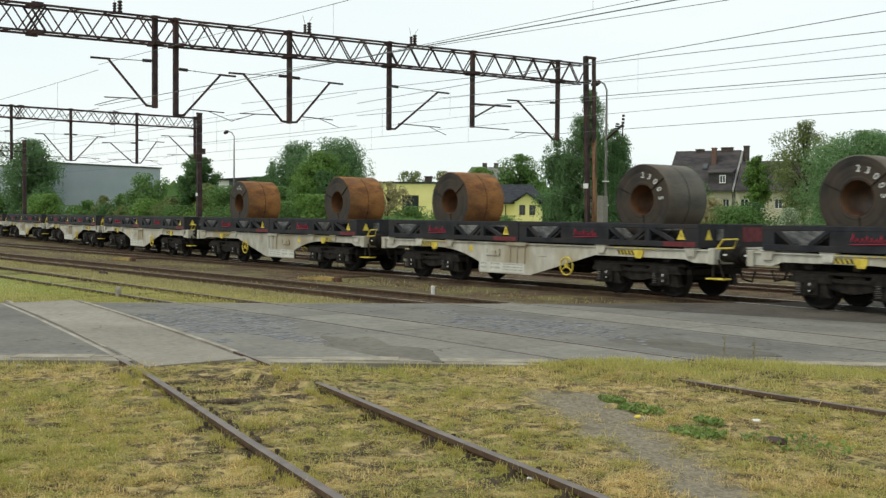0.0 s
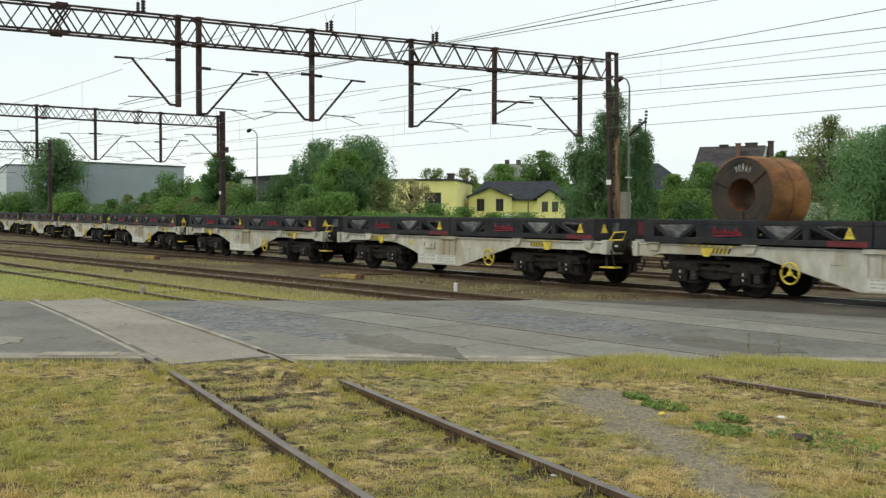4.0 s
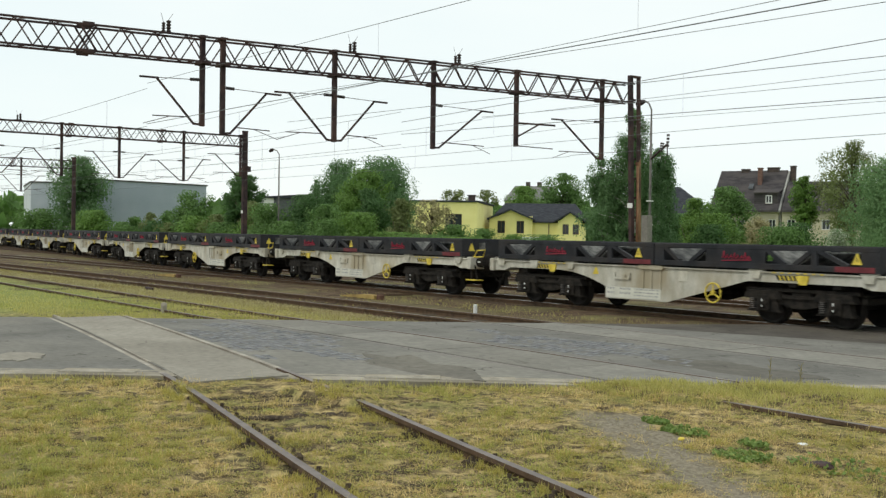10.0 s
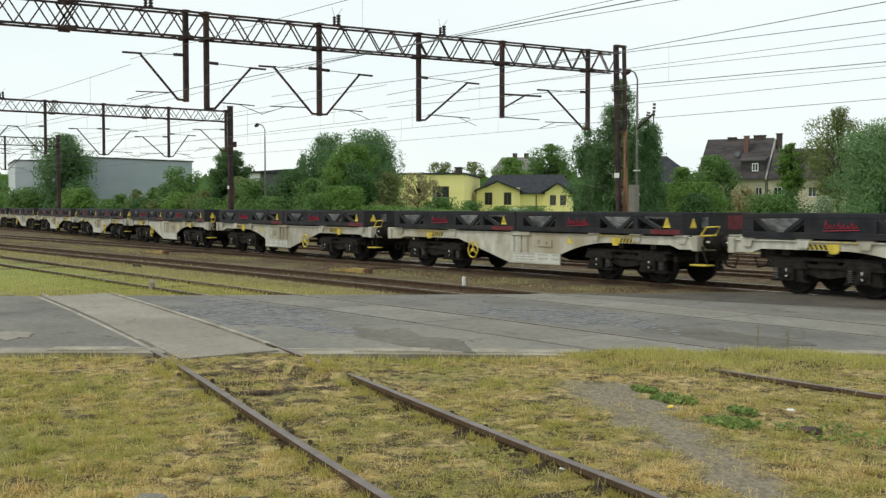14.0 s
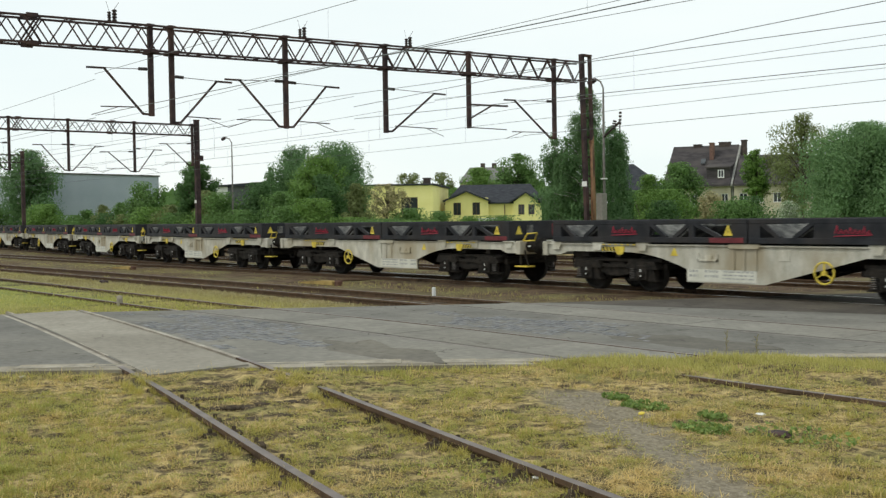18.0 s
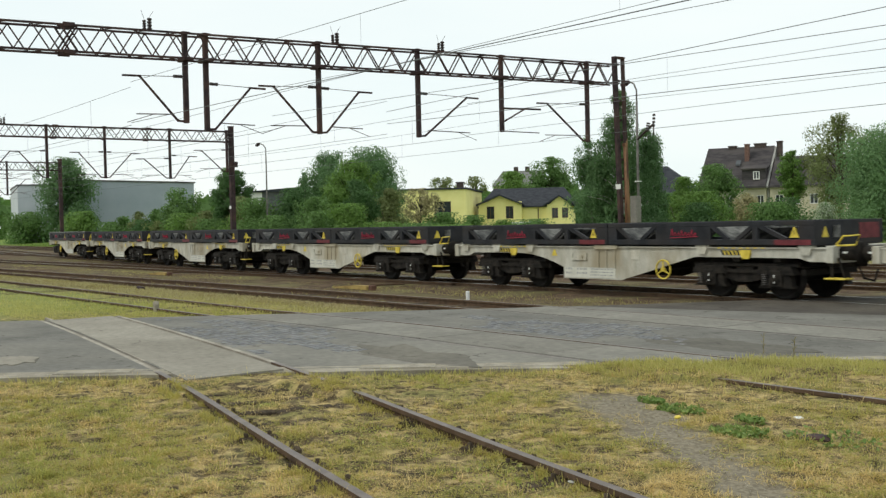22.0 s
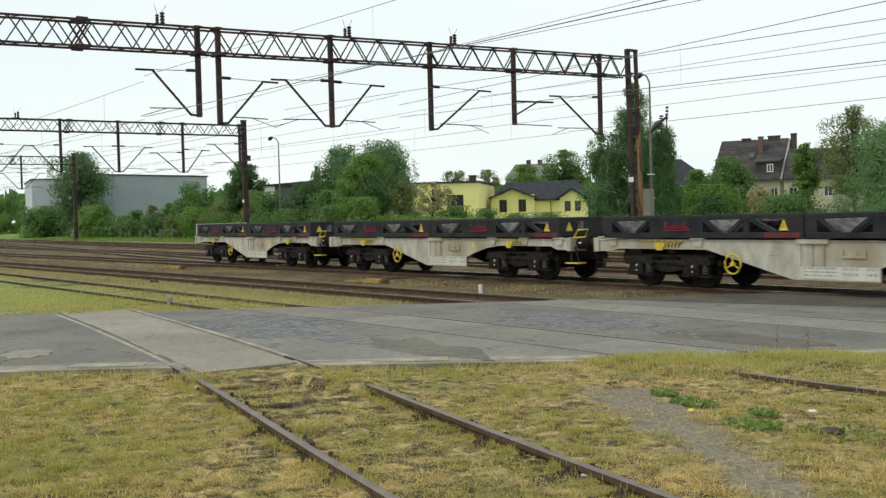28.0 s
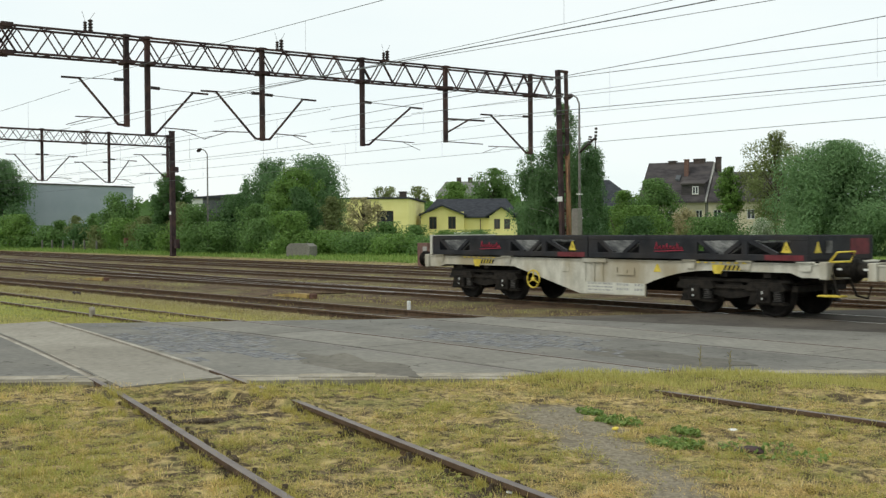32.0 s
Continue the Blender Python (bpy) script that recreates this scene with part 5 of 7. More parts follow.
def coil(material, label, band=True):
    root = thing("steel_coil", Matrix(), label, "steel coil", "steel coils on the leading wagons")
    R, r, w = 0.88, 0.37, 0.70
    bm = bmesh.new()
    prof = [(R, -w + 0.02), (R + 0.004, -w * 0.3), (R, w * 0.4), (R, w - 0.02), (R - 0.02, w)]
    lathe(bm, [(R - 0.02, -w)] + prof, 56, "y")
    part("wrap", bm, material, root)
    for s in (-1, 1):
        bm = bmesh.new()
        random.seed(2)
        prof = []
        for k in range(26):
            rr = r + (R - 0.02 - r) * k / 25
            prof.append((rr, s * (w - 0.008 * random.random())))
        lathe(bm, prof, 56, "y")
        part("wound_edge", bm, M_COILF, root, "dark wound edge of the strip")
    bm = bmesh.new()
    lathe(bm, [(r, -w), (r - 0.01, 0), (r, w)], 40, "y")
    part("bore", bm, M_BORE, root, "orange rusty bore")
    if band:
        for y in (0.02,):
            bm = bmesh.new()
            lathe(bm, [(R + 0.003, y - 0.01), (R + 0.006, y - 0.01), (R + 0.006, y + 0.01), (R + 0.003, y + 0.01)], 48, "y")
            part("strap", bm, M_BOGIE, root, "thin steel strap")
    for k in range(3):
        a = radians(38 + 120 * k)
        bm = bmesh.new()
        beam(bm, (r * math.cos(a), -w - 0.006, r * math.sin(a)), ((R - 0.01) * math.cos(a), -w - 0.006, (R - 0.01) * math.sin(a)), 0.028, 0.01)
        part("edge_strap", bm, M_BOGIE, root, "thin steel strap over the edge")
    return root


def scrawl(root):
    """Chalk marks on the face that cannot be read."""
    for k in range(5):
        a = radians(104 - 9 * k)
        bm = bmesh.new()
        beam(bm, (0.54 * math.cos(a), -0.712, 0.54 * math.sin(a)), ((0.66 + 0.03 * (k % 3)) * math.cos(a), -0.712, (0.66 + 0.03 * (k % 3)) * math.sin(a)), 0.014, 0.004)
        part("chalk_stroke", bm, M_MARK, root, "white chalk stroke")


def chalk(root):
    """The number written in chalk round the bore, digit by digit, and the strap end over the edge."""
    for k, ch in enumerate("23005"):
        a = radians(88 - 21 * k)
        cu = bpy.data.curves.new("chalk_digit", "FONT")
        cu.body = ch
        cu.size = 0.2
        cu.align_x = "CENTER"
        cu.align_y = "CENTER"
        cu.extrude = 0.001
        cu.offset = 0.001
        cu.materials.append(M_MARK)
        ob = new("chalk_digit", cu)
        ob.parent = root
        ob.matrix_basis = Matrix.Translation((0.6 * math.cos(a), -0.7125, 0.6 * math.sin(a))) @ Matrix.Rotation(-(a - math.pi / 2), 4, "Y") @ Matrix.Rotation(math.pi / 2, 4, "X")
        tagged(ob, "white chalk digit")


NORMAL = (0, 1, 2, 5, 7, 12)
WAGONS, CRADLES, COILS = [], [], []


def build_train():
    w0, c0 = make_wagon(), make_cradle()
    for k in range(16):
        WAGONS.append(w0 if k == 0 else copy_thing(w0, Matrix()))
        for d in (-1, 1):
            CRADLES.append((k, d * 3.035, c0 if (k, d) == (0, -1) else copy_thing(c0, Matrix())))
    rusty = coil(M_COILR, "rust-orange steel coil lying on its side in the frame")
    dark = coil(M_COILD, "dark brown steel coil with white chalk marks")
    chalk(dark)
    marked = copy_thing(rusty, Matrix())
    scrawl(marked)
    COILS.extend([(12, -3.63, marked), (12, 3.9, rusty), (13, -3.7, copy_thing(rusty, Matrix())), (13, 3.86, dark), (14, -4.2, copy_thing(dark, Matrix()))])


build_train()
TAIL_BOARD = []


def build_tail_board():
    bm = bmesh.new()
    box(bm, -0.05, 0.05, -1.24, -1.12, 1.2, 1.76, 0.01)
    board = part("tail_frame", bm, M_PANEL)
    tagged(board, "pale grey rear frame on the tail wagon", "rear frame")
    bm = bmesh.new()
    box(bm, -0.05, 0.05, 1.12, 1.24, 1.2, 1.76, 0.01)
    part("upright", bm, M_PANEL, board)
    bm = bmesh.new()
    box(bm, -0.04, 0.04, -1.12, 1.12, 1.70, 1.76)
    part("top_bar", bm, M_PANEL, board)
    TAIL_BOARD.append(board)


build_tail_board()

# seconds, metres along the line of the tail wagon's rear frame end
TAIL = [(0, -207.6), (1, -201.7), (3, -189.93), (6, -172.25), (8, -160.55), (9, -154.75), (11, -143.3), (13, -131.84), (16, -114.75), (19, -97.92), (21, -86.65), (23, -75.78), (25, -64.8), (26, -59.34), (29, -42.27), (30, -36.2), (32, -24.6)]


def tail_at(t):
    """Place along the line at t seconds, gliding through the rows above."""
    ts, vs = np.array(TAIL).T
    slope = np.gradient(vs, ts)
    i = int(np.clip(np.searchsorted(ts, t, "right") - 1, 0, len(ts) - 2))
    h = ts[i + 1] - ts[i]
    u = (t - ts[i]) / h
    return float(vs[i] * (2 * u ** 3 - 3 * u ** 2 + 1) + vs[i + 1] * (3 * u ** 2 - 2 * u ** 3) + h * slope[i] * (u ** 3 - 2 * u ** 2 + u) + h * slope[i + 1] * (u ** 3 - u ** 2))


def on_line(s, reach=4.05):
    a, b = main_line(s - reach)[0], main_line(s + reach)[0]
    d = b - a
    return Matrix.Translation((a + b) / 2) @ Matrix.Rotation(math.atan2(d.y, d.x), 4, "Z")


def motions():
    times = spaced(0, 32, 32)
    flip = Matrix.Rotation(math.pi, 4, "Z")
    for k, ob in enumerate(WAGONS):
        walk(ob, [(t, on_line(tail_at(t) + 6.07 + k * PITCH) @ (Matrix() if k in NORMAL else flip)) for t in times])
    for k, d, ob in CRADLES:
        walk(ob, [(t, on_line(tail_at(t) + 6.07 + k * PITCH) @ Matrix.Translation((d, 0, 0))) for t in times])
    for ob in TAIL_BOARD:
        walk(ob, [(t, on_line(tail_at(t) + 6.07) @ Matrix.Translation((-6.17, 0, 0))) for t in times])
    for k, d, ob in COILS:
        walk(ob, [(t, on_line(tail_at(t) + 6.07 + k * PITCH) @ Matrix.Translation((d, 0, 2.31))) for t in times])
    # the wheels roll along: one set of turns, shared by all wheelsets that face the same way
    fine = spaced(0, 32, 400)
    first = {}
    for k, ob in enumerate(WAGONS):
        sense = 1 if k in NORMAL else -1
        for wheel in [o for o in ob.children_recursive if o.name.startswith("wheelset")]:
            key = (sense, wheel.matrix_basis.translation.x > 0)
            if key in first:
                wheel.rotation_mode = "QUATERNION"
                wheel.animation_data_create()
                wheel.animation_data.action = first[key].animation_data.action
                wheel.animation_data.action_slot = first[key].animation_data.action_slot
                continue
            first[key] = wheel
            at = Matrix.Translation(wheel.matrix_basis.translation)
            walk(wheel, [(t, at @ Matrix.Rotation(sense * (tail_at(t) - tail_at(0)) / 0.46, 4, "Y")) for t in fine])


# ---- trees and bushes ----
def leaves(name, pts, size, material, rng, hang=0.0, flat=0.0):
    """Many small pointed leaf clumps at the given points."""
    n = len(pts)
    pts = np.asarray(pts)
    ax = rng.normal(size=(n, 3))
    ax[:, 2] -= hang * 1.6
    ax[:, 2] *= 1 - 0.75 * flat
    ax /= np.linalg.norm(ax, axis=1)[:, None]
    up = rng.normal(size=(n, 3)) * (1 - 0.7 * flat) + np.array([0, 0, 1.5 * flat])
    sd = np.cross(ax, up)
    sd /= np.linalg.norm(sd, axis=1)[:, None] + 1e-6
    s = size * rng.uniform(0.6, 1.3, n)[:, None]
    v = np.empty((n, 4, 3))
    v[:, 0] = pts - ax * s * 0.55
    v[:, 1] = pts + sd * s * 0.42 + np.cross(ax, sd) * s * 0.12
    v[:, 2] = pts + ax * s * 0.6
    v[:, 3] = pts - sd * s * 0.42 + np.cross(ax, sd) * s * 0.12
    me = bpy.data.meshes.new(name)
    me.vertices.add(4 * n)
    me.vertices.foreach_set("co", v.ravel())
    me.loops.add(4 * n)
    me.loops.foreach_set("vertex_index", np.arange(4 * n))
    me.polygons.add(n)
    me.polygons.foreach_set("loop_start", np.arange(n) * 4)
    me.polygons.foreach_set("loop_total", np.full(n, 4))
    me.update(calc_edges=True)
    me.materials.append(material)
    return me


def leaf_mesh(name, P, N, A, s, material):
    """Small pointed leaves or sprays at P that face along N and point along A."""
    n = len(P)
    N = N / (np.linalg.norm(N, axis=1)[:, None] + 1e-9)
    A = A - N * (A * N).sum(1)[:, None]
    A /= np.linalg.norm(A, axis=1)[:, None] + 1e-9
    B = np.cross(N, A)
    s = s[:, None]
    v = np.empty((n, 4, 3))
    v[:, 0] = P - A * s * 0.55
    v[:, 1] = P + B * s * 0.42 + N * s * 0.12
    v[:, 2] = P + A * s * 0.6
    v[:, 3] = P - B * s * 0.42 + N * s * 0.12
    me = bpy.data.meshes.new(name)
    me.vertices.add(4 * n)
    me.vertices.foreach_set("co", v.ravel())
    me.loops.add(4 * n)
    me.loops.foreach_set("vertex_index", np.arange(4 * n))
    me.polygons.add(n)
    me.polygons.foreach_set("loop_start", np.arange(n) * 4)
    me.polygons.foreach_set("loop_total", np.full(n, 4))
    me.update(calc_edges=True)
    me.materials.append(material)
    return me


# habit: clumps, their size, leaf density, share of hanging twigs
HABITS = {"round": (80, 0.28, 12.0, 0.0), "tall": (130, 0.18, 6.5, 0.62), "weeping": (70, 0.27, 12.0, 0.55), "bush": (40, 0.36, 10.0, 0.0), "thin": (60, 0.2, 4.5, 0.1), "open": (64, 0.21, 5.0, 0.1), "soft": (260, 0.19, 16.0, 0.3), "egg": (130, 0.2, 12.0, 0.0)}


def crown_width(habit, t):
    """How wide a crown is at the share t of its height."""
    if habit == "tall":
        return min(1.0, 0.72 + t) * max(0.0, 1 - t) ** 0.62 + 0.06
    if habit == "bush":
        return math.sqrt(max(0.08, 1 - t ** 2.5))
    if habit == "soft":
        return math.sqrt(max(0.03, 1 - abs((t - 0.32) / 0.68) ** 2.2)) if t > 0.32 else 0.86 + 0.14 * t / 0.32
    mid = 0.55 if habit == "weeping" else 0.47
    return math.sqrt(max(0.04, 1 - abs((t - mid) / (1.02 - mid if t > mid else mid + 0.1)) ** 2.5))


def tree(name, x, y, top, width, leaf, label, seed, habit="round", low=0.1):
    """A tapered trunk whose limbs carry clumps of leaves that face outwards, with hanging twigs on birches and willows."""
    rng = np.random.default_rng(seed)
    z0 = land(x, y) - 0.1
    h = top - z0
    category = "bush" if habit == "bush" or name.endswith("bush") else "tree"
    root = thing(name, pose(x, y, z0), label, category, "trees and bushes along the bank")
    r = width / 2 * (1.34 if habit == "bush" else 1.12 if habit in ("tall", "soft") else 1.28)
    size = max(0.06, math.hypot(x, y) * (0.00125 if habit == "tall" else 0.0015))
    n_clump, share, dense, hang = HABITS[habit]
    clumps = []
    for k in range(n_clump):
        t = rng.uniform(0, 1) ** (0.8 if habit in ("bush", "soft") else 0.9)
        a = rng.uniform(0, 2 * math.pi)
        env = crown_width(habit, t) * (1 + (0.1 if habit == "egg" else 0.6 if habit == "bush" else 0.42) * noise.noise((math.cos(a) * 1.4 + seed * 3.1, math.sin(a) * 1.4, t * 3.2)))
        cr = r * share * rng.uniform(0.65, 1.2) * (0.55 + 0.45 * env)
        f = rng.uniform(0.62, 1.0) if rng.uniform() < 0.74 else rng.uniform(0.1, 0.6)
        rad = max(0.0, r * env * f - cr * 0.7)
        zc = min(h * (low + (1 - low) * t) * (1.06 if habit == "bush" else 1.0), h - cr * rng.uniform(0.4, 0.75))
        clumps.append((rad * math.cos(a), rad * math.sin(a), max(zc, cr * 0.45), cr))
    stem = 0.05 + 0.016 * h
    bm = bmesh.new()
    n_stem = 4 if habit == "bush" else 1
    lean = rng.normal(size=2) * 0.02 * h
    for k in range(n_stem):
        off = rng.normal(size=2) * (0.12 * r if n_stem > 1 else 0)
        topz = h * (0.6 if habit == "bush" else 0.84)
        tube(bm, [(off[0], off[1], 0), (off[0] + lean[0] * 0.4, off[1] + lean[1] * 0.4, topz * 0.45), (off[0] * 2 + lean[0], off[1] * 2 + lean[1], topz)], stem / n_stem ** 0.5, 7, True, stem * 0.2)
    for k, (cx, cy, cz, cr) in enumerate(clumps):
        if k % (3 if habit in ("bush", "soft") else 1) == 0:
            zs = min(h * 0.66, cz * 0.7)
            tube(bm, [(0, 0, zs), (cx * 0.5, cy * 0.5, (zs + cz) / 2 + 0.03 * h), (cx, cy, cz)], stem * 0.28, 5, False, stem * 0.06)
    part("trunk", bm, M_BIRCH if name.startswith("birch") else M_BARK, root)
    C = np.array(clumps)
    count = int(min(90000, dense * width * h * (1 - 0.7 * low) / size ** 2))
    wts = C[:, 3] ** 2
    idx = rng.choice(len(clumps), size=count, p=wts / wts.sum())
    c, cr = C[idx, :3], C[idx, 3:4]
    d = rng.normal(size=(count, 3))
    d /= np.linalg.norm(d, axis=1)[:, None]
    uneven = np.sin(d[:, 0] * 5 + idx * 1.7) * np.sin(d[:, 1] * 6 + idx * 2.3) * np.sin(d[:, 2] * 5 + idx * 0.9)
    rad = np.where(rng.uniform(size=count) < 0.8, rng.uniform(0.62, 1.0, count), rng.uniform(0.1, 0.7, count)) * (1 + 0.38 * uneven) + np.abs(rng.normal(0, 0.10, count))
    P = c + d * cr * rad[:, None] * np.array([1.0, 1.0, 0.82])
    away = c * np.array([1, 1, 0.0])
    away = away / (np.linalg.norm(away, axis=1)[:, None] + 0.2 * r)
    N = d * 1.0 + away * 0.45 + np.array([0, 0, 0.4]) + rng.normal(size=(count, 3)) * 0.42
    A = rng.normal(size=(count, 3)) + np.array([0, 0, -0.3])
    if hang:
        hung = rng.uniform(size=count) < hang * (np.linalg.norm(c[:, :2], axis=1) > 0.3 * r * 0.5)
        # strands start on the clump's underside and fall nearly straight
        strand = (idx * 16 + rng.integers(0, 16, count)) % 100003
        q = np.sin(strand * 12.9898) * 43758.5453
        q1, q2, q3 = q - np.floor(q), (q * 7.31) - np.floor(q * 7.31), (q * 3.77) - np.floor(q * 3.77)
        ang = 2 * math.pi * q1
        start = c + np.stack([np.cos(ang) * np.sqrt(q2), np.sin(ang) * np.sqrt(q2), q3 - 0.7], 1) * cr
        ln = h * (0.07 + 0.15 * q3)
        u = rng.uniform(size=count)
        down = start + np.stack([np.cos(ang) * 0.1 * ln * u, np.sin(ang) * 0.1 * ln * u, -ln * u], 1) + rng.normal(size=(count, 3)) * size * 0.35
        P[hung] = down[hung]
        A[hung] = np.array([0, 0, -1.0]) + rng.normal(size=(int(hung.sum()), 3)) * 0.35
        N[hung] = (away * 1.2 + rng.normal(size=(count, 3)) * 0.5 + np.array([0, 0, 0.2]))[hung]
    # a fuller core
    core = rng.uniform(size=count) < (0.05 if habit in ("thin", "open") else 0.2)
    pull = np.where(core, 0.72, 1.0)[:, None]
    mid = np.array([0, 0, h * (0.35 if habit == "bush" else 0.5)])
    P = mid + (P - mid) * pull
    P[:, 2] = np.clip(P[:, 2], 0.1 + 0.2 * rng.uniform(size=count), h * 1.01)
    part("crown", leaf_mesh("crown", P, N, A, size * rng.uniform(0.6, 1.35, count) * np.where(core, 1.6, 1.0), leaf), None, root)
    return root


def build_green():
    T = tree
    T("birch_tree", -151.5, 48, 11.73, 8.2, L_BIRCH, "wide drooping birch by the grey shed", 1, "weeping", 0.05)
    T("hazel_bush", -135.1, 45, 4.07, 4.9, L_LIGHT, "wide light green bush by the fence", 2, "bush", 0)
    T("elder_bush", -178.6, 50, 4.16, 4.6, L_PALE, "pale flowering bush far down the line", 3, "bush", 0)
    T("hazel_bush", -128.0, 47, 3.31, 2.7, L_MID, "low green bush by the fence", 4, "bush", 0)
    T("lilac_bush", -124.5, 47.5, 3.84, 2.1, L_OLIVE, "low brownish bush by the fence", 5, "bush", 0)
    T("hazel_bush", -117.6, 47, 3.96, 2.2, L_MID, "green bush before the grey shed", 6, "bush", 0)
    T("walnut_tree", -112.4, 48, 6.10, 4.7, L_MID, "round green tree before the grey shed", 7, "round", 0.05)
    T("lilac_bush", -103.2, 46.5, 3.43, 2.9, L_OLIVE, "brownish bush near the line", 8, "bush", 0)
    T("maple_tree", -98.2, 47, 7.27, 4.0, L_DARK, "dense dark green egg-shaped tree", 9, "egg", 0.2)
    T("lilac_bush", -92.6, 45, 4.59, 2.6, L_OLIVE, "olive-brown bush below the dark tree", 10, "bush", 0)
    T("hazel_bush", -88.7, 45, 4.3, 4.3, L_MID, "dense green bush on the bank", 11, "bush", 0)
    T("hazel_bush", -87.5, 48, 5.15, 5.6, L_DARK, "tall dark green bush on the bank", 12, "bush", 0)
    T("hazel_bush", -81.1, 46.5, 4.15, 3.6, L_MID, "broad green bush on the bank", 13, "bush", 0)
    T("hazel_bush", -73.9, 45.5, 3.41, 4.1, L_LIGHT, "fresh green bush on the bank", 14, "bush", 0)
    T("birch_tree", -94.6, 56, 9.19, 4.6, L_BIRCH, "broad green birch in a clump", 15, "weeping", 0.08)
    T("birch_tree", -98.2, 55, 7.15, 1.5, L_BIRCH, "small drooping birch beside the clump", 16, "weeping", 0.1)
    T("birch_tree", -89.3, 57, 9.1, 8.2, L_BIRCH, "broad green birch with drooping twigs in a clump", 17, "weeping", 0.08)
    T("chestnut_tree", -84.6, 52, 7.48, 4.8, L_LIGHT, "fresh green chestnut tree in front of birches", 18, "round", 0.08)
    T("lilac_bush", -79.8, 50, 5.59, 3.4, L_DARK, "dark bush below the chestnut", 19, "bush", 0)
    T("lilac_bush", -76.6, 51, 4.71, 2.7, L_OLIVE, "olive-brown bush before the yellow house", 20, "bush", 0)
    T("flowering_tree", -81.4, 57.5, 4.89, 3.4, L_TAN, "thin tan flowering tree before the yellow house", 21, "thin", 0.2)
    T("hazel_bush", -78.8, 58, 2.64, 3.6, L_MID, "green hedge bush before the yellow house", 22, "bush", 0)
    T("hazel_bush", -71.6, 56, 2.30, 3.1, L_MID, "low green hedge bush before the yellow house", 23, "bush", 0)
    T("hazel_bush", -67.8, 56, 1.88, 2.4, L_LIGHT, "low green hedge bush before the yellow house", 24, "bush", 0)
    T("hazel_bush", -63.7, 56, 1.87, 3.9, L_MID, "low green hedge bush before the yellow house", 25, "bush", 0)
    T("thin_tree", -132.4, 98, 8.39, 5.1, L_OLIVE, "sparse tree behind the flat-roofed house", 26, "thin", 0.3)
    T("thin_tree", -140.0, 110, 9.00, 4.0, L_OLIVE, "sparse far tree behind the flat-roofed house", 27, "thin", 0.3)
    T("garden_tree", -123.5, 104, 8.89, 5.2, L_LIGHT, "fresh green garden tree behind houses", 28, "round", 0.2)
    T("garden_tree", -110.5, 100, 10.13, 5.7, L_MID, "broad green garden tree", 29, "round", 0.15)
    T("birch_tree", -44.3, 45.4, 9.06, 4.9, L_BIRCH, "tall weeping birch behind the gantry post", 30, "tall", 0.06)
    T("birch_tree", -45.8, 44.5, 6.67, 2.5, L_BIRCH, "shorter birch with drooping twigs", 31, "weeping", 0.06)
    T("birch_tree", -44.4, 47.5, 6.95, 2.5, L_BIRCH, "shorter birch with drooping twigs", 32, "weeping", 0.06)
    T("spruce_bush", -45.8, 50, 4.07, 2.2, L_DARK, "dark conifer bush behind the birches", 33, "tall", 0.02)
    T("hazel_bush", -48.1, 55, 4.37, 2.2, L_LIGHT, "light green bush beside the birches", 34, "bush", 0)
    T("garden_tree", -51.4, 62, 5.49, 3.5, L_MID, "round green tree before the old house", 35, "round", 0.06)
    T("hazel_bush", -46.7, 55, 3.37, 4.0, L_LIGHT, "fresh green bush before the old house", 36, "bush", 0)
    T("flowering_bush", -48.6, 62, 3.35, 1.8, L_TAN, "pale flowering bush before the old house", 37, "bush", 0)
    T("hazel_bush", -40.9, 56, 2.81, 3.5, L_DARK, "dense dark green bush before the old house", 38, "bush", 0)
    T("elder_bush", -41.1, 60, 2.51, 1.8, L_PALE, "white flowering bush before the old house", 39, "bush", 0)
    T("garden_tree", -50.7, 70, 6.6, 1.75, L_LIGHT, "slender fresh green tree beside the old house", 40, "round", 0.36)
    T("lime_tree", -48.0, 72, 9.15, 5.4, L_OLIVE, "tall olive-green tree beside the old house", 41, "open", 0.12)
    T("willow_tree", -34.6, 58, 6.87, 7.9, L_WILLOW, "broad dense willow with a rounded crown", 42, "soft", 0.02)
    T("hazel_bush", -92.5, 44.8, 2.9, 4.2, L_LIGHT, "fresh green low bush on the bank", 61, "bush", 0)
    T("hazel_bush", -84.2, 44.6, 2.7, 3.6, L_MID, "low green bush on the bank", 62, "bush", 0)
    T("hazel_bush", -78.4, 45.0, 2.9, 3.6, L_MID, "low green bush on the bank", 63, "bush", 0)
    T("hazel_bush", -98.4, 44.8, 2.6, 4.2, L_MID, "low green bush on the bank", 64, "bush", 0)
    T("hazel_bush", -107.5, 46.0, 3.3, 4.4, L_LIGHT, "low fresh green bush on the bank", 65, "bush", 0)
    T("hazel_bush", -142.0, 46.0, 4.0, 5.0, L_MID, "green bush by the fence", 66, "bush", 0)
    T("bramble_bush", -72.2, 47.6, 1.9, 4.6, L_LIGHT, "low bramble thicket on the bank", 67, "bush", 0)
    T("bramble_bush", -68.4, 48.2, 1.75, 4.8, L_MID, "low bramble thicket on the bank", 68, "bush", 0)
    T("bramble_bush", -64.6, 48.6, 1.6, 4.8, L_LIGHT, "low bramble thicket on the bank", 69, "bush", 0)
    T("bramble_bush", -60.6, 49.0, 1.5, 4.8, L_MID, "low bramble thicket on the bank", 70, "bush", 0)
    T("hazel_bush", -168.0, 47.5, 4.6, 8.0, L_MID, "wide green bush far down the line", 71, "bush", 0)
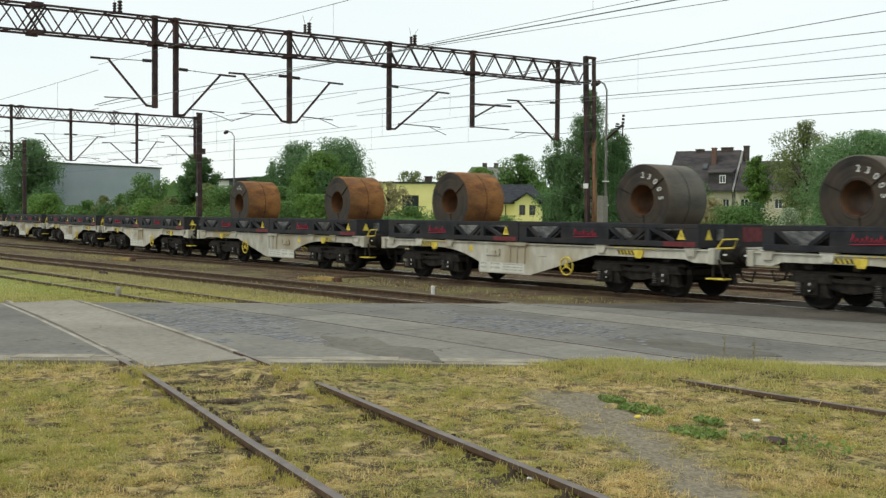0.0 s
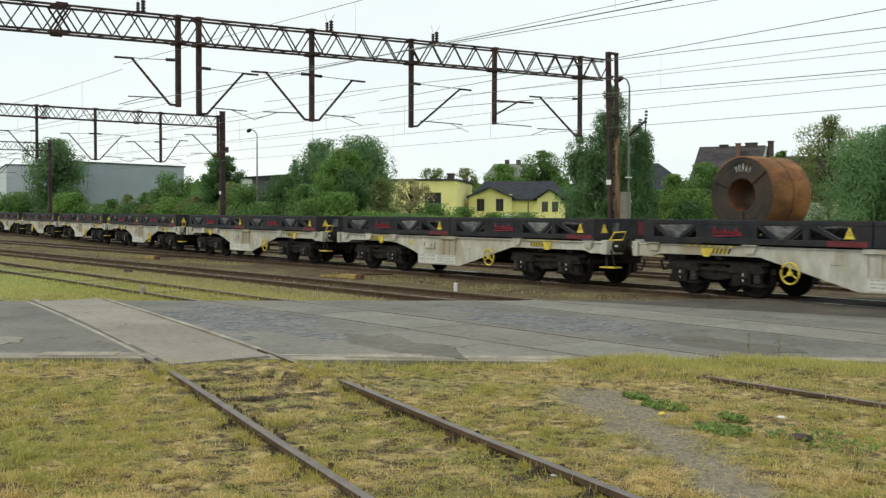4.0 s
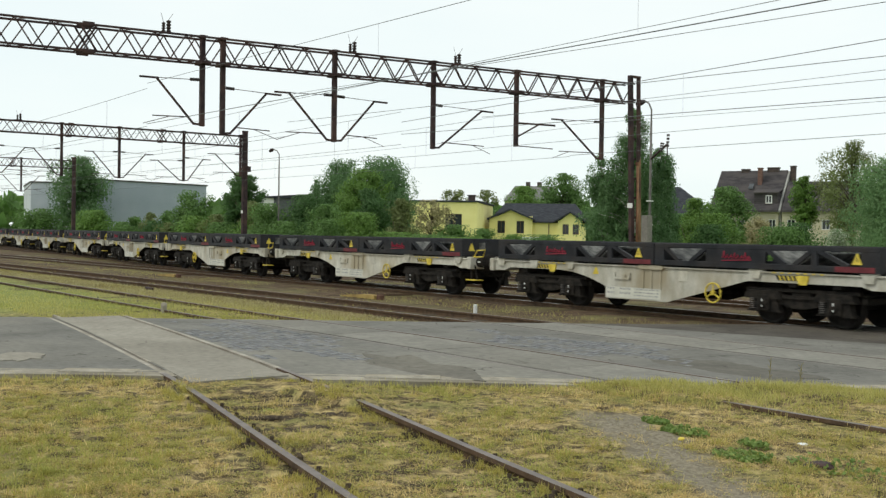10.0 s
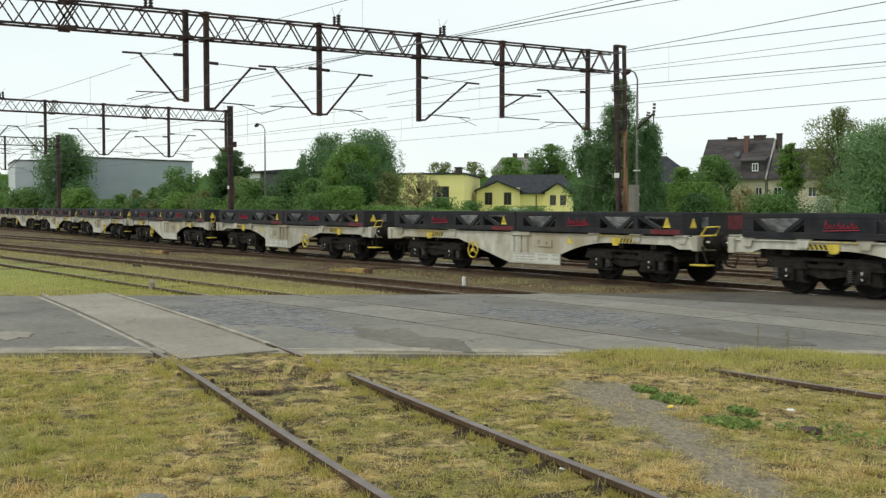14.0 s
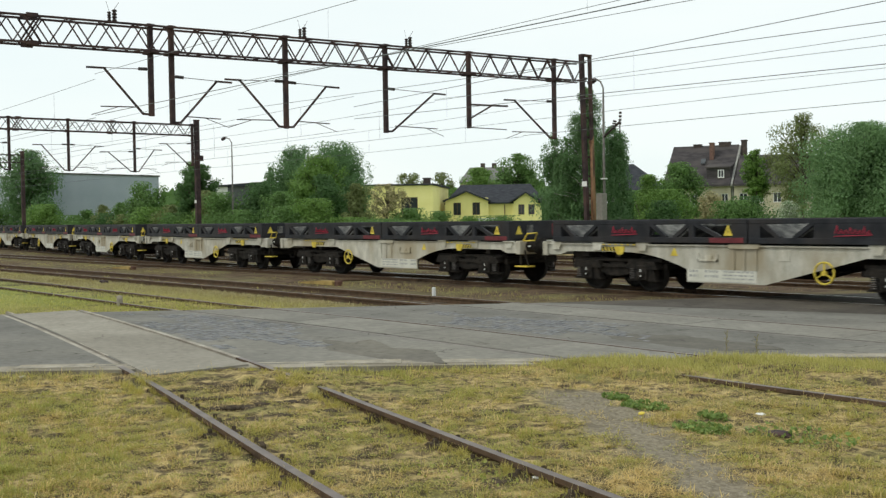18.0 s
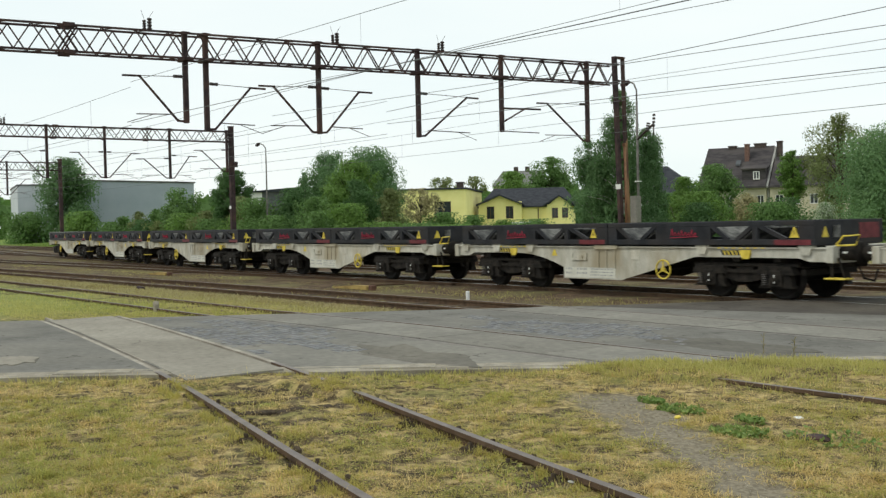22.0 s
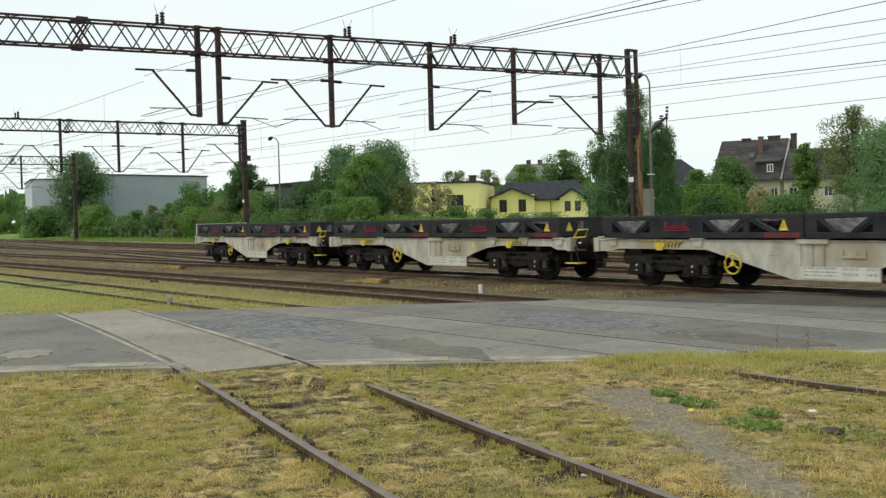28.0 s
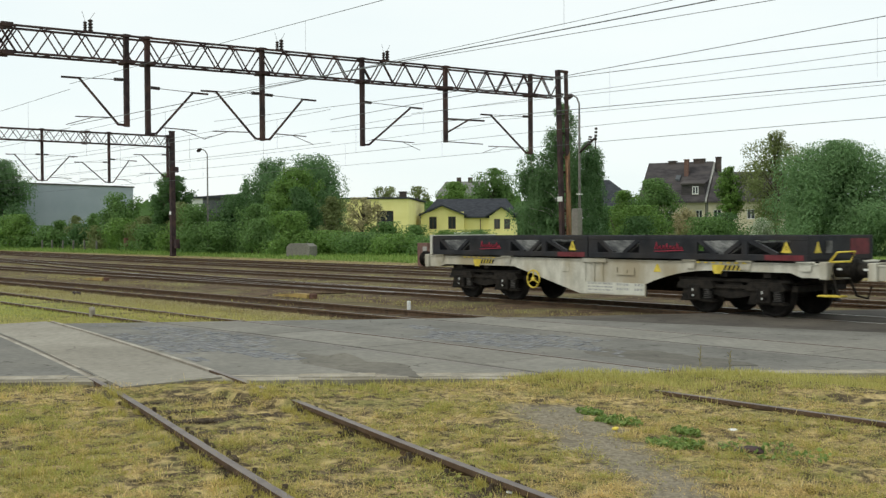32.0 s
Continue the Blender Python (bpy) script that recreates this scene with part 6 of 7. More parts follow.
    T("hazel_bush", -131.5, 46.8, 2.7, 4.6, L_MID, "low green bush behind the fence posts", 79, "bush", 0)
    T("hazel_bush", -121.0, 47.2, 2.8, 4.6, L_DARK, "low dark green bush behind the fence posts", 80, "bush", 0)
    T("lilac_bush", -114.5, 46.4, 2.6, 4.0, L_OLIVE, "low brownish bush behind the fence posts", 81, "bush", 0)
    T("hazel_bush", -28.0, 60.0, 4.2, 7.0, L_MID, "green bushes at the edge of the bank", 72, "bush", 0)
    T("hazel_bush", -57.0, 63.0, 3.6, 5.0, L_MID, "green bush in the garden", 73, "bush", 0)
    T("hazel_bush", -52.0, 57.5, 3.4, 4.0, L_DARK, "dark green bush behind the birches", 74, "bush", 0)
    T("hazel_bush", -48.8, 52.0, 2.9, 3.4, L_MID, "green bush behind the birches", 75, "bush", 0)
    T("hazel_bush", -38.4, 51.5, 2.5, 3.6, L_MID, "green bush beside the birches", 76, "bush", 0)
    T("hazel_bush", -41.8, 49.0, 2.6, 2.6, L_DARK, "dark green bush under the birches", 77, "bush", 0)
    T("thin_tree", -131.0, 62.0, 9.4, 3.0, L_MID, "treetop behind the grey shed", 78, "round", 0.4)
    # far woods close the horizon
    rng = np.random.default_rng(77)
    pts = []
    for k in range(26000):
        a = rng.uniform(radians(-75), radians(88))
        dd = rng.uniform(230, 290)
        hh = 7.0 + 3.0 * noise.noise((a * 9, 0, 0)) + 2.0 * noise.noise((a * 31, 4, 0))
        pts.append((-dd * math.sin(a), dd * math.cos(a), 0.6 + rng.uniform(0, 1) ** 0.8 * max(3.0, hh)))
    tagged(new("far_woods", leaves("far_woods", pts, 2.6, L_MID, rng)), "distant green woods along the horizon", "woods", kind="stuff")


def blades(name, spots, length, width, material, rng, label, category, bend=0.5, tufts=False):
    """Grass: single bent blades in tufts."""
    n = len(spots)
    P = np.asarray(spots)
    a = rng.uniform(0, 2 * math.pi, n)
    ln = length * rng.uniform(0.5, 1.4, n)
    if tufts:
        ln *= np.array([0.45 + 1.5 * max(0.0, noise.noise((p[0] * 3.6, p[1] * 3.6, 7.0)) + 0.8 * noise.noise((p[0] * 8.6, p[1] * 8.6, 1.0)) + 0.2) for p in spots])
    lean = rng.uniform(0.1, bend * 2, n)
    dx, dy = np.cos(a), np.sin(a)
    w = width * rng.uniform(0.6, 1.4, n)
    rise = ln / np.sqrt(1 + lean ** 2)
    reach = rise * lean
    side = np.stack([-dy * w, dx * w, np.zeros(n)], 1)
    mid = P + np.stack([dx * reach * 0.36, dy * reach * 0.36, rise * 0.58], 1)
    v = np.empty((n, 4, 3))
    v[:, 0] = P
    v[:, 1], v[:, 3] = mid - side * 1.15, mid + side * 1.15
    v[:, 2] = P + np.stack([dx * reach, dy * reach, rise], 1)
    me = bpy.data.meshes.new(name)
    me.vertices.add(4 * n)
    me.vertices.foreach_set("co", v.ravel())
    me.loops.add(4 * n)
    me.loops.foreach_set("vertex_index", np.arange(4 * n))
    me.polygons.add(n)
    me.polygons.foreach_set("loop_start", np.arange(n) * 4)
    me.polygons.foreach_set("loop_total", np.full(n, 4))
    me.update(calc_edges=True)
    me.materials.append(material)
    return tagged(new(name, me), label, category, kind="stuff")


def on_path(x, y):
    c, s = math.cos(radians(-29.8)), math.sin(radians(-29.8))
    u, v = (x + 8.4) * c + (y - 8.2) * s, -(x + 8.4) * s + (y - 8.2) * c
    return -0.2 < u < 9 and abs(v + 0.4 * noise.noise((x * 2.2, y * 2.2, 0)) + 0.2 * noise.noise((x * 7, y * 7, 0))) * (0.8 + 0.085 * u) < 0.28


def near_rail(x, y):
    """Distance to the nearer rail of the siding."""
    a = radians(169.6)
    d = -(x + 8.02) * math.sin(a) + (y - 4.88) * math.cos(a)
    return min(abs(d - 0.7535), abs(d + 0.7535))


def heaped(x, y):
    return any(((x - cx) / rx) ** 2 + ((y - cy) / ry) ** 2 < 0.8 for cx, cy, rx, ry, hh in HEAPS)


def build_grass():
    rng = np.random.default_rng(5)
    dry, green, fresh, verge = [], [], [], []
    tries = 0
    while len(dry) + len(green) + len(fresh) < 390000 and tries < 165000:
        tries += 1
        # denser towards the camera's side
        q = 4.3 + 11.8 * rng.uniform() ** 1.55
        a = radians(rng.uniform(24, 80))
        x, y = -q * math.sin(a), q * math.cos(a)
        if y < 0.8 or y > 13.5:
            continue
        if ROAD_FAR(y) - 0.2 < x < ROAD_NEAR(y) + 0.2 or (on_path(x, y) and rng.uniform() < 0.93) or (near_rail(x, y) < 0.05 and not heaped(x, y)):
            continue
        dn = noise.noise((x * 1.1, y * 1.1, 1.0)) + 0.8 * noise.noise((x * 3.7, y * 3.7, 5.0)) + 0.5 * noise.noise((x * 9.0, y * 9.0, 4.0))
        across_s = -(x + 8.02) * math.sin(radians(169.6)) + (y - 4.88) * math.cos(radians(169.6))
        open_side = min(1.0, max(0.0, across_s - 0.8))
        if dn < -0.14 - 0.2 * open_side + 0.16 * rng.normal():
            continue
        along_s = ((x + 8.02) * math.cos(radians(169.6)) + (y - 4.88) * math.sin(radians(169.6))) % 0.66
        if abs(across_s) < 1.2 and 0.05 < along_s < 0.27 and rng.uniform() < 0.62:
            continue
        z = land(x, y)
        k = int(rng.integers(8, 26) * (0.85 if abs(across_s) < 0.7 else 1.0 + 0.6 * open_side))
        sp = rng.normal(size=(k, 2)) * 0.045
        gn = noise.noise((x * 0.5, y * 0.5, 9.0)) + 0.55 * noise.noise((x * 2.0, y * 2.0, 2.0)) + 0.6 * noise.noise((x * 5.5, y * 5.5, 6.0))
        gn += 0.25 * rng.normal() + 0.2 * open_side
        (fresh if gn > 0.42 else green if gn > 0.02 else dry).extend([(x + a, y + b, z - 0.004) for a, b in sp])
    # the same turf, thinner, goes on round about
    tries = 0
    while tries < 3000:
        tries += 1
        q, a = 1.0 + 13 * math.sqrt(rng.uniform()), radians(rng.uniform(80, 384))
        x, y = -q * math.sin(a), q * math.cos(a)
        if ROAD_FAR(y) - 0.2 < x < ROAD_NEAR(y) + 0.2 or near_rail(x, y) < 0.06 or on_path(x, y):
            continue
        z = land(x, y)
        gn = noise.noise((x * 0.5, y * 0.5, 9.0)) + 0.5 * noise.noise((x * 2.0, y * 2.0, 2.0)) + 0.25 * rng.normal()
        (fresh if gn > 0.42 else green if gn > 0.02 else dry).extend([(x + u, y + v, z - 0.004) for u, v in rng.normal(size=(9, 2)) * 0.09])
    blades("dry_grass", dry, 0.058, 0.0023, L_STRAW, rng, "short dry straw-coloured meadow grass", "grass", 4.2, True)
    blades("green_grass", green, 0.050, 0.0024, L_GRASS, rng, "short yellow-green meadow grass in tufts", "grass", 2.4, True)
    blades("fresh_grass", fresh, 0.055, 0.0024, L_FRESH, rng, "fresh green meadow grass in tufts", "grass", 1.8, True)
    # clover and moss: tiny leaves close to the soil, in cushions
    moss = []
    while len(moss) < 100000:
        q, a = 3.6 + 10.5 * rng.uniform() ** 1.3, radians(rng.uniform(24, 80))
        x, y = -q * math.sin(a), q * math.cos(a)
        if x < ROAD_NEAR(y) + 0.25 or y > 12.8 or on_path(x, y) or near_rail(x, y) < 0.05:
            continue
        if noise.noise((x * 1.7, y * 1.7, 12.0)) + 0.7 * noise.noise((x * 5.5, y * 5.5, 3.0)) < 0.08:
            continue
        z, k = land(x, y), int(rng.integers(10, 26))
        sp = rng.normal(size=(k, 2)) * 0.05
        hz = 0.034 * np.exp(-(sp ** 2).sum(1) / 0.004) + rng.uniform(0, 0.008, k)
        moss.extend([(x + sp[i, 0], y + sp[i, 1], z + hz[i]) for i in range(k)])
    tagged(new("clover_moss", leaves("clover_moss", moss, 0.015, L_MOSS, rng, 0.0, 1.0)), "low cushions of yellow-green clover and moss", "moss", kind="stuff")
    thatch = []
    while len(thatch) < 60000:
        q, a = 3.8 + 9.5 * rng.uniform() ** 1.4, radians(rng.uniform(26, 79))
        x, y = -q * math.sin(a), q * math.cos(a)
        if x > ROAD_NEAR(y) + 0.3 and y < 12.5 and not on_path(x, y) and near_rail(x, y) > 0.05:
            thatch.extend([(x + u, y + v, land(x, y) + 0.004) for u, v in rng.normal(size=(5, 2)) * 0.03])
    blades("dead_thatch", thatch, 0.034, 0.0024, L_THATCH, rng, "flat dead straw and thatch on the soil", "grass", 7.0)
    strip_straw = []
    for k in range(30000):
        x = rng.uniform(-48, -16.5)
        y = rng.uniform(11.7, 13.9) + max(-0.9, 0.03 * min(0, x + 28))
        if x < ROAD_FAR(y) - 0.15 and noise.noise((x * 0.35, y * 0.9, 18)) > -0.25:
            strip_straw.append((x, y, max(land(x, y), -0.125) - 0.01))
    blades("dry_verge_grass", strip_straw, 0.10, 0.004, L_DRYV, rng, "pale dry grass along the third track", "grass", 1.6)
    along_rail = []
    for k in range(5200):
        u, side = rng.uniform(-9.5, 4.0), rng.choice((-1, 1))
        if noise.noise((u * 2.1, side * 4.0, 3.0)) + 0.5 * noise.noise((u * 7.0, side * 2.0, 8.0)) < -0.02:
            continue
        off = side * 0.7535 + rng.choice((-1, 1)) * (0.05 + abs(rng.normal()) * 0.05)
        x = -8.02 - u * 0.9836 + off * 0.1805
        y = 4.88 + u * 0.1805 + off * 0.9836
        if x > ROAD_NEAR(y) + 0.3:
            along_rail.extend([(x + p, y + q, land(x, y) - 0.006) for p, q in rng.normal(size=(7, 2)) * 0.02])
    blades("rail_side_tufts", along_rail, 0.075, 0.0019, L_GRASS, rng, "yellow-green tufts growing up against the siding rails", "grass", 0.9)
    # taller grass along the road's edge and the half-buried siding
    for k in range(3600):
        y = rng.uniform(9.2, 14.0)
        x = ROAD_NEAR(y) + 0.22 + abs(rng.normal()) * 0.9
        for j in range(4):
            xx, yy = x + rng.normal() * 0.05, y + rng.normal() * 0.05
            verge.append((xx, yy, land(xx, yy) - 0.01))
    for k in range(3000):
        y = rng.uniform(2.0, 9.4)
        x = ROAD_NEAR(y) + 0.42 + abs(rng.normal()) * 0.3
        if near_rail(x, y) > 0.1 and not abs(y - 6.17 + 0.1835 * (x + 15)) < 0.7:
            verge.append((x, y, land(x, y) - 0.01))
    lush = []
    for k in range(20000):
        y = rng.uniform(6.5, 12.4)
        x = ROAD_FAR(y) - 0.1 - abs(rng.normal()) * 6
        (lush if noise.noise((x * 0.3, y * 0.6, 5.0)) < 0.12 and y < 10.6 else verge).append((x, y, land(x, y) - 0.01))
    blades("lush_verge_grass", lush, 0.085, 0.0042, L_FRESH, rng, "fresh green grass beyond the road", "grass", 0.8)
    for k in range(5000):
        x = rng.uniform(-70, -19)
        y = 12.75 + rng.normal() * 0.35
        if x < ROAD_FAR(y):
            verge.append((x, y, land(x, y) - 0.01))
    strawy = []
    for k in range(44000):
        x = rng.uniform(-75, -14)
        y = rng.choice((12.4, 16.6, 17.6, 18.6, 23.4, 28.4, 33.2)) + rng.normal() * 0.5
        if x < ROAD_FAR(y) - 0.1 and noise.noise((x * 0.25, y * 0.5, 3)) > 0.0:
            strawy.append((x, y, -0.125))
    for k in range(42000):
        x = rng.uniform(-60, -15)
        y = rng.uniform(11.9, 14.0) + max(-0.9, 0.03 * min(0, x + 28))
        if x < ROAD_FAR(y) - 0.1 and noise.noise((x * 0.5, y * 0.9, 8)) > -0.35:
            strawy.append((x, y, land(x, y) - 0.01 if y < 13.5 else -0.125))
    weedy = []
    for k in range(30000):
        x = rng.uniform(-80, -16)
        y = rng.choice((14.9, 17.6, 18.4, 23.5, 28.5, 33.2)) + rng.normal() * 0.6
        if x < ROAD_FAR(y) - 0.1 and noise.noise((x * 0.2, y * 0.4, 13)) > 0.05:
            weedy.append((x, y, -0.125))
    blades("track_weeds", weedy, 0.07, 0.0045, L_VERGEY, rng, "yellow-green weeds growing through the ballast", "weeds", 0.8)
    blades("track_side_grass", strawy, 0.08, 0.0035, L_SCRUB, rng, "dry straw-coloured grass between the tracks", "grass", 0.8)
    blades("verge_grass", verge, 0.095, 0.0028, L_VERGEY, rng, "longer yellow-green grass along the road and sidings", "grass", 0.6)
    bank = []
    for k in range(26000):
        x = rng.uniform(-150, -20)
        y = 40.2 + rng.uniform(0, 1) ** 1.3 * 13
        bank.append((x, y, land(x, y) - 0.02))
    blades("bank_grass", bank, 0.27, 0.03, L_VERGE, rng, "lush green grass on the bank beyond the tracks", "grass", 0.6)
    # loose pale stalks lying on the turf, and pebbles on the path
    loose = []
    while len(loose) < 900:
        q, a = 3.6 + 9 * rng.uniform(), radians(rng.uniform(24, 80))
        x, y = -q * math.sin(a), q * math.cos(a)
        if x > ROAD_NEAR(y) + 0.3 and not on_path(x, y):
            loose.append((x, y, land(x, y) + 0.02))
    blades("loose_stalks", loose, 0.12, 0.001, L_STALK, rng, "pale dry stalks lying loose on the meadow", "grass", 3.0)
    pts = []
    while len(pts) < 900:
        x, y = rng.uniform(-8.3, 0.5), rng.uniform(2.5, 8.6)
        if on_path(x, y) or rng.uniform() < 0.01:
            pts.append((x, y, land(x, y) + 0.004))
    tagged(new("path_pebbles", leaves("path_pebbles", pts, 0.013, L_PEBBLE, rng, 0.0, 0.8)), "small pale pebbles strewn on the trodden path", "pebbles", kind="stuff")
    # broad-leaved weeds
    for cx, cy, r, n in ((-7.65, 8.21, 0.16, 200), (-7.1, 8.02, 0.26, 320), (-6.0, 7.5, 0.28, 400), (-6.35, 8.1, 0.16, 155), (-5.3, 7.9, 0.5, 160), (-3.1, 4.35, 0.25, 130), (-10.2, 5.2, 0.12, 40), (-5.0, 6.9, 0.2, 60), (-6.0, 4.9, 0.5, 120), (-4.2, 4.5, 0.4, 120), (-3.2, 2.9, 0.5, 160), (-6.8, 2.4, 0.5, 120), (-8.0, 5.15, 0.5, 120), (-4.6, 3.9, 0.4, 90)):
        pts = []
        for k in range(n):
            a, q = rng.uniform(0, 2 * math.pi), r * math.sqrt(rng.uniform())
            xx, yy = cx + q * math.cos(a), cy + q * math.sin(a) * 0.7
            pts.append((xx, yy, land(xx, yy) + rng.uniform(0.0, 0.05 if n > 150 else 0.025)))
        tagged(new("weed_patch", leaves("weed_patch", pts, 0.042 if n > 150 else 0.026, L_WEED if n > 150 else L_CREEPER, rng, 0.0, 0.5)), "low patch of green broad-leaved weeds in the dry grass", "weeds", "weed patches", "stuff")
    for x, y, h in ((-8.43, 11.0, 0.38), (-8.21, 11.3, 0.32)):
        bm = bmesh.new()
        tube(bm, [(0, 0, 0), (0.02, 0.01, h * 0.6), (0.01, 0.03, h)], 0.004, 5, True, 0.002)
        for k in range(9):
            z = h * (0.35 + 0.07 * k)
            beam(bm, (0.015, 0.01, z), (0.015 + 0.03 * math.cos(k * 2.4), 0.01 + 0.03 * math.sin(k * 2.4), z + 0.04), 0.007, 0.004)
        tagged(part("weed_stalk", bm, L_SCRUB, None, "", pose(x, y, land(x, y) - 0.02)), "single tall thin weed stalk by the road", "weed", "weed stalks")
    bm = bmesh.new()
    lathe(bm, [(0.0, 0.075), (0.016, 0.078), (0.030, 0.07), (0.032, 0.062), (0.014, 0.052), (0.0, 0.05)], 14, "z")
    flower = part("dandelion", bm, M_YELLOW, None, "", pose(-6.68, 7.52, land(-6.68, 7.52), 14, 0, 0))
    tagged(flower, "single yellow dandelion flower in the grass", "flower")
    bm = bmesh.new()
    tube(bm, [(0, 0, -0.02), (0.004, 0, 0.055)], 0.003, 5)
    part("stem", bm, L_WEED, flower)


build_green()
build_grass()


# ---- buildings ----
def window(parent, x, z, w, h, y=-0.02, frame_mat=None, label=""):
    """A window set into a wall that faces -y: frame, glass and sill."""
    fm = frame_mat or M_BROWNFR
    bm = bmesh.new()
    t = 0.07
    box(bm, x - w / 2, x + w / 2, y - 0.05, y + 0.06, z, z + t)
    box(bm, x - w / 2, x + w / 2, y - 0.05, y + 0.06, z + h - t, z + h)
    box(bm, x - w / 2, x - w / 2 + t, y - 0.05, y + 0.06, z + t, z + h - t)
    box(bm, x + w / 2 - t, x + w / 2, y - 0.05, y + 0.06, z + t, z + h - t)
    box(bm, x - 0.03, x + 0.03, y - 0.04, y + 0.06, z + t, z + h - t)
    win = part("window", bm, fm, parent, label)
    bm = bmesh.new()
    box(bm, x - w / 2 + t, x + w / 2 - t, y - 0.012, y + 0.012, z + t, z + h - t)
    part("pane", bm, M_GLASS, win)
    bm = bmesh.new()
    box(bm, x - w / 2 - 0.06, x + w / 2 + 0.06, y - 0.1, y, z - 0.05, z - 0.004)
    part("sill", bm, M_KERB, win)
    return win


def wall_front(bm, x0, x1, z0, z1, holes, y0=0.0, y1=0.3):
    """A wall facing -y with openings (x, z, w, h) cut through it, in upright strips."""
    cuts = sorted({x0, x1, *[h[0] - h[2] / 2 for h in holes], *[h[0] + h[2] / 2 for h in holes]})
    for a, b in zip(cuts, cuts[1:]):
        mid = (a + b) / 2
        spans = sorted([(h[1], h[1] + h[3]) for h in holes if abs(h[0] - mid) < h[2] / 2])
        z = z0
        for lo, hi in spans:
            box(bm, a, b, y0, y1, z, lo)
            z = hi
        box(bm, a, b, y0, y1, z, z1)
    bmesh.ops.remove_doubles(bm, verts=bm.verts, dist=0.0005)


def roof_gable(bm, x0, x1, y0, y1, ze, zr, over=0.4, thick=0.16, hip0=0.0, hip1=0.0):
    """A pitched roof with its ridge along x; hip0 and hip1 pull the ridge ends in."""
    ym = (y0 + y1) / 2
    a, b, c, d = x0 - over, x1 + over, y0 - over, y1 + over
    for dz in (0.0,):
        v = [bm.verts.new(p) for p in ((a, c, ze), (b, c, ze), (b, d, ze), (a, d, ze), (a + hip0, ym, zr), (b - hip1, ym, zr))]
        w = [bm.verts.new((p.co.x, p.co.y, p.co.z + thick)) for p in v]
        for s, flip in ((v, True), (w, False)):
            for f in ((0, 1, 5, 4), (2, 3, 4, 5), (3, 0, 4), (1, 2, 5)):
                q = [s[i] for i in f]
                bm.faces.new(q[::-1] if flip else q)
        for i, j in ((0, 1), (1, 2), (2, 3), (3, 0)):
            bm.faces.new((v[i], v[j], w[j], w[i]))


def facing(x, y, turn):
    """The pose of a building whose front looks back along its bearing from the camera, turned by some degrees."""
    return Matrix.Translation((x, y, 0.3)) @ Matrix.Rotation(math.atan2(y, x) - math.pi / 2 + radians(turn), 4, "Z")


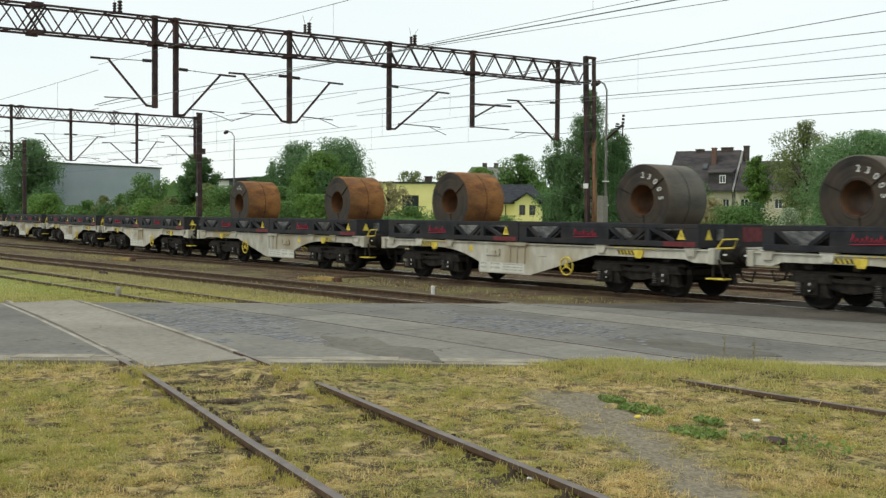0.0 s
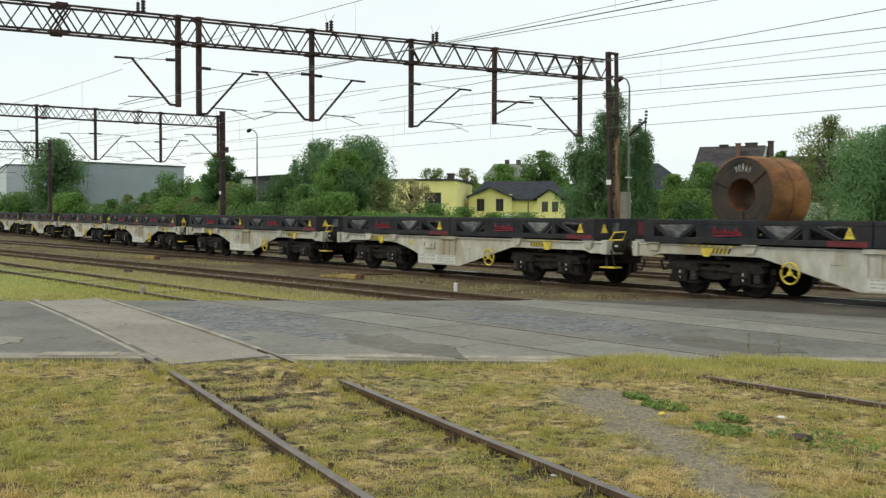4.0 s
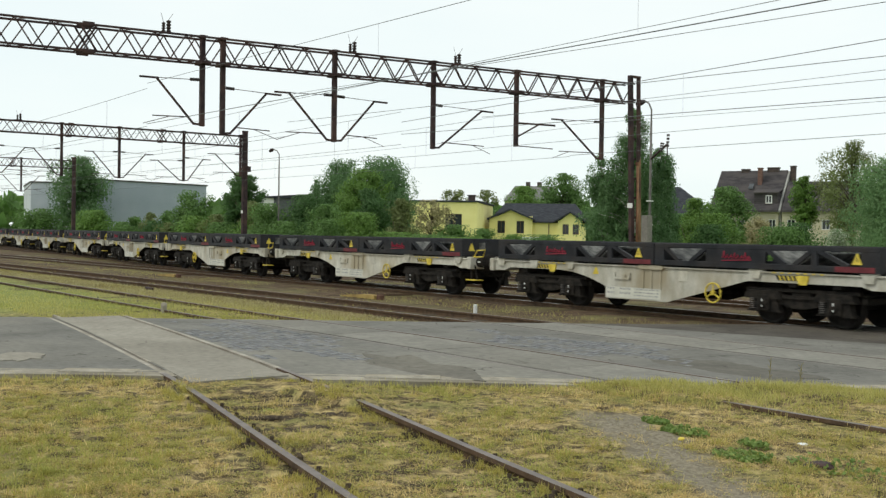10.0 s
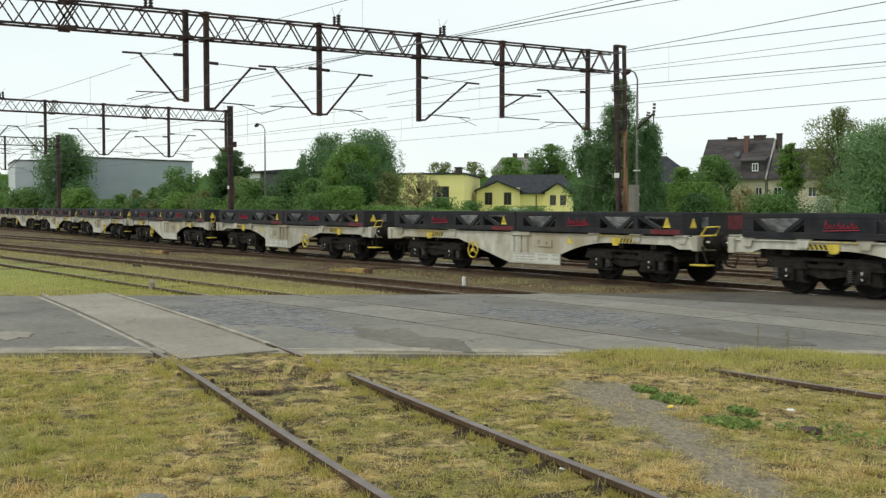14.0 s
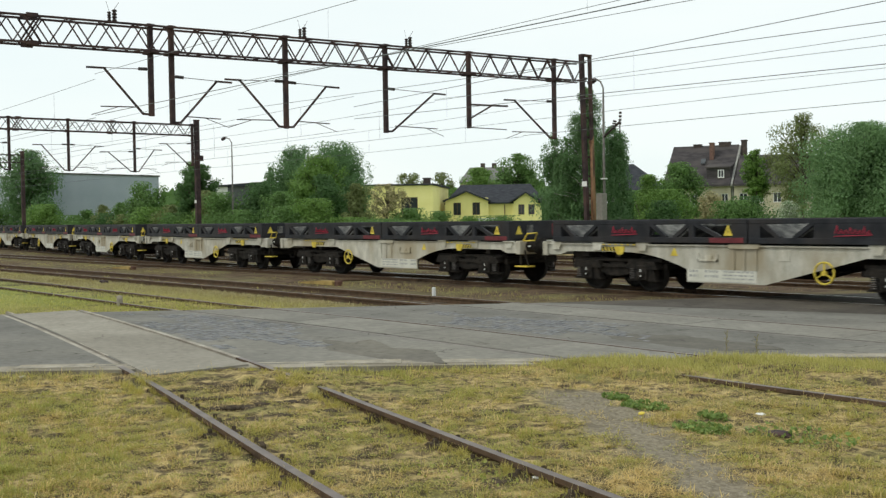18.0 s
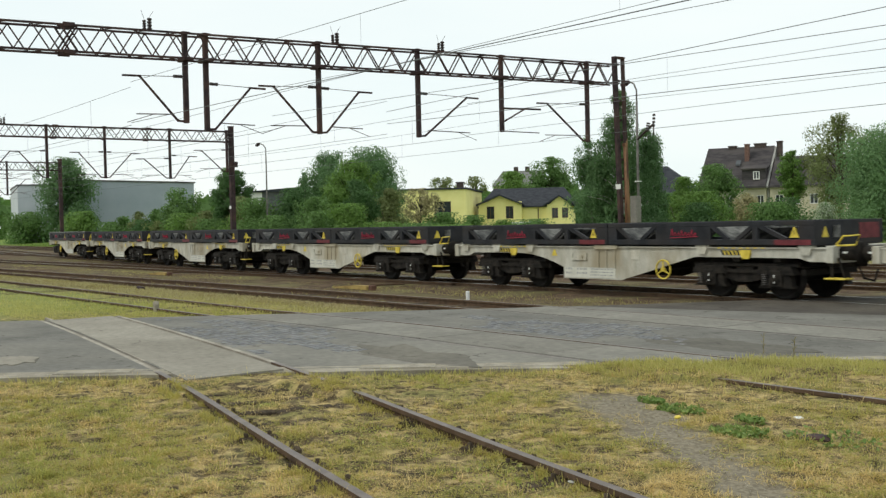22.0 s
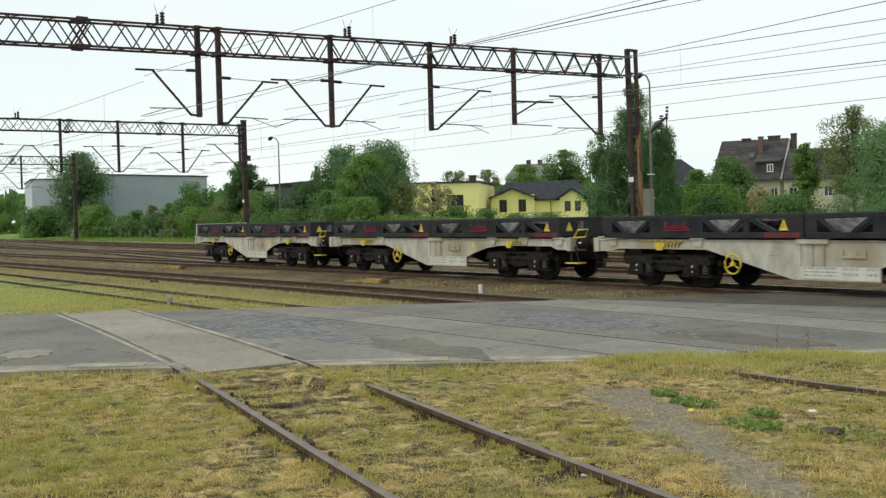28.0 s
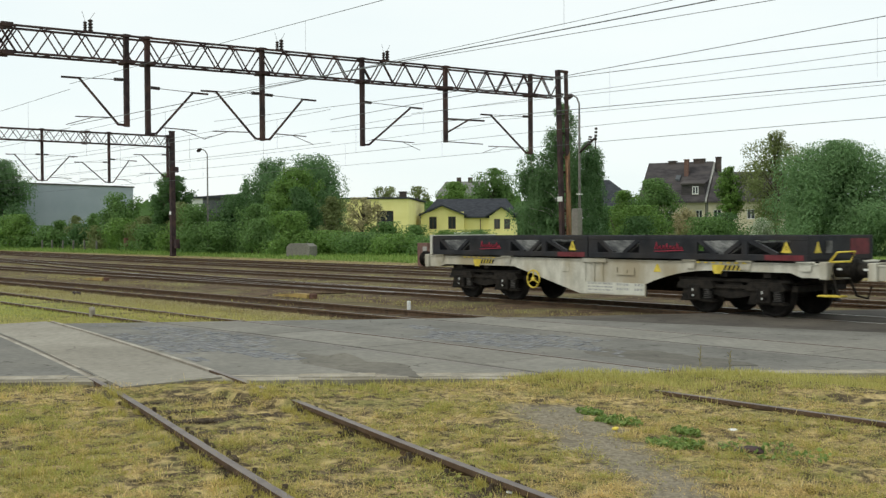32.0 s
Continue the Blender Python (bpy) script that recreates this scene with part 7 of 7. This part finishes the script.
def build_houses():
    # flat-roofed yellow block
    m = facing(-106.6, 76.0, -9)
    h = thing("yellow_house", m, "yellow rendered house with a flat-roofed block and dark tiled wing", "house")
    bm = bmesh.new()
    holes = [(2.15, 1.9, 2.0, 2.05)]
    wall_front(bm, -9.0, 5.0, -0.8, 5.35, holes)
    part("front_wall", bm, M_YWALL, h, "yellow rendered wall")
    bm = bmesh.new()
    box(bm, 4.7, 5.0, 0.3, 17.5, -0.8, 5.35)
    part("side_wall", bm, M_YWALL, h, "yellow rendered wall")
    bm = bmesh.new()
    box(bm, -9.0, -8.7, 0.3, 17.5, -0.8, 5.35)
    box(bm, -8.7, 4.7, 17.2, 17.5, -0.8, 5.35)
    part("back_wall", bm, M_YWALL, h)
    bm = bmesh.new()
    box(bm, -9.2, 5.2, -0.2, 17.7, 5.35, 5.55, 0.03)
    part("flat_roof", bm, M_ROOFD, h, "thin dark flat roof edge")
    window(h, 2.15, 1.9, 2.0, 2.05, 0.15)
    bm = bmesh.new()
    box(bm, 3.1, 3.9, 6.0, 7.0, 5.55, 6.3)
    box(bm, 3.0, 4.0, 5.9, 7.1, 6.3, 6.45)
    part("chimney", bm, M_CHIMNEY, h, "short dark chimney")
    # tiled wing
    m = facing(-104.1, 89.0, -6)
    w = thing("tiled_house_wing", m, "yellow house wing with black hipped roof and gabled dormers", "house")
    holes = [(-3.9, 1.75, 0.95, 1.55), (-1.5, 1.75, 0.95, 1.55), (-2.9, -0.4, 0.85, 1.1), (-1.6, -0.4, 0.85, 1.1), (4.15, 1.7, 0.75, 1.25), (5.4, 1.7, 0.75, 1.25)]
    bm = bmesh.new()
    wall_front(bm, -5.4, 0.0, -0.8, 3.9, [q for q in holes if q[0] < 0])
    part("front_wall", bm, M_YWALL, w, "yellow rendered wall")
    bm = bmesh.new()
    box(bm, 0.0, 3.2, 0.9, 1.2, -0.8, 3.1)
    part("front_wall", bm, M_YWALL, w, "yellow rendered wall")
    bm = bmesh.new()
    wall_front(bm, 3.2, 6.2, -0.8, 3.4, [q for q in holes if q[0] > 0], -0.1, 0.2)
    part("front_wall", bm, M_YWALL, w, "yellow rendered wall")
    for x0, x1, y0, y1, z1 in ((2.9, 3.2, 0.2, 0.9, 3.1), (-0.3, 0.0, 0.3, 0.9, 3.1), (-5.4, -5.1, 0.3, 8.0, 3.2), (5.9, 6.2, 0.2, 8.0, 3.2), (-5.1, 5.9, 7.7, 8.0, 3.2)):
        bm = bmesh.new()
        box(bm, x0, x1, y0, y1, -0.8, z1)
        part("side_wall", bm, M_YWALL, w)
    for x, z, ww, hh in holes:
        window(w, x, z, ww, hh, 0.15 if x < 0 else 0.05)
    bm = bmesh.new()
    roof_gable(bm, -5.2, 6.4, 0.9, 8.2, 3.1, 5.45, 0.4, 0.18, 1.6, 1.8)
    part("roof", bm, M_ROOFD, w, "black tiled hipped roof")
    for xc, half, zp in ((-2.7, 2.95, 4.62), (4.7, 2.0, 4.35)):
        bm = bmesh.new()
        zb = 3.55 if xc < 0 else 3.3
        for s in (-1, 1):
            prism(bm, [(xc, zp), (xc, zp + 0.2), (xc + s * half, zb + 0.05), (xc + s * half, zb - 0.15)], -0.55, 4.2)
        part("dormer_roof", bm, M_ROOFD, w, "black tiled gable roof over the bay")
        bm = bmesh.new()
        prism(bm, [(xc - half + 0.55, zb), (xc + half - 0.55, zb), (xc, zp)], 0.02 if xc < 0 else -0.08, 0.25)
        part("gable", bm, M_YWALL, w)
    bm = bmesh.new()
    tube(bm, [(2.0, 0.8, 3.0), (2.0, 0.8, -0.6)], 0.06, 6)
    part("downpipe", bm, M_BROWNFR, w)
    # old house with brown roof
    m = facing(-71.9, 89.75, -13)
    g = thing("old_house", m, "old two-storey house with a steep brown tiled roof", "house")
    bm = bmesh.new()
    wins = [(-2.3, 2.2, 0.8, 1.3), (-0.5, 2.2, 0.8, 1.3), (1.3, 2.5, 0.7, 1.0), (2.6, 2.5, 0.7, 1.0)]
    wall_front(bm, -3.3, 3.2, -1.0, 4.4, wins)
    part("front_wall", bm, M_STUCCO, g, "dirty yellow-beige stucco wall")
    bm = bmesh.new()
    prism(bm, [(0.3, -1.0), (8.9, -1.0), (8.9, 4.3), (4.45, 8.3), (0.3, 4.6)], -3.3, -3.0, "x")
    prism(bm, [(0.3, -1.0), (8.9, -1.0), (8.9, 4.3), (4.45, 8.55), (-0.2, 4.4), (-0.2, 4.2), (0.3, 4.2)], 3.22, 3.42, "x")
    box(bm, -3.0, 3.2, 8.6, 8.9, -1.0, 4.3)
    part("gable_wall", bm, M_POLE, g, "grey weathered gable wall")
    for q in wins:
        window(g, *q, 0.15, M_WHITE)
    bm = bmesh.new()
    roof_gable(bm, -3.2, 2.77, 0.0, 8.9, 4.2, 8.45, 0.45, 0.2)
    part("roof", bm, M_ROOFB, g, "steep brown-grey tiled roof")
    for x, y, z0, zz, ww, mm, lb in ((-1.1, 4.5, 7.8, 8.72, 0.8, M_CHIMNEY, "sooty brick chimney"), (0.75, 2.9, 6.6, 8.74, 0.42, M_BRICK, "red brick chimney"), (1.75, 4.5, 7.8, 8.86, 1.15, M_CHIMNEY, "broad sooty brick chimney"), (3.75, 4.4, 6.0, 8.98, 0.5, M_CHIMNEY, "tall dark chimney at the gable")):
        bm = bmesh.new()
        box(bm, x - ww / 2, x + ww / 2, y - 0.3, y + 0.3, z0, zz)
        box(bm, x - ww / 2 - 0.05, x + ww / 2 + 0.05, y - 0.35, y + 0.35, zz, zz + 0.1)
        part("chimney", bm, mm, g, lb)
    bm = bmesh.new()
    box(bm, 0.75, 3.1, 0.3, 2.6, 4.35, 6.1)
    dm = part("dormer", bm, M_ROOFB, g, "boxy tiled dormer")
    window(dm, 2.2, 5.1, 0.62, 0.8, 0.25, M_WHITE)
    bm = bmesh.new()
    prism(bm, [(0.1, 6.1), (3.0, 6.7), (3.0, 6.82), (0.1, 6.22)], 0.65, 3.2, "x")
    part("dormer_roof", bm, M_ROOFB, dm)
    for x, y in ((-1.6, 1.6), (0.0, 2.2)):
        bm = bmesh.new()
        zz = 4.4 + (y + 0.45) * 0.868
        prism(bm, [(y - 0.3, zz - 0.1), (y + 0.3, zz + 0.42), (y + 0.3, zz + 0.5), (y - 0.3, zz + 0.06)], x - 0.25, x + 0.25, "x")
        part("skylight", bm, M_GLASS, g, "small roof window")
    g2 = thing("old_house_annex", m @ Matrix.Translation((3.55, 0, 0)), "lower attached house with a brown tiled roof", "house")
    wins = [(0.9, 2.5, 0.8, 1.0), (2.5, 2.5, 0.8, 1.0), (4.2, 2.5, 0.8, 1.0), (5.6, 2.5, 0.8, 1.0)]
    bm = bmesh.new()
    wall_front(bm, 0.0, 6.8, -1.0, 4.4, wins)
    part("front_wall", bm, M_STUCCO, g2, "dirty yellow-beige stucco wall")
    bm = bmesh.new()
    for x in (0.0, 6.5):
        prism(bm, [(0.3, -1.0), (6.0, -1.0), (6.0, 4.3), (3.0, 7.0), (0.3, 4.3)], x, x + 0.3, "x")
    part("gable_wall", bm, M_STUCCO, g2)
    for q in wins:
        window(g2, *q, 0.15, M_WHITE)
    bm = bmesh.new()
    roof_gable(bm, 0.42, 6.8, 0.0, 6.0, 4.2, 7.2, 0.4, 0.2)
    part("roof", bm, M_ROOFB, g2, "brown-grey tiled roof")
    # grey shed
    m = facing(-156.0, 53.5, 6)
    s = thing("warehouse", m, "long grey sheet-clad warehouse with a low roof", "warehouse")
    bm = bmesh.new()
    prism(bm, [(-5.0, -1.0), (13.9, -1.0), (13.9, 8.1), (-5.0, 8.6)], 0.0, 0.3)
    part("front_wall", bm, M_SHED, s, "grey ribbed sheet cladding")
    for k in range(63):
        x = -4.9 + k * 0.3
        bm = bmesh.new()
        box(bm, x, x + 0.06, -0.035, 0.0, -1.0, 8.05 + (13.9 - x) * 0.0265 - 0.1)
        part("rib", bm, M_SHED, s)
    bm = bmesh.new()
    box(bm, 13.6, 13.9, 0.3, 30.0, -1.0, 8.1)
    box(bm, -5.0, -4.7, 0.3, 30.0, -1.0, 8.5)
    part("side_wall", bm, M_SHED, s)
    bm = bmesh.new()
    prism(bm, [(-5.2, 8.6), (14.1, 8.1), (14.1, 8.3), (-5.2, 8.8)], -0.15, 30.0)
    part("roof", bm, M_TRAY, s, "pale grey roof edge")
    m = facing(-170.0, 49.4, 4)
    s2 = thing("warehouse", m, "pale grey low warehouse beside the long one", "warehouse")
    bm = bmesh.new()
    box(bm, -2.9, 5.5, 0, 20, -1, 8.4)
    part("wall", bm, M_PALE, s2)
    bm = bmesh.new()
    box(bm, -3.0, 5.6, -0.15, 20.2, 8.4, 8.6)
    part("roof", bm, M_TRAY, s2)
    # small white building with a dark roof
    m = facing(-124.0, 65.0, 0)
    q = thing("white_building", m, "small building with a pale corner and dark flat roof", "house")
    bm = bmesh.new()
    wall_front(bm, -2.9, -1.4, -1.0, 5.75, [])
    box(bm, -2.9, -2.6, 0.3, 8, -1, 5.75)
    part("wall", bm, M_WHITE, q, "pale rendered corner")
    bm = bmesh.new()
    wall_front(bm, -1.4, 3.0, -1.0, 5.75, [(1.9, 3.5, 0.9, 1.2)])
    box(bm, 2.7, 3.0, 0.3, 8, -1, 5.75)
    part("dark_facade", bm, M_SHED2, q, "dark grey clad facade")
    window(q, 1.9, 3.5, 0.9, 1.2, 0.15)
    bm = bmesh.new()
    prism(bm, [(-3.2, 5.75), (3.3, 5.75), (3.3, 6.35), (-3.2, 5.9)], -0.3, 8.3)
    part("roof", bm, M_ROOFD, q)
    # far gabled house behind the yellow one
    m = facing(-144.8, 123.5, 0)
    q = thing("far_house", m, "distant house with a grey gabled roof and two chimneys", "house")
    bm = bmesh.new()
    box(bm, -4.5, 4.5, 0, 8, -1.0, 7.6)
    part("wall", bm, M_STUCCO, q)
    bm = bmesh.new()
    roof_gable(bm, -4.2, 4.2, 0, 8, 7.4, 10.0, 0.5, 0.2, 1.8, 0.4)
    part("roof", bm, M_ROOFG, q, "grey tiled roof")
    for x in (-0.6, 1.4):
        bm = bmesh.new()
        box(bm, x - 0.4, x + 0.4, 3.6, 4.4, 9.4, 10.9)
        part("chimney", bm, M_CHIMNEY, q)
    # white garden wall below the yellow house
    bm = bmesh.new()
    box(bm, -1.7, 1.7, -0.06, 0.06, -0.9, 0.55)
    box(bm, -1.8, 1.8, -0.1, 0.1, 0.55, 0.65)
    tagged(part("garden_wall", bm, M_WHITE, None, "", facing(-73.5, 62.5, 0) @ Matrix.Translation((0, 0, 0.75))), "low white garden wall below the yellow house", "wall")
    # dark roof behind the birches
    m = facing(-58.5, 70.0, 10)
    q = thing("low_house", m, "low house with a dark roof half hidden by trees", "house")
    bm = bmesh.new()
    box(bm, -4, -0.6, 0.5, 7, -1.0, 3.2)
    part("wall", bm, M_STUCCO, q)
    bm = bmesh.new()
    roof_gable(bm, -4, -0.6, 0.3, 7.2, 3.1, 5.6, 0.4, 0.2, 0.0, 2.6)
    part("roof", bm, M_ROOFD, q)


def build_details():
    # street lamps
    for x, y, top, arm in ((-41.88, 44.2, 8.9, -0.72), (-85.1, 44.0, 8.6, -1.7)):
        lamp = thing("street_lamp", pose(x, y, -0.1), "concrete lamp post with a bent arm and drooping head", "street lamp", "lamp posts by the line")
        bm = bmesh.new()
        tube(bm, [(0, 0, 0), (0, 0, top - 0.6)], 0.09, 8, True, 0.055)
        part("pole", bm, M_LAMP, lamp)
        bm = bmesh.new()
        tube(bm, [(0, 0, top - 0.7), (0, 0, top), (arm * 0.2, -0.05, top + 0.35), (arm * 0.55, -0.1, top + 0.5)], 0.045, 6)
        part("arm", bm, M_LAMP, lamp)
        bm = bmesh.new()
        lathe(bm, [(0.0, 0.0), (0.1, 0.05), (0.16, 0.3), (0.13, 0.6), (0.0, 0.72)], 10, "x", (0, 0, 0))
        part("lamp_head", bm, M_IRON, lamp, "dark lamp head", pose(arm * 0.55, -0.1, top + 0.5, 0, 12, 180 if arm < 0 else 0))
        if x > -60:
            bm = bmesh.new()
            tube(bm, [(0.0, 0, 6.2), (0.55, 0.2, 6.7), (1.15, 0.05, 6.95)], 0.07, 5)
            insulator(bm, (0.62, 0.1, 6.6), (0.75, 0.1, 7.1), 0.11)
            insulator(bm, (1.15, 0.05, 6.8), (1.2, 0.05, 7.55), 0.08)
            tube(bm, [(1.15, 0.05, 6.35), (1.15, 0.05, 6.9)], 0.035, 5)
            part("cable_bracket", bm, M_INSUL, lamp)
            bm = bmesh.new()
            for z in (1.6, 2.6, 3.9):
                box(bm, -0.13, 0.13, -0.14, 0.14, z, z + 0.06)
            part("clamp", bm, M_MARK, lamp)
    # equipment on the gantry post: rusty pipe, cabinet, number plate
    bm = bmesh.new()
    tube(bm, [(0, 0, 0), (0, 0, 5.6)], 0.06, 8)
    box(bm, -0.1, 0.1, -0.08, 0.08, 5.6, 5.75)
    tagged(part("cable_pipe", bm, M_RUSTY, None, "", pose(G1X + 0.16, 40.5, -0.1)), "orange-rusty cable pipe beside the gantry post", "pipe")
    bm = bmesh.new()
    box(bm, -0.22, 0.22, -0.18, 0.18, 0, 1.35, 0.02)
    cab = tagged(part("switch_cabinet", bm, M_SLAB, None, "", pose(G1X + 0.72, 40.62, 1.6)), "grey weathered switch cabinet on the gantry post", "cabinet")
    bm = bmesh.new()
    tube(bm, [(0, 0, 0.0), (0, 0, -1.75)], 0.05, 6)
    part("stand", bm, M_POLE, cab)
    for gx, yy in ((G1X, 40.55), (G2X, 40.2)):
        bm = bmesh.new()
        box(bm, -0.17, 0.17, -0.012, 0.012, 0, 0.25)
        tagged(part("number_plate", bm, M_MARK, None, "", pose(gx, yy - 0.42, 3.32)), "small pale plate on the gantry post", "plate", "gantry plates")
    for k in range(6):
        bm = bmesh.new()
        box(bm, -0.08, 0.08, -0.08, 0.08, 0, 1.1, 0.02)
        box(bm, -0.06, 0.06, -0.06, 0.06, 1.1, 1.17)
        tagged(part("fence_post", bm, M_LAMP, None, "", pose(-127.0 + 3.2 * k, 44.6, land(-127.0 + 3.2 * k, 44.6) - 0.1, 1.5 * math.sin(k * 2.0), 2 * math.sin(k * 1.3), 0)), "weathered concrete fence post on the bank", "fence post", "fence posts")
    for z, w, hh, lb in ((6.75, 0.3, 0.45, "dark signal box high on the gantry post"), (0.55, 0.35, 0.75, "dark switch box low on the gantry post")):
        bm = bmesh.new()
        box(bm, -w / 2, w / 2, -w / 2, w / 2, 0, hh, 0.02)
        box(bm, -0.4, -w / 2, -0.03, 0.03, hh * 0.4, hh * 0.55)
        tagged(part("post_box", bm, M_IRON, None, "", pose(G2X + 0.52, 40.1, z)), lb, "switch box", "boxes on the gantry post")
    # concrete base, marker posts, relay box, switch machines
    bm = bmesh.new()
    prism(bm, [(-0.95, 0), (0.95, 0), (0.95, 0.95), (0.65, 1.15), (-0.7, 1.15), (-0.95, 0.9)], -0.6, 0.6)
    tagged(part("concrete_block", bm, M_SLAB, None, "", pose(-68.9, 43.2, land(-68.9, 43.2) - 0.1, 0, 0, 30)), "weathered grey concrete block on the grass bank", "concrete block")
    for x, y, hgt, r, m in ((-21.34, 16.45, 0.26, 0.04, M_MARK), (-23.84, 9.46, 0.20, 0.055, M_KERB)):
        bm = bmesh.new()
        box(bm, -r, r, -r, r, -0.2, hgt, 0.015)
        if m is M_KERB:
            lathe(bm, [(r * 1.25, hgt - 0.04), (r * 1.1, hgt + 0.03), (0.0, hgt + 0.05)], 10, "z")
        tagged(part("marker_post", bm, m, None, "", pose(x, y, -0.1 if y > 12 else land(x, y))), "short pale marker post beside the track", "marker post", "marker posts")
    for x, y in ((-44.6, 17.9), (-28.5, 17.6)):
        sm = thing("switch_machine", pose(x, y, -0.12), "low yellow and rust point lever beside the switch", "switch lever", "switch levers")
        bm = bmesh.new()
        prism(bm, [(-1.0, 0.02), (0.9, 0.02), (0.9, 0.14), (0.2, 0.14), (-1.0, 0.06)], -0.12, 0.12)
        part("lever_bed", bm, M_YELLOWD, sm, "faded yellow lever bed")
        bm = bmesh.new()
        box(bm, 0.95, 1.15, -0.09, 0.09, 0.0, 0.16, 0.02)
        part("weight", bm, M_RUSTB, sm)
        bm = bmesh.new()
        tube(bm, [(0, 0.1, 0.1), (0.1, 1.8, 0.08)], 0.03, 5)
        part("rod", bm, M_RAIL, sm)
    bm = bmesh.new()
    box(bm, -0.22, 0.22, -0.15, 0.15, 0.55, 1.35, 0.02)
    rb = tagged(part("relay_box", bm, M_RUSTB, None, "", pose(-101.0, 43.5, 0)), "rusty brown relay box on a thin stand", "relay box")
    bm = bmesh.new()
    tube(bm, [(0, 0, -0.2), (0, 0, 0.6)], 0.04, 6)
    part("stand", bm, M_RUSTB, rb)
    bm = bmesh.new()
    box(bm, -0.45, 0.45, -0.25, 0.25, -0.1, 1.25, 0.02)
    rb = tagged(part("relay_cabinet", bm, M_BRICK, None, "", pose(-47.6, 37.9, -0.05)), "rusty red relay cabinet with a pale door", "relay cabinet")
    bm = bmesh.new()
    box(bm, 0.05, 0.42, -0.265, -0.25, 0.0, 1.05)
    part("door", bm, M_POLE, rb)
    bm = bmesh.new()
    box(bm, -0.4, 0.35, -0.06, 0.06, 0, 0.13, 0.02)
    tagged(part("iron_block", bm, M_IRON, None, "", pose(-34.0, 13.0, -0.1, 0, 0, -8)), "dark iron block lying beside the third track", "iron block")
    # rubbish and stones in the grass
    for x, y, s, m, lb in ((-6.62, 2.6, 0.11, M_SLAB, "flat grey stone in the grass"), (-6.22, 3.03, 0.09, M_TRAY, "torn grey scrap lying in the grass"), (-5.46, 7.82, 0.13, M_IRON, "dark scrap of rubber in the grass"), (-13.5, 4.56, 0.09, M_IRON, "small black scrap by the road"), (-13.4, 4.1, 0.04, M_MARK, "small white paper scrap"), (-6.2, 8.6, 0.05, M_MARK, "small pale scrap in the grass"), (-3.9, 4.05, 0.035, M_MARK, "small white pebble in the grass"), (-4.75, 3.3, 0.035, M_MARK, "small white pebble in the grass"), (-5.6, 5.2, 0.03, M_MARK, "small white pebble in the grass")):
        bm = bmesh.new()
        bmesh.ops.create_icosphere(bm, subdivisions=2, radius=1)
        for v in bm.verts:
            v.co *= 1 + 0.3 * noise.noise(v.co * 1.7 + Vector((x, y, 0)))
            v.co.z *= 0.28
        tagged(part("scrap" if lb[:4] != "flat" and "pebble" not in lb else "stone", bm, m, None, "", Matrix.Translation((x, y, land(x, y) + s * 0.12)) @ Matrix.Scale(s, 4)), lb, "litter", "stones and litter")


build_houses()
build_details()

motions()
